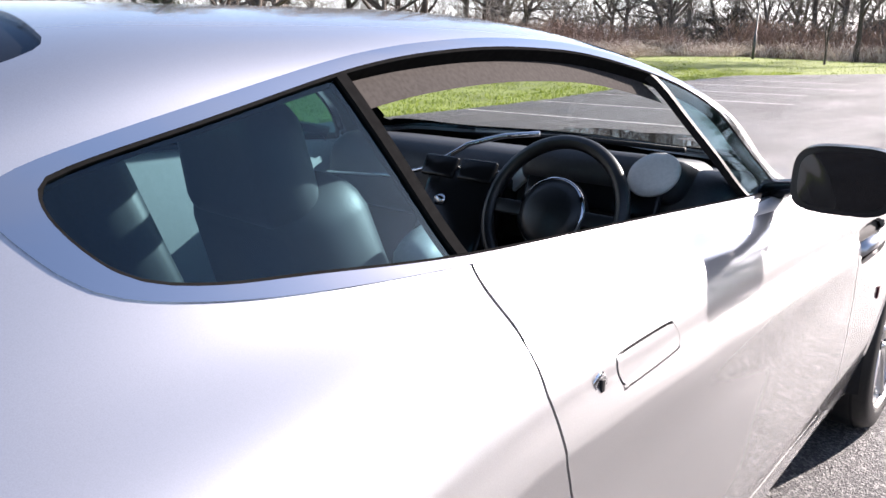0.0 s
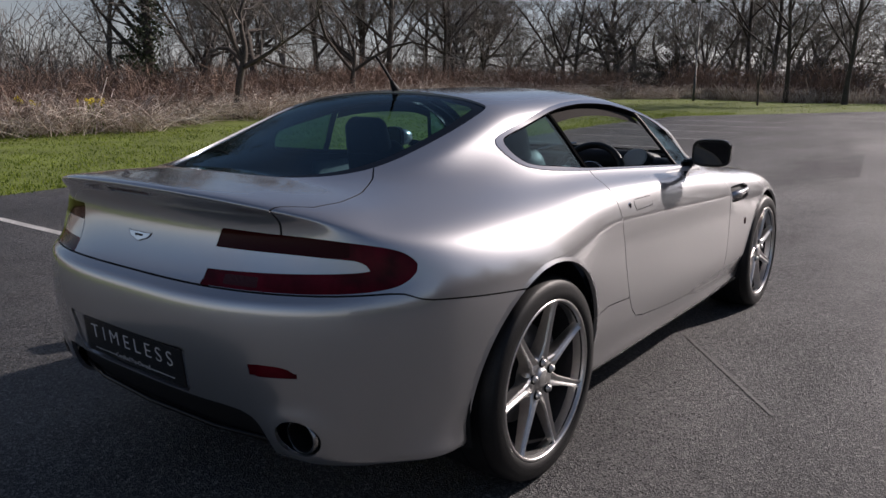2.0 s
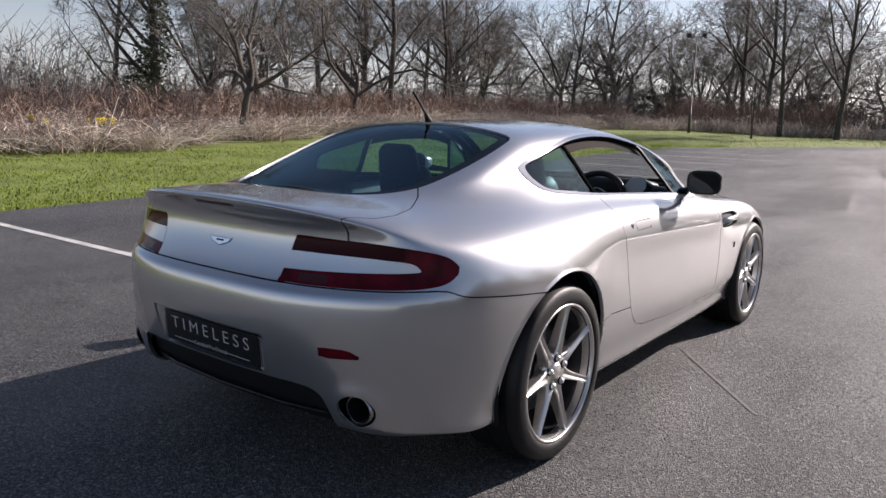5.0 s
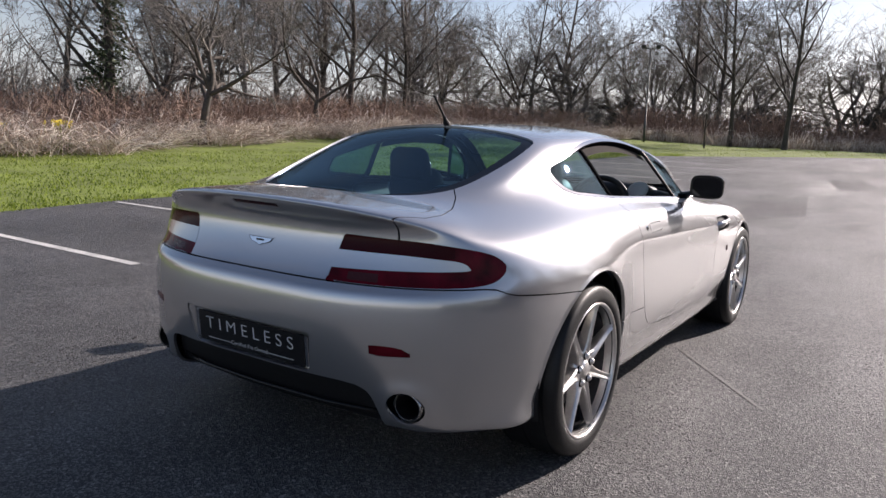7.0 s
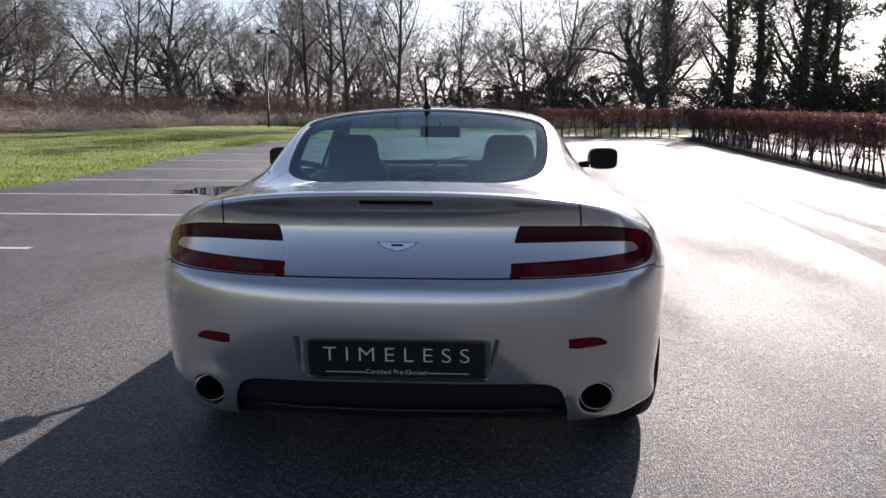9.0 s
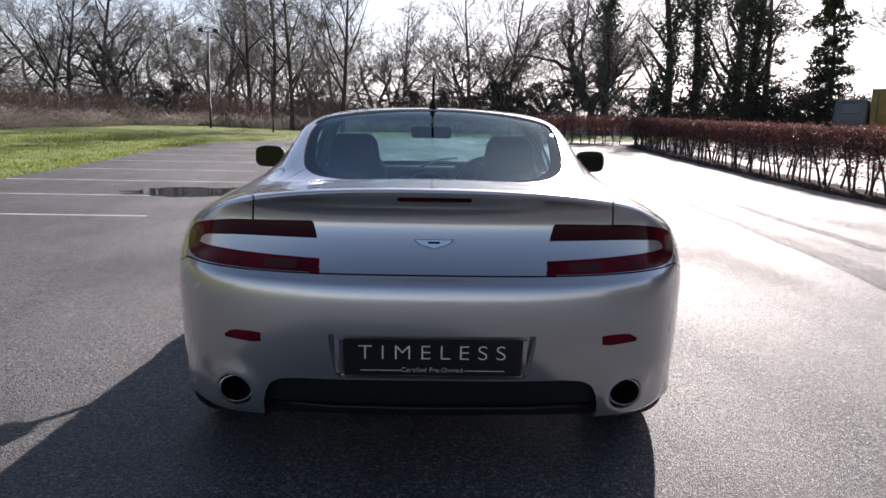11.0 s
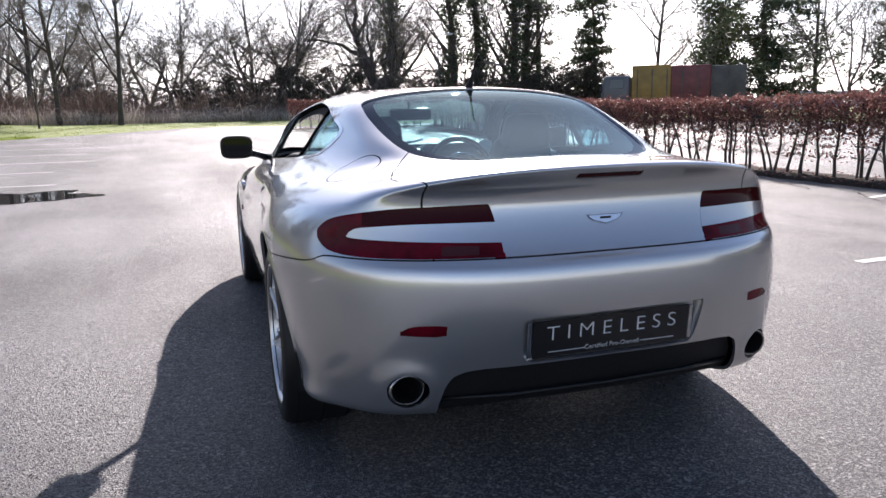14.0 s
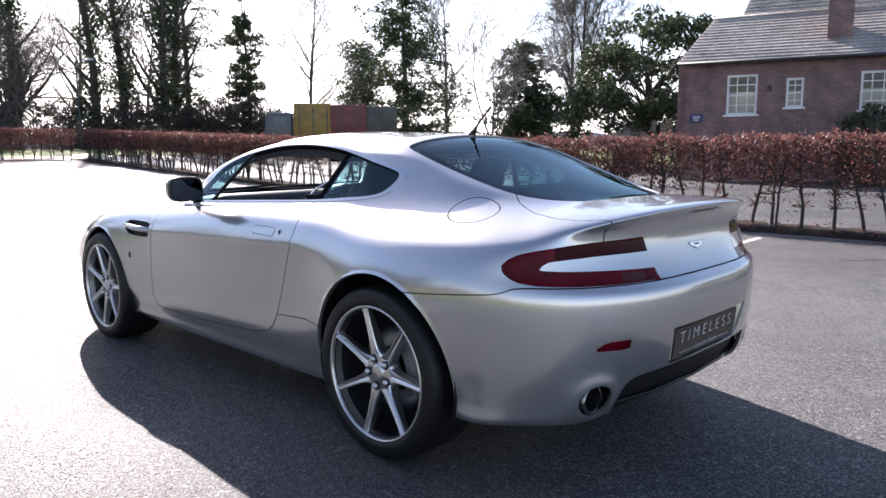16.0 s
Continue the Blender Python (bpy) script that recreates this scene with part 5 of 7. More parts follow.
wheel_ring = lathe([(0.018 * math.cos(2 * math.pi * k / 12), 0.175 + 0.0165 * math.sin(2 * math.pi * k / 12)) for k in range(13)], 48, "z")
steer = part("steering_wheel", wheel_ring, LEATHER_DARK, car, "dark leather steering wheel")
steer.matrix_local = pose(0.335, 1.36, 0.828, 66, 0, 0)
part("wheel_boss", lathe([(-0.03, 0.0001), (-0.03, 0.080), (-0.012, 0.088), (0.012, 0.080), (0.024, 0.055), (0.028, 0.0001)], 40, "z"), LEATHER_DARK, steer)
part("boss_ring", lathe([(0.004, 0.0875), (0.010, 0.0865), (0.013, 0.082)], 40, "z"), CHROME, steer, "thin bright ring round the boss")
for a in (0, 180, 270):
    part("wheel_spoke", rounded_box(0.12, 0.036, 0.012, 0.005, pose(0, 0, 0, 0, 0, a) @ pose(0.115, 0, 0), 2), CHROME if a == 270 else LEATHER_DARK, steer)
part("rear_view_mirror", rounded_box(0.23, 0.03, 0.065, 0.014, pose(0.0, 1.24, 1.135, 8, 0, -8), 3), GLOSS_BLACK, car, "black rear-view mirror")
part("mirror_stem", tube([(0, 1.26, 1.14), (0, 1.27, 1.205)], 0.007, 6), TRIM, car)
part("wiper", tube([(-0.45, 1.98, 0.905), (0.0, 1.95, 0.935), (0.42, 1.88, 0.94)], 0.008, 6), TRIM, car, "black wiper blade")
part("diffuser_lip", tube([(-0.50, -0.765, 0.302), (-0.3, -0.815, 0.306), (0.0, -0.832, 0.308), (0.3, -0.815, 0.306), (0.50, -0.765, 0.302)], 0.008, 8), GLOSS_BLACK, bumper, "gloss lower lip of the diffuser")

# ---- hedges, trees, scrub and grass ----
def tube_into(V, F, pts, radii, sides):
    base = len(V)
    n = len(pts)
    for i, p in enumerate(pts):
        d = pts[min(i + 1, n - 1)] - pts[max(i - 1, 0)]
        d = d / max(np.linalg.norm(d), 1e-9)
        s = np.array((0.0, 0.0, 1.0)) if abs(d[2]) < 0.9 else np.array((1.0, 0.0, 0.0))
        e1 = np.cross(d, s)
        e1 /= np.linalg.norm(e1)
        e2 = np.cross(d, e1)
        for k in range(sides):
            a = 2 * math.pi * k / sides
            V.append(p + radii[i] * (math.cos(a) * e1 + math.sin(a) * e2))
    for i in range(n - 1):
        for k in range(sides):
            a, b = base + i * sides + k, base + i * sides + (k + 1) % sides
            F.append((a, b, b + sides, a + sides))


def unit(v):
    return v / max(np.linalg.norm(v), 1e-9)


def limb(rng, p, d, length, r0, r1, steps, gnarl, lift):
    pts, radii = [p], [r0]
    for i in range(steps):
        d = unit(d + rng.normal(0, gnarl, 3) + np.array((0, 0, lift)))
        p = p + d * length / steps
        pts.append(p), radii.append(r0 + (r1 - r0) * (i + 1) / steps)
    return pts, radii


def aside(rng, d, angle):
    """A way that leaves d by an angle in degrees, turned at random round it."""
    s = unit(np.cross(d, rng.normal(0, 1, 3)))
    a = radians(angle)
    return unit(d * math.cos(a) + s * math.sin(a))


def bare_tree(height, seed, style="upright", name="tree", bark=None, thick=1.0, dense=1.0, lean=(0, 0)):
    """A leafless tree: trunk with limbs, and a crown of fine twigs."""
    rng = np.random.default_rng(seed)
    TV, TF, CV, CF = [], [], [], []
    low, angle1, first, gnarl, lift, fork = {"upright": (0.17, 44, 0.40, 0.07, 0.06, 13), "spread": (0.62, 52, 0.66, 0.19, 0.075, 6), "gnarled": (0.25, 66, 0.50, 0.30, 0.05, 9), "narrow": (0.12, 24, 0.42, 0.05, 0.10, 16)}[style]
    r = height * 0.019 * thick
    top = height * {"spread": 0.34, "gnarled": 0.55}.get(style, 0.95)
    trunk, tr = limb(rng, np.array((0, 0, -0.3)), unit(np.array((lean[0], lean[1], 1.0))), top, r, r * (0.18 if style in ("upright", "narrow") else 0.55), 9, gnarl * 0.45, 0.02)
    tr[0] *= 1.35
    tube_into(TV, TF, trunk, tr, 8)
    twig = 0.0105 if height > 9 else 0.0075
    n1 = int(fork * dense)
    for i in range(n1):
        t = low + (0.97 - low) * (i + rng.random()) / n1
        k = min(int(t * 9), 8)
        w = t * 9 - k
        p = trunk[k] * (1 - w) + trunk[k + 1] * w
        rr = (tr[k] * (1 - w) + tr[k + 1] * w)
        d = aside(rng, unit(trunk[k + 1] - trunk[k]), angle1 * (0.75 + 0.5 * rng.random()))
        if i == n1 - 1 and style in ("spread", "gnarled"):
            p, rr, d = trunk[-1], tr[-1] / 0.78, aside(rng, unit(trunk[-1] - trunk[-2]), 14)
        if d[2] < 0.05:
            d[2] = abs(d[2]) + 0.1
        L = height * first * (1.05 - 0.62 * (t - low) / (1 - low)) * (0.75 + 0.5 * rng.random())
        l1, r1 = limb(rng, p, unit(d), L, rr * (0.78 if style == "spread" else 0.62), 0.014, 6, gnarl, lift)
        tube_into(TV, TF, l1, r1, 6)
        for j in range(int((10 if style == "spread" else 7) * dense)):
            t2 = 0.22 + 0.78 * rng.random()
            k2 = min(int(t2 * 6), 5)
            w2 = t2 * 6 - k2
            p2 = l1[k2] * (1 - w2) + l1[k2 + 1] * w2
            l2, r2 = limb(rng, p2, aside(rng, unit(l1[k2 + 1] - l1[k2]), 30 + 35 * rng.random()), L * (0.30 + 0.28 * rng.random()), max(r1[k2] * 0.55, 0.011), 0.009, 4, gnarl * 1.2, lift * 1.3)
            tube_into(CV, CF, l2, r2, 3)
            for m in range(int(13 * dense)):
                t3 = 0.2 + 0.8 * rng.random()
                k3 = min(int(t3 * 4), 3)
                p3 = l2[k3] + (l2[k3 + 1] - l2[k3]) * (t3 * 4 - k3)
                l3, r3 = limb(rng, p3, aside(rng, unit(l2[k3 + 1] - l2[k3]), 25 + 40 * rng.random()), L * (0.12 + 0.16 * rng.random()), twig * 1.1, twig * 0.8, 1, gnarl * 1.3, lift)
                tube_into(CV, CF, l3, r3, 3)
                for q in range(2):
                    l4, r4 = limb(rng, l3[0] + (l3[1] - l3[0]) * (0.35 + 0.6 * rng.random()), aside(rng, unit(l3[1] - l3[0]), 25 + 35 * rng.random()), L * (0.07 + 0.10 * rng.random()), twig * 0.85, twig * 0.5, 1, gnarl, lift)
                    tube_into(CV, CF, l4, r4, 3)
    ob = new(name)
    mesh_object("trunk", TV, TF, bark or BARK, ob)
    mesh_object("crown", CV, CF, TWIG, ob)
    return ob


def leaf_quads(rng, centres, size, flat=0.0):
    """Small diamond leaves, turned at random, one island each."""
    n = len(centres)
    a = rng.normal(0, 1, (n, 3))
    a[:, 2] *= 1 - flat
    a /= np.linalg.norm(a, axis=1, keepdims=True)
    b = np.cross(a, rng.normal(0, 1, (n, 3)))
    b /= np.linalg.norm(b, axis=1, keepdims=True)
    s = size * (0.6 + 0.8 * rng.random((n, 1)))
    v = np.stack([centres - a * s, centres - b * s * 0.45, centres + a * s, centres + b * s * 0.45], 1).reshape(-1, 3)
    f = np.arange(4 * n).reshape(-1, 4)
    return v, f


def lumps(rng, n, blobs):
    """Points thick in the outer shell of many lumps (centre, radii)."""
    out = []
    weight = np.array([b[1][0] * b[1][1] + b[1][2] * b[1][0] for b in blobs])
    pick = rng.choice(len(blobs), n, p=weight / weight.sum())
    for k in pick:
        c, r = blobs[k]
        d = unit(rng.normal(0, 1, 3))
        out.append(np.array(c) + d * np.array(r) * (0.25 + 0.85 * rng.random() ** 0.7))
    return np.array(out)


def evergreen(name, height, width, seed, leaves=5000, size=0.12, trunk_h=0.3, foliage=None):
    """A broad dark evergreen: trunk, boughs and clumps of leaves."""
    rng = np.random.default_rng(seed)
    V, F = [], []
    t, r = limb(rng, np.array((0, 0, -0.2)), np.array((0, 0, 1.0)), height * 0.8, height * 0.03, 0.03, 6, 0.05, 0)
    tube_into(V, F, t, r, 7)
    blobs = []
    for i in range(95):
        z = trunk_h + (1 - trunk_h) * rng.random() ** 0.9
        w = width * 0.5 * math.sqrt(max(0.05, 1 - ((z - 0.5) / 0.55) ** 2)) * (0.35 + 0.65 * rng.random() ** 0.6)
        a = rng.random() * 2 * math.pi
        c = np.array((w * math.cos(a), w * math.sin(a), z * height))
        k = min(int(z * 6 * 0.9), 5)
        l, rr = limb(rng, t[k], unit(c - t[k]), np.linalg.norm(c - t[k]), 0.05, 0.015, 4, 0.06, 0)
        tube_into(V, F, l, rr, 5)
        s = height * (0.055 + 0.055 * rng.random())
        blobs.append((c, (s * 1.3, s * 1.3, s * 0.8)))
    ob = new(name)
    mesh_object("trunk", V, F, BARK, ob)
    v, f = leaf_quads(rng, lumps(rng, leaves, blobs), size)
    mesh_object("crown", v, f, foliage or EVERGREEN, ob, False)
    return ob


def conifer(name, height, width, seed, leaves=9000, droop=-0.05, gaps=0.2, low=0.16, boughs=84):
    """A conifer with uneven, drooping boughs, side sprays on each, and gaps between them."""
    rng = np.random.default_rng(seed)
    V, F = [], []
    t, r = limb(rng, np.array((0, 0, -0.2)), np.array((0, 0, 1.0)), height, height * 0.018, 0.03, 10, 0.025, 0.02)
    tube_into(V, F, t, r, 8)
    pts = []
    for i in range(boughs):
        z = low + (0.99 - low) * rng.random()
        if noise.noise(Vector((z * 9.0, seed * 3.7, 0))) < -0.35 + gaps and rng.random() < 0.75:
            continue
        k = min(int(z * 10), 9)
        p = t[k] + (t[k + 1] - t[k]) * (z * 10 - k)
        L = width * 0.5 * min(1.0, (1.10 - z) ** 0.8 + 0.05) * (0.30 + 0.95 * rng.random())
        a = rng.random() * 2 * math.pi
        l, rr = limb(rng, p, unit(np.array((math.cos(a), math.sin(a), 0.30 - 0.25 * rng.random()))), L, 0.045, 0.010, 5, 0.14, droop)
        tube_into(V, F, l, rr, 4)
        for q in range(1, 6):
            for _ in range(2):
                s2, r2 = limb(rng, l[q], aside(rng, unit(l[q] - l[q - 1]), 35 + 35 * rng.random()), L * (0.16 + 0.22 * rng.random()), 0.012, 0.006, 2, 0.15, droop)
                tube_into(V, F, s2, r2, 3)
                m = max(3, int(leaves / boughs / 6 * (0.4 + 1.4 * L / width)))
                u = rng.random((m, 1)) * 1.15
                pts.append(s2[0] + (s2[2] - s2[0]) * u + rng.normal(0, 1, (m, 3)) * np.array((0.10, 0.10, 0.07)) * (0.7 + 0.05 * height))
    ob = new(name)
    mesh_object("trunk", V, F, BARK, ob)
    v, f = leaf_quads(rng, np.concatenate(pts), 0.115, 0.3)
    mesh_object("crown", v, f, EVERGREEN, ob, False)
    return ob


def clad(ob, height, seed, leaves=2600, wide=0.9):
    """Ivy round the trunk of a bare tree."""
    rng = np.random.default_rng(seed)
    blobs = [(np.array((rng.normal(0, 0.25), rng.normal(0, 0.25), height * (0.08 + 0.78 * i / 16))), (wide * (0.7 + 0.6 * rng.random()), wide * (0.7 + 0.6 * rng.random()), height * 0.05)) for i in range(17)]
    v, f = leaf_quads(rng, lumps(rng, leaves, blobs), 0.135)
    mesh_object("ivy", v, f, EVERGREEN, ob, False, "dark ivy round the trunk")
    return ob


def stand(ob, x, y, turn=0.0, size=1.0, label="", category="tree", group="", sink=0.0):
    ob.matrix_world = pose(x, y, land_z(x, y) - sink, 0, 0, turn) @ Matrix.Scale(size, 4)
    return tagged(ob, label, category, group)


BARE = "bare leafless tree with dark twiggy crown at the wood edge"
def dead_front(y):
    """Where the mown verge meets the standing dead stems."""
    return float(np.interp(y, (-6, 0, 5.7, 9.3, 13.2, 18.6, 24, 32, 40, 46), (-14, -14.8, -15.7, -17, -18.3, -20, -20.4, -18.7, -17.5, -15)))


spread_a = stand(bare_tree(8.2, 11, "spread", dense=1.0, thick=1.1, lean=(0.22, -0.12)), -19.3, 14.1, 0, 1, "leaning bare fruit tree with forked dark trunk on the bank")
spread_b = stand(bare_tree(8.2, 12, "spread", dense=1.05, thick=1.0), -21.8, 22.3, 30, 1, "low spreading bare tree with dark limbs on the bank")
up_a = stand(bare_tree(12.8, 21, "upright", thick=0.62, dense=1.1), -5.3, 43.5, 0, 1, "slender bare tree standing on the mown grass")
up_b = stand(bare_tree(13.5, 22, "upright", dense=1.0, thick=0.62), -9.0, 46.5, 80, 1, "slender bare tree standing on the mown grass")
up_c = stand(bare_tree(14.5, 23, "upright", thick=0.75), -14.4, 57.8, 20, 1, BARE)
gnarl_a = stand(bare_tree(12.5, 31, "gnarled", thick=1.35), -23.6, 54.5, 0, 1, "gnarled bare oak with twisting limbs at the wood edge")
gnarl_b = stand(bare_tree(14.0, 32, "gnarled", thick=1.7, dense=1.3), 12.2, 50.7, 120, 1, "large bare oak with a thick trunk behind the hedge")
birch = stand(bare_tree(11.0, 41, "narrow", bark=BARK_PALE, thick=0.7, dense=0.8), -29.6, 25.2, 0, 1, "pale-barked birch among dark scrub")
poplar = stand(bare_tree(11.0, 42, "narrow", thick=0.7, dense=1.0), 32.3, 21.3, 0, 1, "tall narrow bare tree beyond the hedge", group="row by the forecourt")
copy_thing(poplar, pose(33.6, 22.4, land_z(33, 22), 0, 0, 130))
sapling = stand(bare_tree(4.4, 43, "narrow", thick=0.7, dense=0.45), -8.9, 40.0, 0, 1, "thin bare sapling on the grass")
droop = stand(bare_tree(6.4, 44, "spread", thick=0.55, dense=0.8, lean=(0.05, 0.1)), 19.8, 17.0, 200, 1, "small bare tree with drooping twigs beyond the hedge")
ivy_a = stand(clad(bare_tree(15.0, 51, "upright", thick=1.3, dense=0.8), 15, 61, 3600, 1.0), 18.7, 48.8, 0, 1, "bare tree clad in dark ivy behind the hedge")
ivy_b = copy_thing(ivy_a, pose(21.4, 48.4, land_z(21, 48), 0, 0, 140))
ivy_c = stand(clad(bare_tree(9.5, 52, "gnarled", thick=1.3, dense=0.8), 9.5, 62, 8500, 1.7), 37.1, 45.6, 0, 1, "squat tree thick with dark ivy")
con_a = stand(conifer("conifer", 16.5, 9.0, 71, 9500, 0.0, 0.26, 0.20), 25.4, 52.6, 0, 1, "tall dark pine with broken level boughs")
con_b = stand(conifer("conifer", 11.2, 5.2, 72, 10500, -0.03, 0.0, 0.06), 26.8, 45.9, 0, 1, "slim dark conifer with ragged crown")
con_c = stand(conifer("conifer", 14.5, 9.0, 74, 21000, -0.09, 0.02, 0.08, 110), 33.2, 36.2, 75, 1, "tall dark cedar with drooping boughs")
con_e = stand(conifer("conifer", 7.4, 7.6, 73, 19000, -0.10, -0.2, 0.08, 120), 35.4, 27.2, 0, 1, "broad dark conifer beyond the forecourt")
yew = stand(evergreen("yew_tree", 6.6, 8.0, 81, 17000, 0.115, 0.18), 28.6, 14.8, 0, 1, "broad dark green yew beside the brick house", "tree")
bare_e = copy_thing(up_c, pose(30.9, 44.4, land_z(30, 44), 0, 0, 210) @ Matrix.Scale(0.85, 4))
tagged(bare_e, "tall bare tree behind the parked lorry")
for x, y, t_, q in ((16.2, 47.2, 60, 0.9), (23.8, 51.5, 210, 1.05), (13.9, 55.0, 300, 1.0), (-28.5, 16.5, 170, 0.75)):
    copy_thing(ivy_a, pose(x, y, land_z(x, y), 0, 0, t_) @ Matrix.Scale(q, 4))
tagged(copy_thing(up_c, pose(38.5, 37.2, land_z(38, 37), 0, 0, 310) @ Matrix.Scale(0.82, 4)), "tall bare tree beyond the forecourt")

# the wood behind: more bare trees of the same kinds
rng = np.random.default_rng(5)
woods = []
for k in range(92):
    band = k % 4
    if band == 0:
        x, y = -27 - 13 * rng.random(), 13 + 42 * rng.random()
    elif band in (1, 2):
        x, y = -38 + 52 * rng.random(), 55 + 22 * rng.random()
    else:
        x, y = 4 + 26 * rng.random(), 57 + 14 * rng.random()
    if band == 0 and x < -23 and -4 < y - 7.3 + 0.418 * (x + 21) < 3.5:
        continue
    if x < -10 or k % 3 == 0 or (x < 9 and k % 3 == 1):
        woods.append((x, y))
far_a = stand(bare_tree(11.5, 301, "upright", dense=0.85, thick=0.8), -32.0, 34.0, 0, 1, BARE, "tree", "trees of the wood")
far_b = stand(bare_tree(9.5, 302, "spread", dense=0.85, thick=0.85), -29.0, 19.5, 0, 1, BARE, "tree", "trees of the wood")
far_c = stand(bare_tree(10.0, 303, "gnarled", dense=0.85, thick=0.9), -30.5, 44.0, 0, 1, BARE, "tree", "trees of the wood")
sources = [far_a, far_b, far_c, far_b, far_a, far_c]
for k, (x, y) in enumerate(woods):
    src = sources[k % len(sources)]
    s = 0.95 + 0.45 * rng.random()
    tagged(copy_thing(src, pose(x, y, land_z(x, y) - 0.1, 0, 0, 360 * rng.random()) @ Matrix.Scale(s, 4)), BARE, "tree", "trees of the wood")


# scrub: one tangle of stems under the trees
def shrub(seed, stems, height, spread):
    rng = np.random.default_rng(seed)
    V, F = [], []
    for _ in range(stems):
        a, e = rng.random() * 2 * math.pi, spread * rng.random()
        p = np.array((e * math.cos(a), e * math.sin(a), -0.1))
        d = unit(np.array((0.35 * math.cos(a) + rng.normal(0, 0.2), 0.35 * math.sin(a) + rng.normal(0, 0.2), 1.0)))
        L = height * (0.55 + 0.6 * rng.random())
        l, r = limb(rng, p, d, L, 0.015, 0.007, 2, 0.16, 0)
        tube_into(V, F, l, r, 3)
        for _ in range(4):
            k = rng.integers(1, 3)
            l2, r2 = limb(rng, l[k], aside(rng, unit(l[k] - l[k - 1]), 30 + 40 * rng.random()), L * 0.36, 0.009, 0.004, 1, 0.15, 0.05)
            tube_into(V, F, l2, r2, 3)
    return np.array(V), np.array([f for f in F])


def scatter(name, kinds, spots, mat, label, category):
    VV, FF, base = [], [], 0
    for k, (x, y, s) in enumerate(spots):
        v, f = kinds[k % len(kinds)]
        a = 2.4 * k
        c, q = math.cos(a), math.sin(a)
        w = np.stack([(v[:, 0] * c - v[:, 1] * q) * s + x, (v[:, 0] * q + v[:, 1] * c) * s + y, v[:, 2] * s + land_z(x, y)], 1)
        VV.append(w), FF.append(f + base)
        base += len(v)
    ob = mesh_object(name, np.concatenate(VV), np.concatenate(FF), mat, None, False)
    return tagged(ob, label, category, kind="stuff")


rng = np.random.default_rng(6)
kinds = [shrub(s, 19, 2.3, 0.95) for s in range(100, 105)]
spots = []
for _ in range(130):
    y = 3 + 46 * rng.random()
    spots.append((dead_front(y) - 5.5 - 12 * rng.random() ** 0.8, y, 0.7 + 0.9 * rng.random()))
for _ in range(110):
    spots.append((-30 + 38 * rng.random(), 52 + 10 * rng.random(), 0.8 + 0.9 * rng.random()))
for _ in range(80):
    spots.append((4 + 30 * rng.random(), 47 + 11 * rng.random(), 0.8 + 0.7 * rng.random()))
scatter("scrub", kinds, spots, TWIG, "dense leafless scrub under the trees", "scrub")
kinds = [shrub(s, 36, 1.15, 0.85) for s in range(110, 114)]
spots = []
for _ in range(215):
    y = -4 + 48 * rng.random()
    spots.append((dead_front(y) - 2.0 - 6.0 * rng.random(), y, 0.85 + 0.6 * rng.random()))
spots += [(-17 + 24 * rng.random(), 48.5 + 4.5 * rng.random(), 0.9 + 0.9 * rng.random()) for _ in range(90)]
scatter("bramble", kinds, spots, BRAMBLE, "reddish brown bramble tangle on the bank", "bramble")

# evergreen bushes low in the wood
bush = evergreen("bush", 3.0, 4.6, 91, 8500, 0.06, 0.05, THICKET)
stand(bush, 2.0, 51.0, 0, 1, "dark evergreen bush at the wood edge", "bush", "evergreen bushes")
for x, y, s in ((5.5, 51.0, 1.2), (-1.5, 53.5, 1.0), (8.5, 51.5, 1.25), (15.5, 49.5, 1.1), (-20.0, 56.0, 1.1), (-8.5, 56.5, 1.0), (24.0, 49.0, 1.0), (32.5, 47.0, 0.9), (20.2, 44.2, 0.9), (22.4, 43.6, 1.1), (24.6, 43.0, 1.2), (17.6, 45.0, 1.0), (29.5, 43.5, 0.9)):
    copy_thing(bush, pose(x, y, land_z(x, y) - 0.1, 0, 0, 77 * x) @ Matrix.Scale(s, 4))


# dead stems along the bank, leaning all ways
def ribbons(name, bases, heights, lean, width, mat, label, category, seed):
    rng = np.random.default_rng(seed)
    n = len(bases)
    a = rng.random(n) * 2 * math.pi
    d = np.stack([np.cos(a), np.sin(a), np.zeros(n)], 1) * (lean * (0.2 + rng.random(n)))[:, None]
    up = np.array((0, 0, 1.0))
    side = np.stack([-np.sin(a + 0.9), np.cos(a + 0.9), np.zeros(n)], 1) * width * (0.6 + 0.8 * rng.random(n))[:, None]
    h = heights[:, None]
    p0 = bases
    p1 = bases + (up * 0.62 + d * 0.35) * h
    p2 = bases + (up * (1 - 0.45 * np.minimum(lean, 1.4)) + d) * h
    v = np.stack([p0 - side, p0 + side, p1 + side * 0.8, p1 - side * 0.8, p2 + side * 0.25, p2 - side * 0.25], 1).reshape(-1, 3)
    k = np.arange(n)[:, None] * 6
    f = np.concatenate([k + np.array((0, 1, 2, 3)), k + np.array((3, 2, 4, 5))])
    ob = mesh_object(name, v, f, mat, None, False)
    return tagged(ob, label, category, kind="stuff")


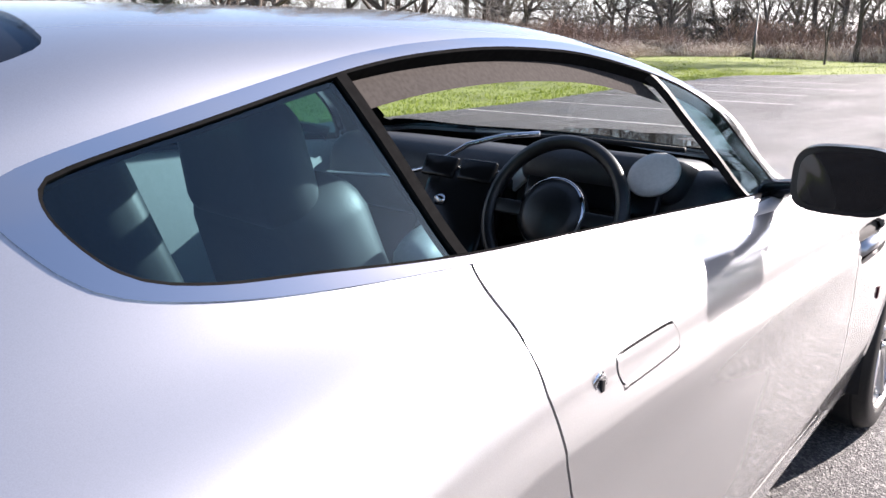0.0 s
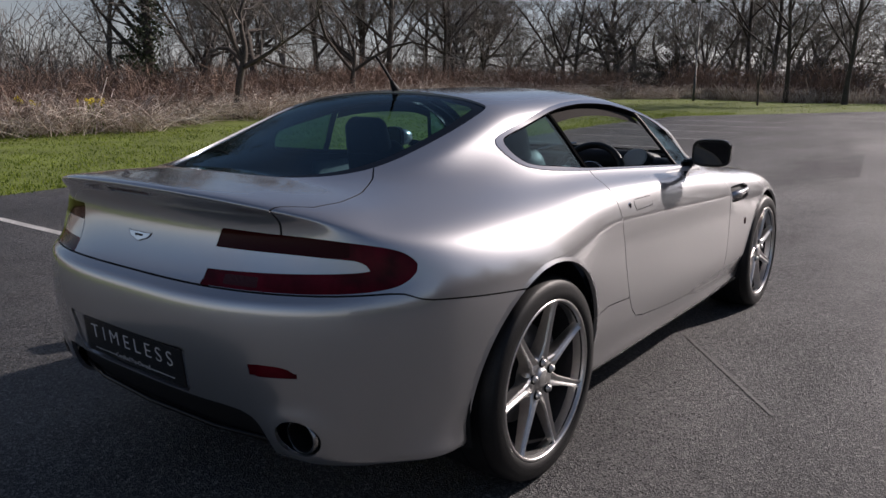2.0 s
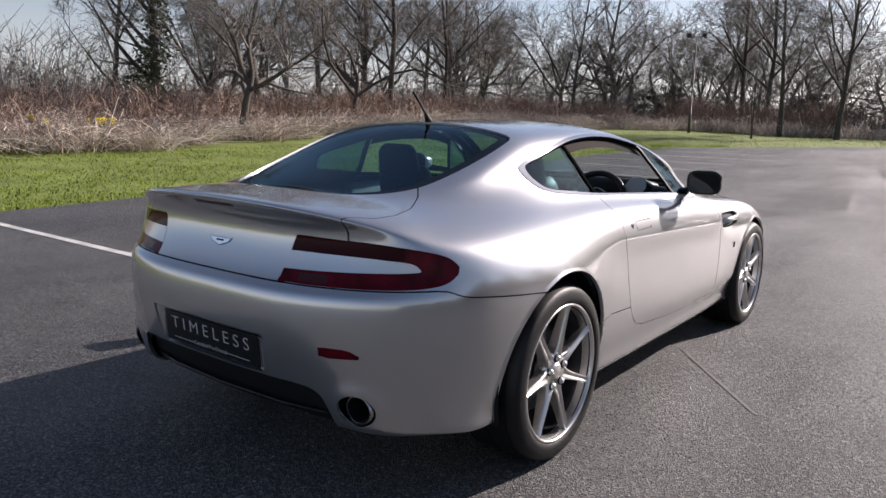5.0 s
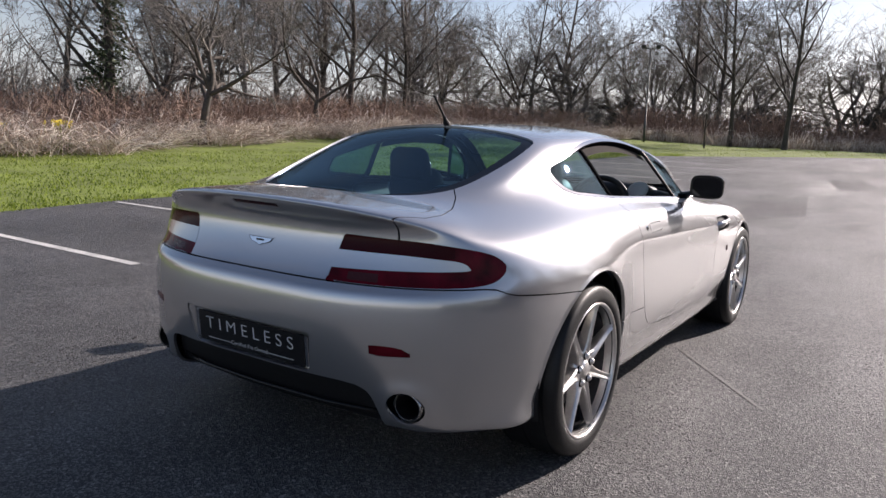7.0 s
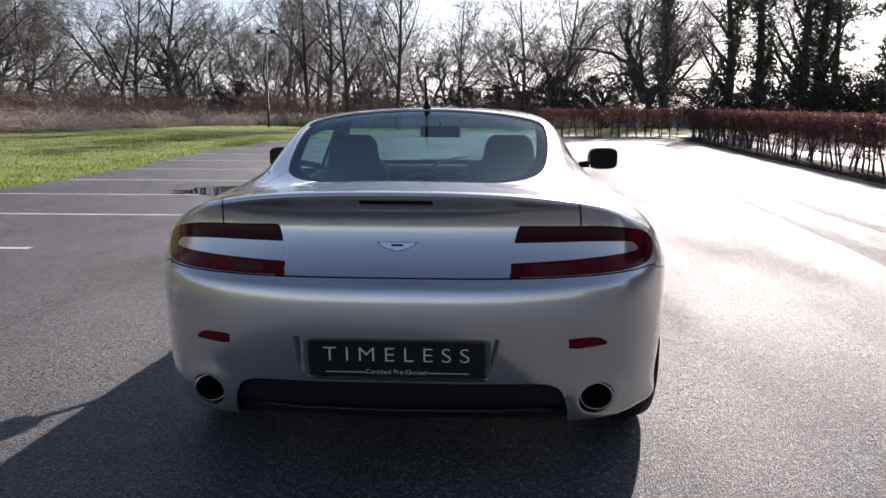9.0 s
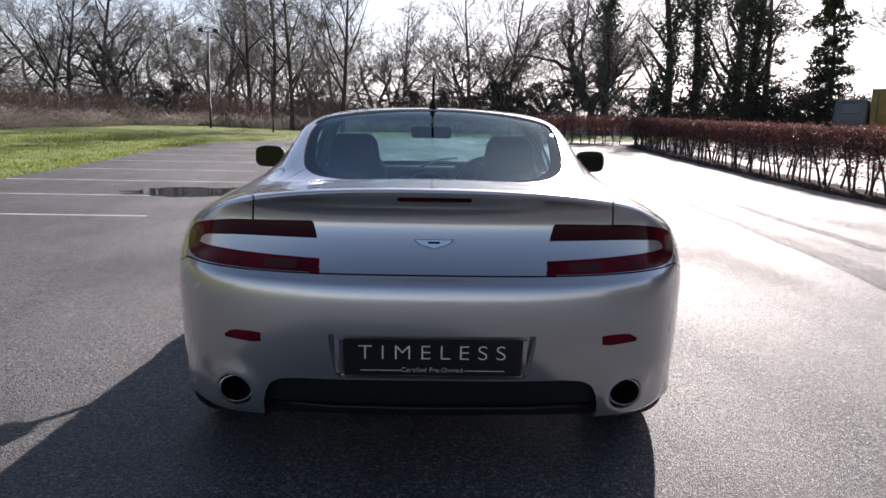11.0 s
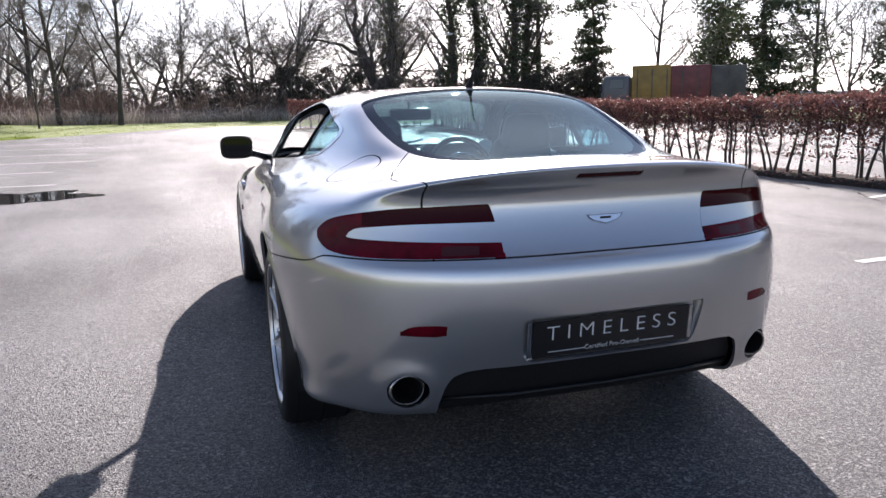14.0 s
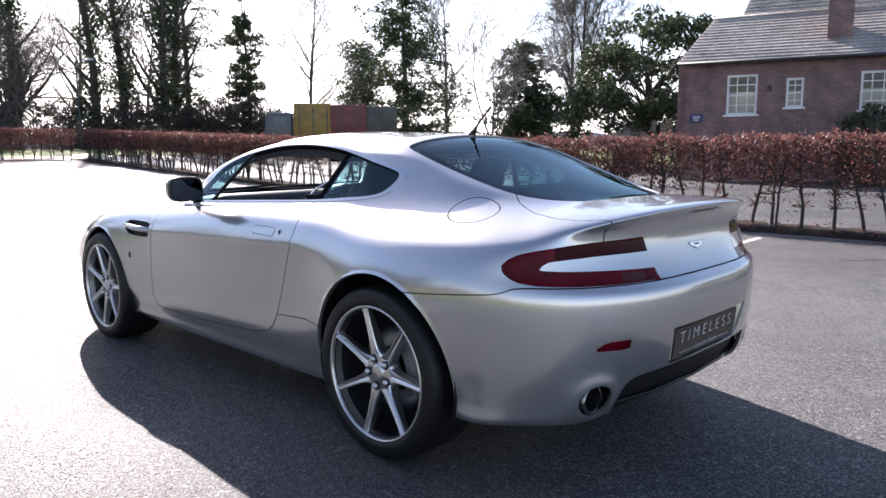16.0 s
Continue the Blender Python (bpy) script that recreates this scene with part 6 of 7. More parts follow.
rng = np.random.default_rng(8)
for habit, (n1, n2, lean_, wide, lo, hi) in {"standing": (1500, 2200, 0.8, 0.010, 0.6, 1.7), "fallen": (11000, 3000, 2.3, 0.013, 0.7, 1.0)}.items():
    by = np.concatenate([-6 + 52 * rng.random(n1) ** 1.15, 46.0 + 3.6 * rng.random(n2)])
    bx = np.concatenate([np.array([dead_front(y) for y in by[:n1]]) - 4.6 * rng.random(n1) ** 1.25, -16 + 24 * rng.random(n2)])
    tuft = np.array([noise.noise(Vector((x * 0.9, y * 0.9, 3 if habit == "fallen" else 8))) for x, y in zip(bx, by)])
    keep = tuft > (-0.12 if habit == "standing" else -0.3)
    bx, by, tuft = bx[keep], by[keep], tuft[keep]
    bx = bx + 0.5 * np.sin(by * 0.9) + 0.3 * np.sin(by * 2.3)
    bz = np.array([land_z(x, y) for x, y in zip(bx, by)]) - 0.05 + (0.35 * rng.random(len(bx)) if habit == "fallen" else 0)
    hh = lo * (0.7 + 0.6 * rng.random(len(bx))) + hi * rng.random(len(bx)) ** 1.6 * (0.35 + 1.6 * np.maximum(tuft, 0))
    hh = hh * np.array([0.85 + 0.75 * noise.noise(Vector((x * 0.4, y * 0.4, 21))) for x, y in zip(bx, by)])
    ribbons("dead_stems", np.stack([bx, by, bz], 1), hh, lean_, wide, STRAW, f"pale dead stems {habit} along the bank", "dead grass", 9)


def canes(name, bases, length, rise, width, mat, label, category, seed):
    """Long stems that arch over and touch down again, each its own strip of seven steps."""
    rng = np.random.default_rng(seed)
    n, m = len(bases), 7
    a = rng.random(n) * 2 * math.pi
    ahead = np.stack([np.cos(a), np.sin(a), np.zeros(n)], 1)
    swing = np.stack([-np.sin(a), np.cos(a), np.zeros(n)], 1) * rng.normal(0, 0.22, (n, 1))
    flat = np.stack([rng.normal(0, 1, n), rng.normal(0, 1, n), rng.normal(0, 0.8, n)], 1)
    flat = flat / np.linalg.norm(flat, axis=1, keepdims=True) * (width * (0.6 + 0.8 * rng.random(n)))[:, None]
    end = 0.5 + 0.5 * rng.random(n)
    rows = []
    for k in range(m):
        s = k / (m - 1)
        p = bases + (ahead * s + swing * s * s) * length[:, None]
        p[:, 2] += rise * np.sin(math.pi * s * end) + 0.02 * rng.normal(0, 1, n)
        rows += [p - flat * (1 - 0.6 * s), p + flat * (1 - 0.6 * s)]
    v = np.stack(rows, 1).reshape(-1, 3)
    base = np.arange(n)[:, None] * 2 * m
    f = np.concatenate([base + np.array((2 * k, 2 * k + 1, 2 * k + 3, 2 * k + 2)) for k in range(m - 1)])
    return tagged(mesh_object(name, v, f, mat, None, False), label, category, kind="stuff")


rng = np.random.default_rng(15)
for mat, count, deep, tall, wide, words in ((STRAW, 10000, 3.0, 0.75, 0.011, "bleached fallen stems heaped along the bank"), (BRAMBLE, 9000, 7.0, 1.25, 0.009, "brown arching bramble canes over the bank")):
    cy = -6 + 52 * rng.random(count) ** 1.25
    cx = np.array([dead_front(y) for y in cy]) + 0.25 - deep * rng.random(count) ** (1.3 if mat is STRAW else 0.9) + 0.5 * np.sin(cy * 0.9) + 0.3 * np.sin(cy * 2.3)
    lump = np.array([0.75 + 0.8 * noise.noise(Vector((x * 0.55, y * 0.55, 31))) for x, y in zip(cx, cy)])
    cz = np.array([land_z(x, y) for x, y in zip(cx, cy)]) - 0.03 + 0.30 * rng.random(count) * lump
    canes("fallen_stems" if mat is STRAW else "bramble_canes", np.stack([cx, cy, cz], 1), 0.7 + 1.3 * rng.random(count), tall * lump * (0.3 + 0.9 * rng.random(count)), wide, mat, words, "dead stems", 16)

# mown grass
rng = np.random.default_rng(10)
n1, n2 = 58000, 12000
gx = np.concatenate([-7.4 - 9.5 * rng.random(n1) ** 1.5, -16 + 26 * rng.random(n2)])
gy = np.concatenate([-5 + 36 * rng.random(n1) ** 1.15, 28 + 17 * rng.random(n2)])
keep = np.array([not paved(x, y, -0.06 - 0.09 * math.sin(y * 5.1) * math.sin(y * 1.7)) and x > dead_front(y) - 0.8 for x, y in zip(gx, gy)])
gx, gy = gx[keep], gy[keep]
gz = np.array([land_z(x, y) for x, y in zip(gx, gy)]) - 0.01
clump = 0.5 + 0.5 * np.sin(gx * 3.1 + 2 * np.sin(gy * 1.3)) * np.sin(gy * 2.7 + np.sin(gx * 1.9))
ribbons("grass", np.stack([gx, gy, gz], 1), 0.045 + 0.075 * clump * rng.random(len(gx)), 0.9, 0.009, GRASS, "short lush green mown grass", "grass", 11)

# daffodils on the bank
for cx, cy, m in ((-17.0, 7.9, 15), (-17.3, 6.4, 5)):
    rng = np.random.default_rng(int(m * 7))
    pts = np.stack([cx + 0.22 * rng.normal(0, 1, m), cy + 0.20 * rng.normal(0, 1, m), np.zeros(m)], 1)
    pts[:, 2] = [land_z(x, y) + 0.72 + 0.12 * rng.random() for x, y in pts[:, :2]]
    SV_, SF_ = [], []
    for p in pts:
        tube_into(SV_, SF_, [np.array((p[0], p[1], p[2] - 0.75)), p], [0.012, 0.008], 4)
    v, f = leaf_quads(rng, np.repeat(pts, 7, axis=0) + rng.normal(0, 0.03, (m * 7, 3)), 0.05)
    clump_ob = new("daffodil_clump")
    mesh_object("foliage", SV_, SF_, GRASS, clump_ob, False)["kind"] = "stuff"
    mesh_object("blossom", v, f, PETAL, clump_ob, False, "yellow flowers")["kind"] = "stuff"
    tagged(clump_ob, "clump of yellow daffodils among dead stems", "flowers", "daffodils")


# ---- beech hedge: plants in a row, bare stems below, copper leaves above ----
def hedge_plant(seed):
    rng = np.random.default_rng(seed)
    V, F = [], []
    tips = []
    for s in range(1 + (seed % 2)):
        p = np.array((rng.normal(0, 0.05), rng.normal(0, 0.05), -0.05))
        l, r = limb(rng, p, unit(np.array((rng.normal(0, 0.08), rng.normal(0, 0.08), 1))), 1.30, 0.030 - 0.008 * s, 0.010, 7, 0.08, 0.05)
        tube_into(V, F, l, r, 6)
        for k in range(30):
            i = rng.integers(2, 8)
            low = i < 4
            l2, r2 = limb(rng, l[i], aside(rng, np.array((0, 0, 1.0)), 45 + 40 * rng.random()), (0.08 if low else 0.22) + 0.14 * rng.random(), 0.008, 0.004, 3, 0.2, 0.05)
            tube_into(V, F, l2, r2, 3)
            tips += [l2[-1], l2[-2]]
    tips = np.array(tips)
    n = 1000
    box = np.stack([rng.normal(0, 0.15, n), (rng.random(n) - 0.5) * 0.44, 0.62 + 0.78 * rng.random(n) ** 0.65], 1)
    box[:, 0] = np.clip(box[:, 0], -0.30, 0.30) + 0.03 * rng.normal(0, 1, n)
    box[:, 2] += 0.02 * np.sin(box[:, 1] * 9 + seed) + 0.035 * rng.normal(0, 1, n)
    box[:, 2] = np.minimum(box[:, 2], 1.36 + 0.025 * rng.normal(0, 1, n))
    thin = tips[rng.integers(0, len(tips), 150)] + rng.normal(0, 0.045, (150, 3))
    v, f = leaf_quads(rng, np.concatenate([box, thin]), 0.028)
    ob = new("hedge_plant")
    mesh_object("stem", V, F, HEDGE_WOOD, ob)
    mesh_object("leaves", v, f, HEDGE_LEAF, ob, False, "dry copper-brown leaves")
    return ob


plants = [hedge_plant(s) for s in range(200, 206)]
LABEL = "clipped beech hedge plant with dry copper leaves and bare stem"
row = [(hedge_edge(-6.0 + 0.35 * k) + 0.6, -6.0 + 0.35 * k, 0) for k in range(107)] + [(9.4 - 0.38 * k, 31.3, 90) for k in range(1, 18)]
for k, (x, y, turn_) in enumerate(row):
    x += 0.05 * math.sin(k * 2.1)
    m = pose(x, y, ground_z(x, y) + 0.03, 0, 0, turn_ + 180 * ((k * 7) % 3 == 0)) @ Matrix.Scale(0.965 + 0.015 * math.sin(k * 1.7), 4)
    if k < len(plants):
        plants[k].matrix_world = m
        tagged(plants[k], LABEL, "hedge", "hedge plants")
    else:
        tagged(copy_thing(plants[(k * 5 + k // 6) % len(plants)], m), LABEL, "hedge", "hedge plants")


def bed(name, x0, x1, y0, y1, shift=lambda y: 0.0):
    """Soil bed with leaf litter, mounded and uneven at its edge."""
    nx, ny = 8, int((y1 - y0) / 0.18)
    v = []
    for j in range(ny + 1):
        for i in range(nx + 1):
            y = y0 + (y1 - y0) * j / ny
            e = 0.06 * noise.noise(Vector((i, y * 2.3, 3)))
            x = x0 + (x1 - x0) * i / nx + e + shift(y)
            rim = min(i, nx - i) / 2
            v.append((x, y, ground_z(x, y) + (-0.02 if rim == 0 else 0.05 * min(rim, 1)) + 0.035 * noise.noise(Vector((x * 3, y * 3, 1)))))
    m = nx + 1
    f = [(j * m + i, j * m + i + 1, (j + 1) * m + i + 1, (j + 1) * m + i) for j in range(ny) for i in range(nx)]
    return tagged(mesh_object(name, v, f, SOIL), "dark soil bed with leaf litter under the hedge", "soil bed", kind="structure")


bed("hedge_bed", 0.0, 1.3, -9.3, 31.9, hedge_edge)
bed("hedge_bed", 2.6, 8.95, 30.6, 32.0)
rng = np.random.default_rng(12)
n = 2600
ly = np.concatenate([-9 + 40 * rng.random(n), 30.6 + 1.4 * rng.random(900)])
lx = np.concatenate([np.array([hedge_edge(y) for y in ly[:n]]) - 0.12 + 1.4 * rng.random(n), 2.6 + 6.4 * rng.random(900)])
lz = np.array([ground_z(x, y) for x, y in zip(lx, ly)]) + 0.05 + 0.03 * rng.random(len(lx))
v, f = leaf_quads(rng, np.stack([lx, ly, lz], 1), 0.026, 0.7)
tagged(mesh_object("fallen_leaves", v, f, HEDGE_LEAF, None, False), "dry fallen leaves and weeds in the hedge bed", "leaves", kind="stuff")

# ---- brick house beyond the hedge ----
HOUSE = Matrix.Translation((20.3, 9.1, 0.05)) @ Matrix(((0.290, 0.957, 0, 0), (-0.957, 0.290, 0, 0), (0, 0, 1, 0), (0, 0, 0, 1)))
house = new("house")
house.matrix_world = HOUSE
tagged(house, "single-storey red brick house with slate roof and white windows", "house")


def wall_with_openings(name, length, height, holes, thick, mat, parent, m=Matrix()):
    """A wall in its own plane (x along, z up, y into the house), with real openings and brick-sized UVs."""
    xs = sorted({0, length} | {h[0] for h in holes} | {h[1] for h in holes})
    zs = sorted({0, height} | {h[2] for h in holes} | {h[3] for h in holes})
    bm = bmesh.new()
    for a, b in zip(xs, xs[1:]):
        for c, d in zip(zs, zs[1:]):
            if any(h[0] <= a and b <= h[1] and h[2] <= c and d <= h[3] for h in holes):
                continue
            bm.faces.new([bm.verts.new(p) for p in ((a, 0, c), (b, 0, c), (b, 0, d), (a, 0, d))])
    bmesh.ops.remove_doubles(bm, verts=bm.verts, dist=1e-5)
    ext = bmesh.ops.extrude_face_region(bm, geom=bm.faces[:])
    bmesh.ops.translate(bm, vec=(0, thick, 0), verts=[e for e in ext["geom"] if isinstance(e, bmesh.types.BMVert)])
    bmesh.ops.recalc_face_normals(bm, faces=bm.faces)
    uv = bm.loops.layers.uv.new("UVMap")
    for f in bm.faces:
        for lp in f.loops:
            c = lp.vert.co
            lp[uv].uv = (c.x + c.y, c.z)
    ob = part(name, bm, mat, parent, "weathered red brick wall", False)
    ob.matrix_local = m
    return ob


holes = [(1.25, 2.15, 2.07, 3.32), (2.96, 3.45, 2.26, 3.16), (4.95, 5.85, 2.12, 3.27)]
wall_with_openings("wall", 9.0, 3.75, holes, 0.3, BRICK, house)
wall_with_openings("wall", 5.0, 3.75, [], 0.3, BRICK, house, pose(0.0, 0.3, 0, 0, 0, 90))


def sash(x0, x1, z0, z1, cols, rows):
    w = new("window")
    w.parent = house
    part("sill", rounded_box(x1 - x0 + 0.14, 0.12, 0.06, 0.006, pose((x0 + x1) / 2, -0.02, z0 - 0.02), 1), WHITE_PAINT, w, "", False)
    t = 0.07
    for name, a, b, c, d in (("frame", x0, x0 + t, z0, z1), ("frame", x1 - t, x1, z0, z1), ("frame", x0 + t, x1 - t, z1 - t, z1), ("frame", x0 + t, x1 - t, z0, z0 + t)):
        part(name, rounded_box(b - a, 0.08, d - c, 0.004, pose((a + b) / 2, 0.06, (c + d) / 2), 1), WHITE_PAINT, w, "", False)
    for k in range(1, cols):
        x = x0 + (x1 - x0) * k / cols
        part("glazing_bar", rounded_box(0.028, 0.04, z1 - z0 - 2 * t, 0, pose(x, 0.065, (z0 + z1) / 2)), WHITE_PAINT, w, "", False)
    for k in range(1, rows):
        z = z0 + (z1 - z0) * k / rows
        h = 0.05 if k == rows // 2 else 0.028
        part("glazing_bar", rounded_box(x1 - x0 - 2 * t, 0.044, h, 0, pose((x0 + x1) / 2, 0.065, z)), WHITE_PAINT, w, "", False)
    bm = bmesh.new()
    bm.faces.new([bm.verts.new(p) for p in ((x0, 0.075, z0), (x1, 0.075, z0), (x1, 0.075, z1), (x0, 0.075, z1))])
    part("pane", bm, GLASS, w, "", False)
    part("curtain", rounded_box((x1 - x0) * 0.92, 0.03, (z1 - z0) * 0.55, 0.01, pose((x0 + x1) / 2, 0.26, z0 + (z1 - z0) * 0.30)), CURTAIN, w)
    # dark board added behind the pane in place of a shaded interior
    part("room", rounded_box(x1 - x0 + 0.6, 0.02, z1 - z0 + 0.6, 0, pose((x0 + x1) / 2, 0.9, (z0 + z1) / 2)), ROOM_SHADE, w, "", False)


sash(1.25, 2.15, 2.07, 3.32, 3, 4), sash(2.96, 3.45, 2.26, 3.16, 2, 4), sash(4.95, 5.85, 2.12, 3.27, 3, 4)


def slate_roof(name, x0, x1, y0, z0, y1, z1, parent, inset=0.0, courses=15):
    """A slope of overlapping courses of slates, each course proud of the one above."""
    V, F = [], []
    rng = np.random.default_rng(int(courses * 13 + x0))
    up = unit(np.array((0, y1 - y0, z1 - z0)))
    out_ = np.array((0, -up[2], up[1]))
    L = math.hypot(y1 - y0, z1 - z0)
    for c in range(courses):
        a, b = L * c / courses - 0.03, L * (c + 1) / courses
        lo = x0 + inset * c / courses
        x = lo - (0.15 if c % 2 else 0)
        while x < x1:
            w = 0.29 + 0.03 * rng.random()
            p = [np.array((q, y0, z0)) + up * s + out_ * h for q, s, h in ((max(x, lo), a, 0.028 + 0.008 * rng.random()), (min(x + w - 0.006, x1), a, 0.028 + 0.008 * rng.random()), (min(x + w - 0.006, x1), b, 0.006), (max(x, lo), b, 0.006))]
            q = [v - out_ * 0.02 for v in p[:2]]
            k = len(V)
            if p[1][0] - p[0][0] > 0.02:
                V.extend(p + q)
                F.extend([(k, k + 1, k + 2, k + 3), (k + 4, k + 5, k + 1, k)])
            x += w
    ob = mesh_object(name, V, F, SLATE, parent, False, "grey-brown slate roof slope")
    ob["kind"] = "stuff"
    deck = mesh_object("roof_deck", [(x0, y0, z0 - 0.05), (x1, y0, z0 - 0.05), (x1, y1, z1 - 0.05), (x0 + inset, y1, z1 - 0.05)], [(0, 1, 2, 3)], GUTTER, parent, False)
    return ob


slate_roof("roof", -0.25, 9.2, -0.25, 3.72, 2.35, 5.42, house, 0.75)
slate_roof("roof", -0.25, 9.2, 4.95, 3.72, 2.40, 5.42, house, 0.75)
part("ridge", tube([(0.45, 2.37, 5.44), (9.2, 2.37, 5.44)], 0.07, 8), SLATE, house)
part("gutter", tube([(-0.25, -0.30, 3.70), (9.2, -0.30, 3.70)], 0.055, 8), GUTTER, house, "black gutter")
stack = rounded_box(0.68, 0.62, 3.4, 0, pose(4.33, 0.95, 5.5))
uvl = stack.loops.layers.uv.new("UVMap")
for f in stack.faces:
    for lp in f.loops:
        c = lp.vert.co
        lp[uvl].uv = (c.x + c.y, c.z)
part("chimney", stack, BRICK, house, "dark brick chimney stack", False)
part("flashing", rounded_box(0.86, 0.10, 0.06, 0.01, pose(4.33, 0.58, 4.10, 30, 0, 0), 1), LEAD, house, "lead flashing", False)
part("plaque", rounded_box(0.40, 0.03, 0.27, 0.004, pose(0.36, -0.02, 1.985), 1), PLAQUE, house, "small blue wall plaque", False)
for k in range(3):
    part("plaque_bar", rounded_box(0.24 - 0.05 * k, 0.004, 0.022, 0, pose(0.36, -0.038, 2.05 - 0.06 * k)), WHITE_PAINT, house, "", False)
# small dark lamp fixed to the brick, unlit
part("wall_vent", rounded_box(0.11, 0.10, 0.15, 0.02, pose(2.50, -0.05, 2.87), 2), GUTTER, house, "dark wall lamp", False)
# taller block behind
wall_with_openings("upper_wall", 8.0, 6.0, [], 0.3, BRICK, house, pose(1.5, 5.0, 0))
slate_roof("upper_roof", 1.2, 9.6, 4.75, 5.9, 7.4, 8.0, house, 0.4, 14)
bush_h = evergreen("shrub", 2.3, 2.0, 95, 2200, 0.08, 0.05)
stand(bush_h, 20.9, 3.6, 0, 1, "clipped dark green shrub against the brick wall", "shrub")

# ---- small things beyond the hedge ----
hut = new("shed")
part("wall", rounded_box(1.6, 1.4, 1.5, 0.02, pose(0, 0, 0.75), 1), TIMBER, hut, "", False)
bm = bmesh.new()
v = [bm.verts.new(p) for p in ((-1.0, -0.9, 1.45), (1.0, -0.9, 1.45), (1.0, 0.9, 1.45), (-1.0, 0.9, 1.45), (-1.0, 0, 2.05), (1.0, 0, 2.05))]
for f in ((0, 1, 5, 4), (2, 3, 4, 5), (0, 4, 3), (1, 2, 5), (0, 3, 2, 1)):
    bm.faces.new([v[k] for k in f])
bmesh.ops.recalc_face_normals(bm, faces=bm.faces)
part("roof", bm, SLATE, hut, "", False)
hut.matrix_world = pose(26.6, 14.6, land_z(26, 14) - 0.05, 0, 0, 25)
tagged(hut, "small weathered timber shed with pitched roof", "shed")
rng = np.random.default_rng(77)
for k, (x, y) in enumerate(((25.9, 12.6), (26.3, 12.2))):
    V, F, tips = [], [], []
    for _ in range(14):
        l, r = limb(rng, np.array((0.0, 0, 0)), unit(np.array((rng.normal(0, 0.22), rng.normal(0, 0.22), 1))), 1.7 + 0.3 * rng.random(), 0.01, 0.006, 3, 0.05, 0)
        tube_into(V, F, l, r, 3)
        tips.append((l[-1], (0.06, 0.06, 0.24)))
    ob = new("pampas_grass")
    mesh_object("stalks", V, F, STRAW, ob, False)
    vv, ff = leaf_quads(rng, lumps(rng, 900, tips), 0.045)
    mesh_object("plumes", vv, ff, PLUME, ob, False)
    stand(ob, x, y, 0, 1, "pampas grass with pale feathery plumes", "grass clump", "pampas")


# lorry parked far behind the hedge
lorry = new("lorry")
tagged(lorry, "parked lorry with grey cab and yellow and red body", "lorry")
cab = rounded_box(1.7, 2.3, 2.2, 0.15, pose(0.85, 0, 1.75), 3)
for v in cab.verts:
    if v.co.z > 1.9 and v.co.x < 0.4:
        v.co.x += 0.25 * (v.co.z - 1.9)
cab = part("cab", cab, LORRY_CAB, lorry)
part("windscreen", rounded_box(0.04, 2.0, 0.85, 0.01, pose(0.115, 0, 2.28, 0, 14, 0), 1), FRIT, cab, "dark windscreen", False)
part("side_window", rounded_box(0.8, 0.03, 0.6, 0.01, pose(0.95, -1.155, 2.3), 1), FRIT, cab, "", False)
part("yellow_body", rounded_box(2.10, 2.4, 2.55, 0.05, pose(2.85, 0, 2.2), 2), LORRY_YELLOW, lorry, "yellow panelled body")
part("red_body", rounded_box(2.10, 2.4, 2.45, 0.05, pose(4.95, 0, 2.15), 2), LORRY_RED, lorry, "red panelled body")
part("tail_body", rounded_box(1.82, 2.36, 2.38, 0.05, pose(6.91, 0, 2.09), 2), LORRY_GREY, lorry, "dull tan rear body")
for k in range(7):
    part("body_rib", rounded_box(0.06, 0.05, 2.2, 0, pose(2.1 + 0.8 * k, -1.21, 2.1)), LORRY_GREY, lorry, "", False)
part("chassis", rounded_box(7.4, 0.9, 0.25, 0.03, pose(4.0, 0, 0.8), 1), TRIM, lorry, "", False)
for wx in (1.0, 5.4, 6.5):
    for wy in (-1.0, 1.0):
        w = part("wheel", lathe([(-0.14, 0.25), (-0.14, 0.46), (-0.1, 0.5), (0.1, 0.5), (0.14, 0.46), (0.14, 0.25), (0.10, 0.0001)], 24, "y"), RUBBER, lorry)
        w.matrix_local = pose(wx, wy, 0.5)
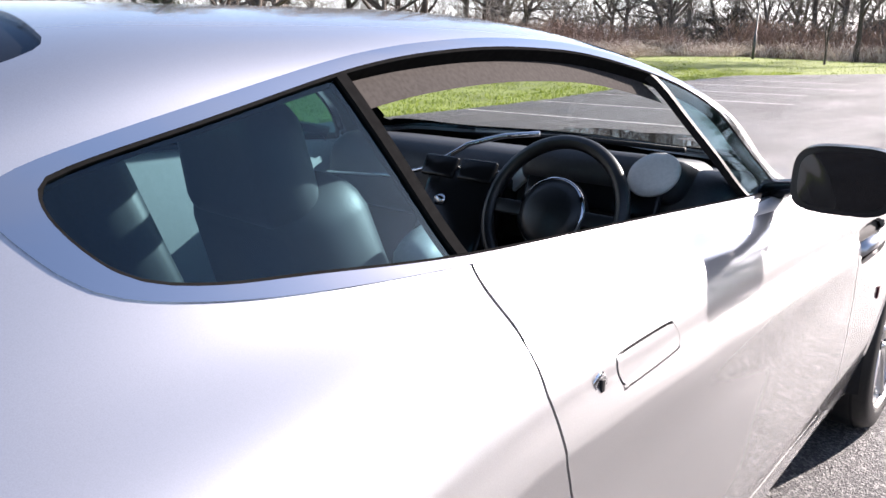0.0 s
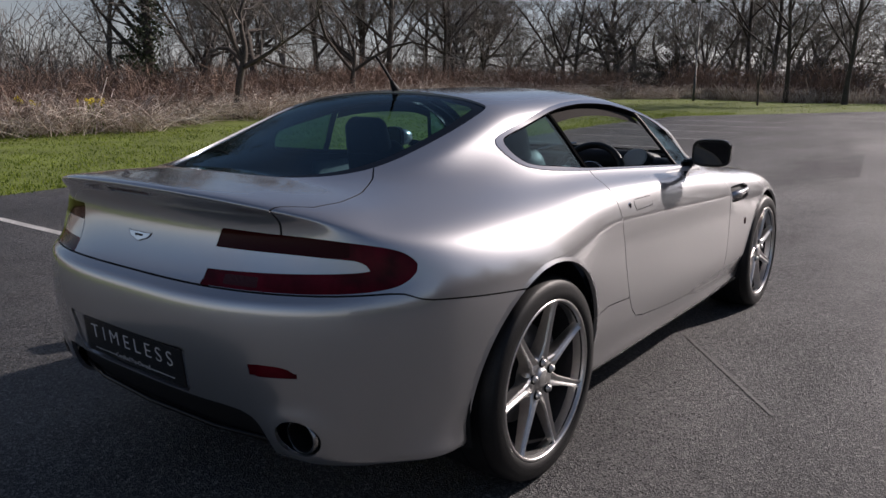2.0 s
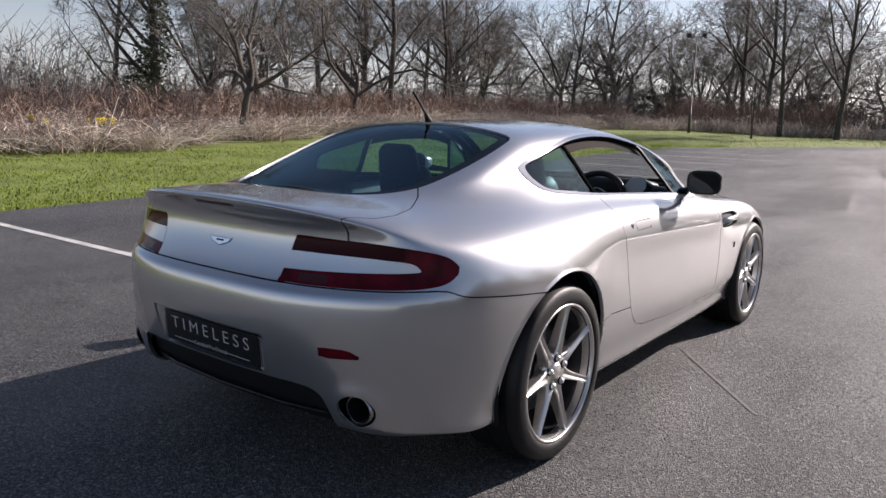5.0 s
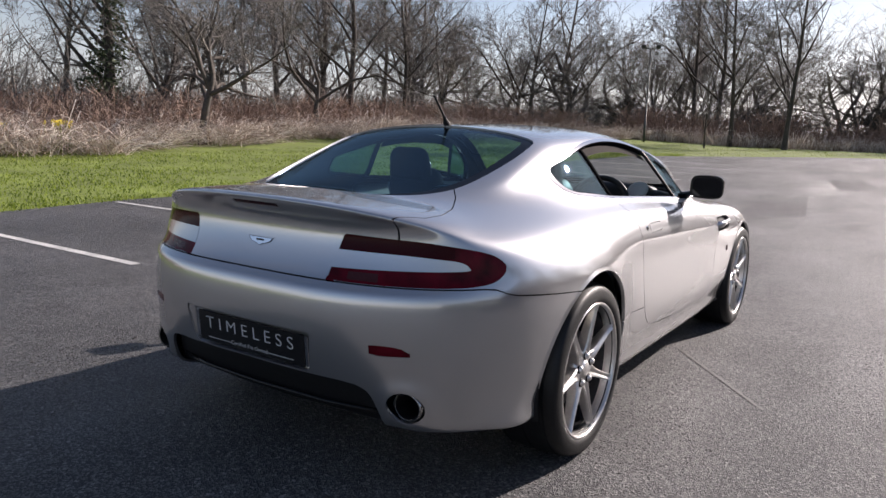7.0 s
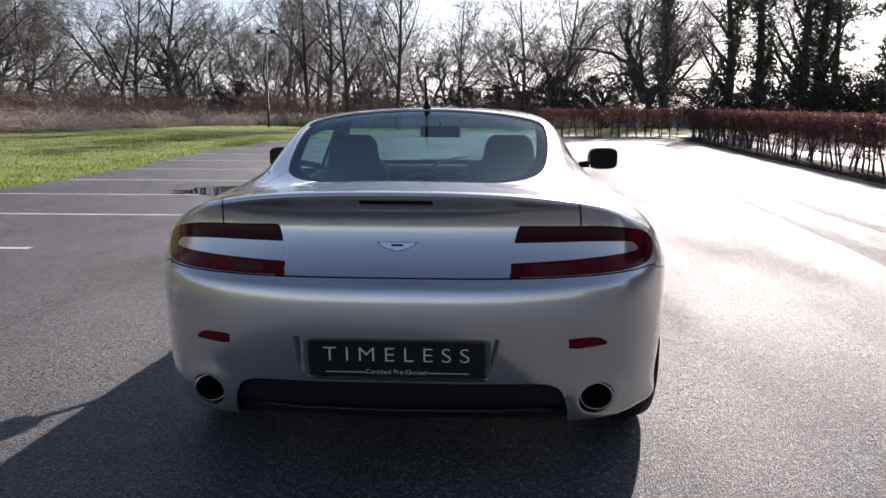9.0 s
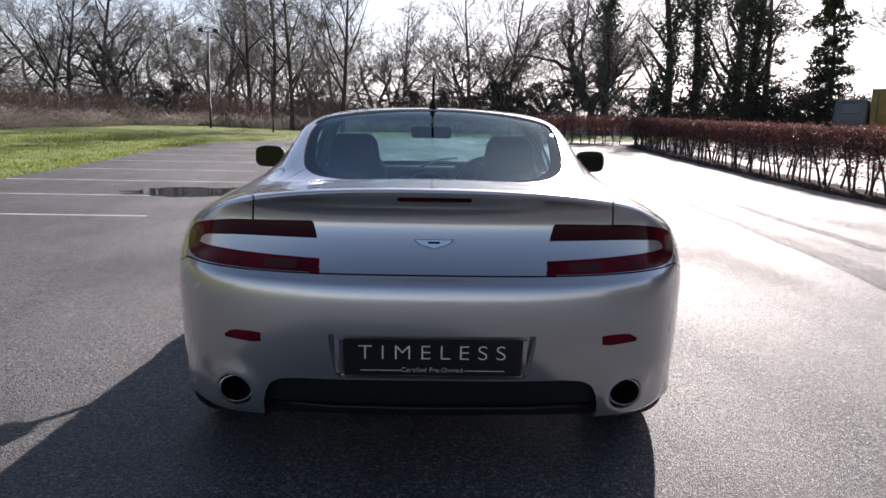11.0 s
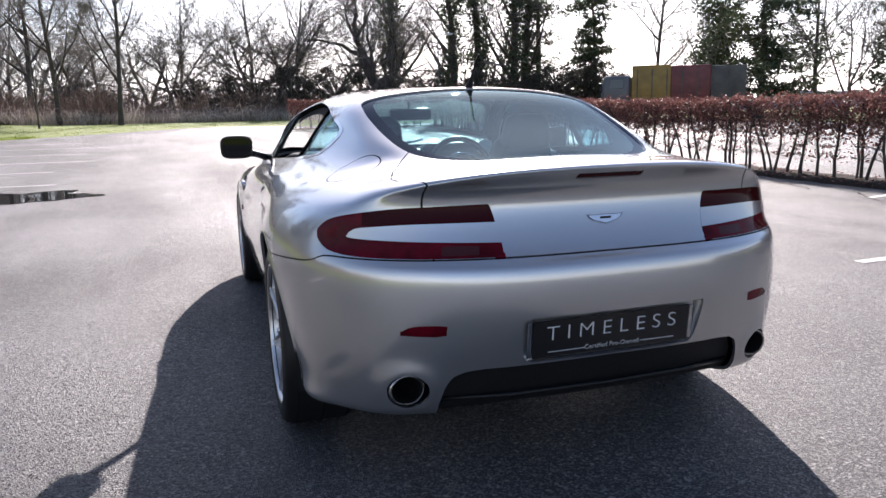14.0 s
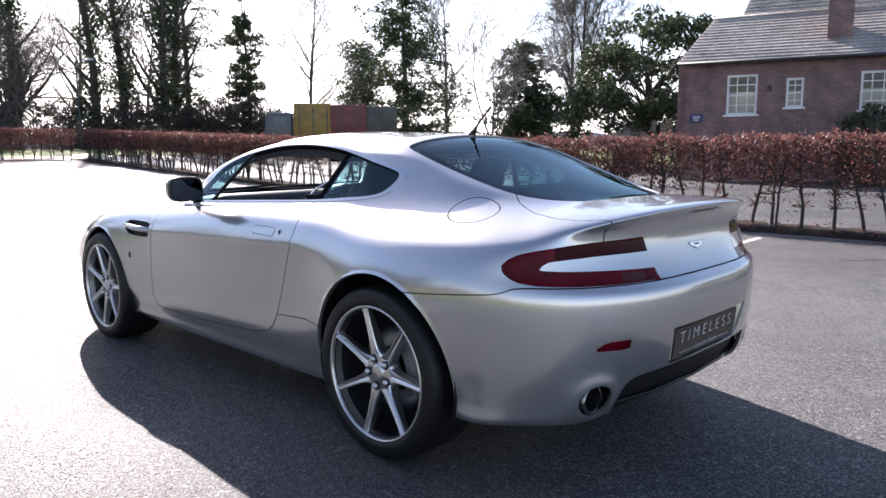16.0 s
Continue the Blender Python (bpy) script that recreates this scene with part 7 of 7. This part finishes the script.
lorry.matrix_world = pose(21.6, 36.1, land_z(22, 36) - 0.02, 0, 0, -37) @ Matrix.Diagonal((1.0, 1.0, 0.83, 1.0))


# lamp posts
def lamp_post(x, y, height, label, twin=True, turn=0.0):
    ob = new("lamp_post")
    part("pole", tube([(0, 0, -0.1), (0, 0, 1.3), (0, 0, 1.32), (0, 0, height)], (0.075, 0.075, 0.05, 0.04), 12), POST, ob)
    if twin:
        part("cross_arm", tube([(-0.42, 0, height - 0.05), (0.42, 0, height - 0.05)], 0.025, 8), POST, ob)
        for s in (-1, 1):
            part("lamp_head", rounded_box(0.26, 0.18, 0.24, 0.03, pose(s * 0.42, -0.05, height + 0.06, 25, 0, s * 14), 2), LAMP_HEAD, ob, "dark floodlight head")
    else:
        part("bracket", tube([(0, 0, height - 0.05), (0.25, 0, height + 0.12), (0.65, 0, height + 0.16)], 0.025, 8), POST, ob)
        part("lamp_head", rounded_box(0.62, 0.20, 0.12, 0.04, pose(0.85, 0, height + 0.16, 0, -6, 0), 3), HEAD_PALE, ob, "pale lamp head")
    ob.matrix_world = pose(x, y, land_z(x, y), 0, 0, turn)
    tagged(ob, label, "lamp post")


lamp_post(-13.2, 42.5, 5.7, "thin grey post with twin floodlights on the grass", True, 20)
lamp_post(14.4, 45.0, 5.3, "grey street lamp with one bracket arm behind the hedge", False, 15)

# far rise of land at the horizon, its haze painted in
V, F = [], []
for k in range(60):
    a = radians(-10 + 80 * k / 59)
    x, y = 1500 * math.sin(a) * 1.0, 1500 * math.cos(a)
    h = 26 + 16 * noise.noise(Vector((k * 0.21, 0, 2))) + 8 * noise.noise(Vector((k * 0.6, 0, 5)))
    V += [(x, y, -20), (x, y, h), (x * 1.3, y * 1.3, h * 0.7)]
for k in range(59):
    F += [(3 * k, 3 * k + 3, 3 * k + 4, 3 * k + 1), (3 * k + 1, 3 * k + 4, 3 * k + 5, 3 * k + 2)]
tagged(mesh_object("backdrop", V, F, HAZY_HILL), "far hills on the horizon, haze painted in as pale blue", "hills", kind="structure")
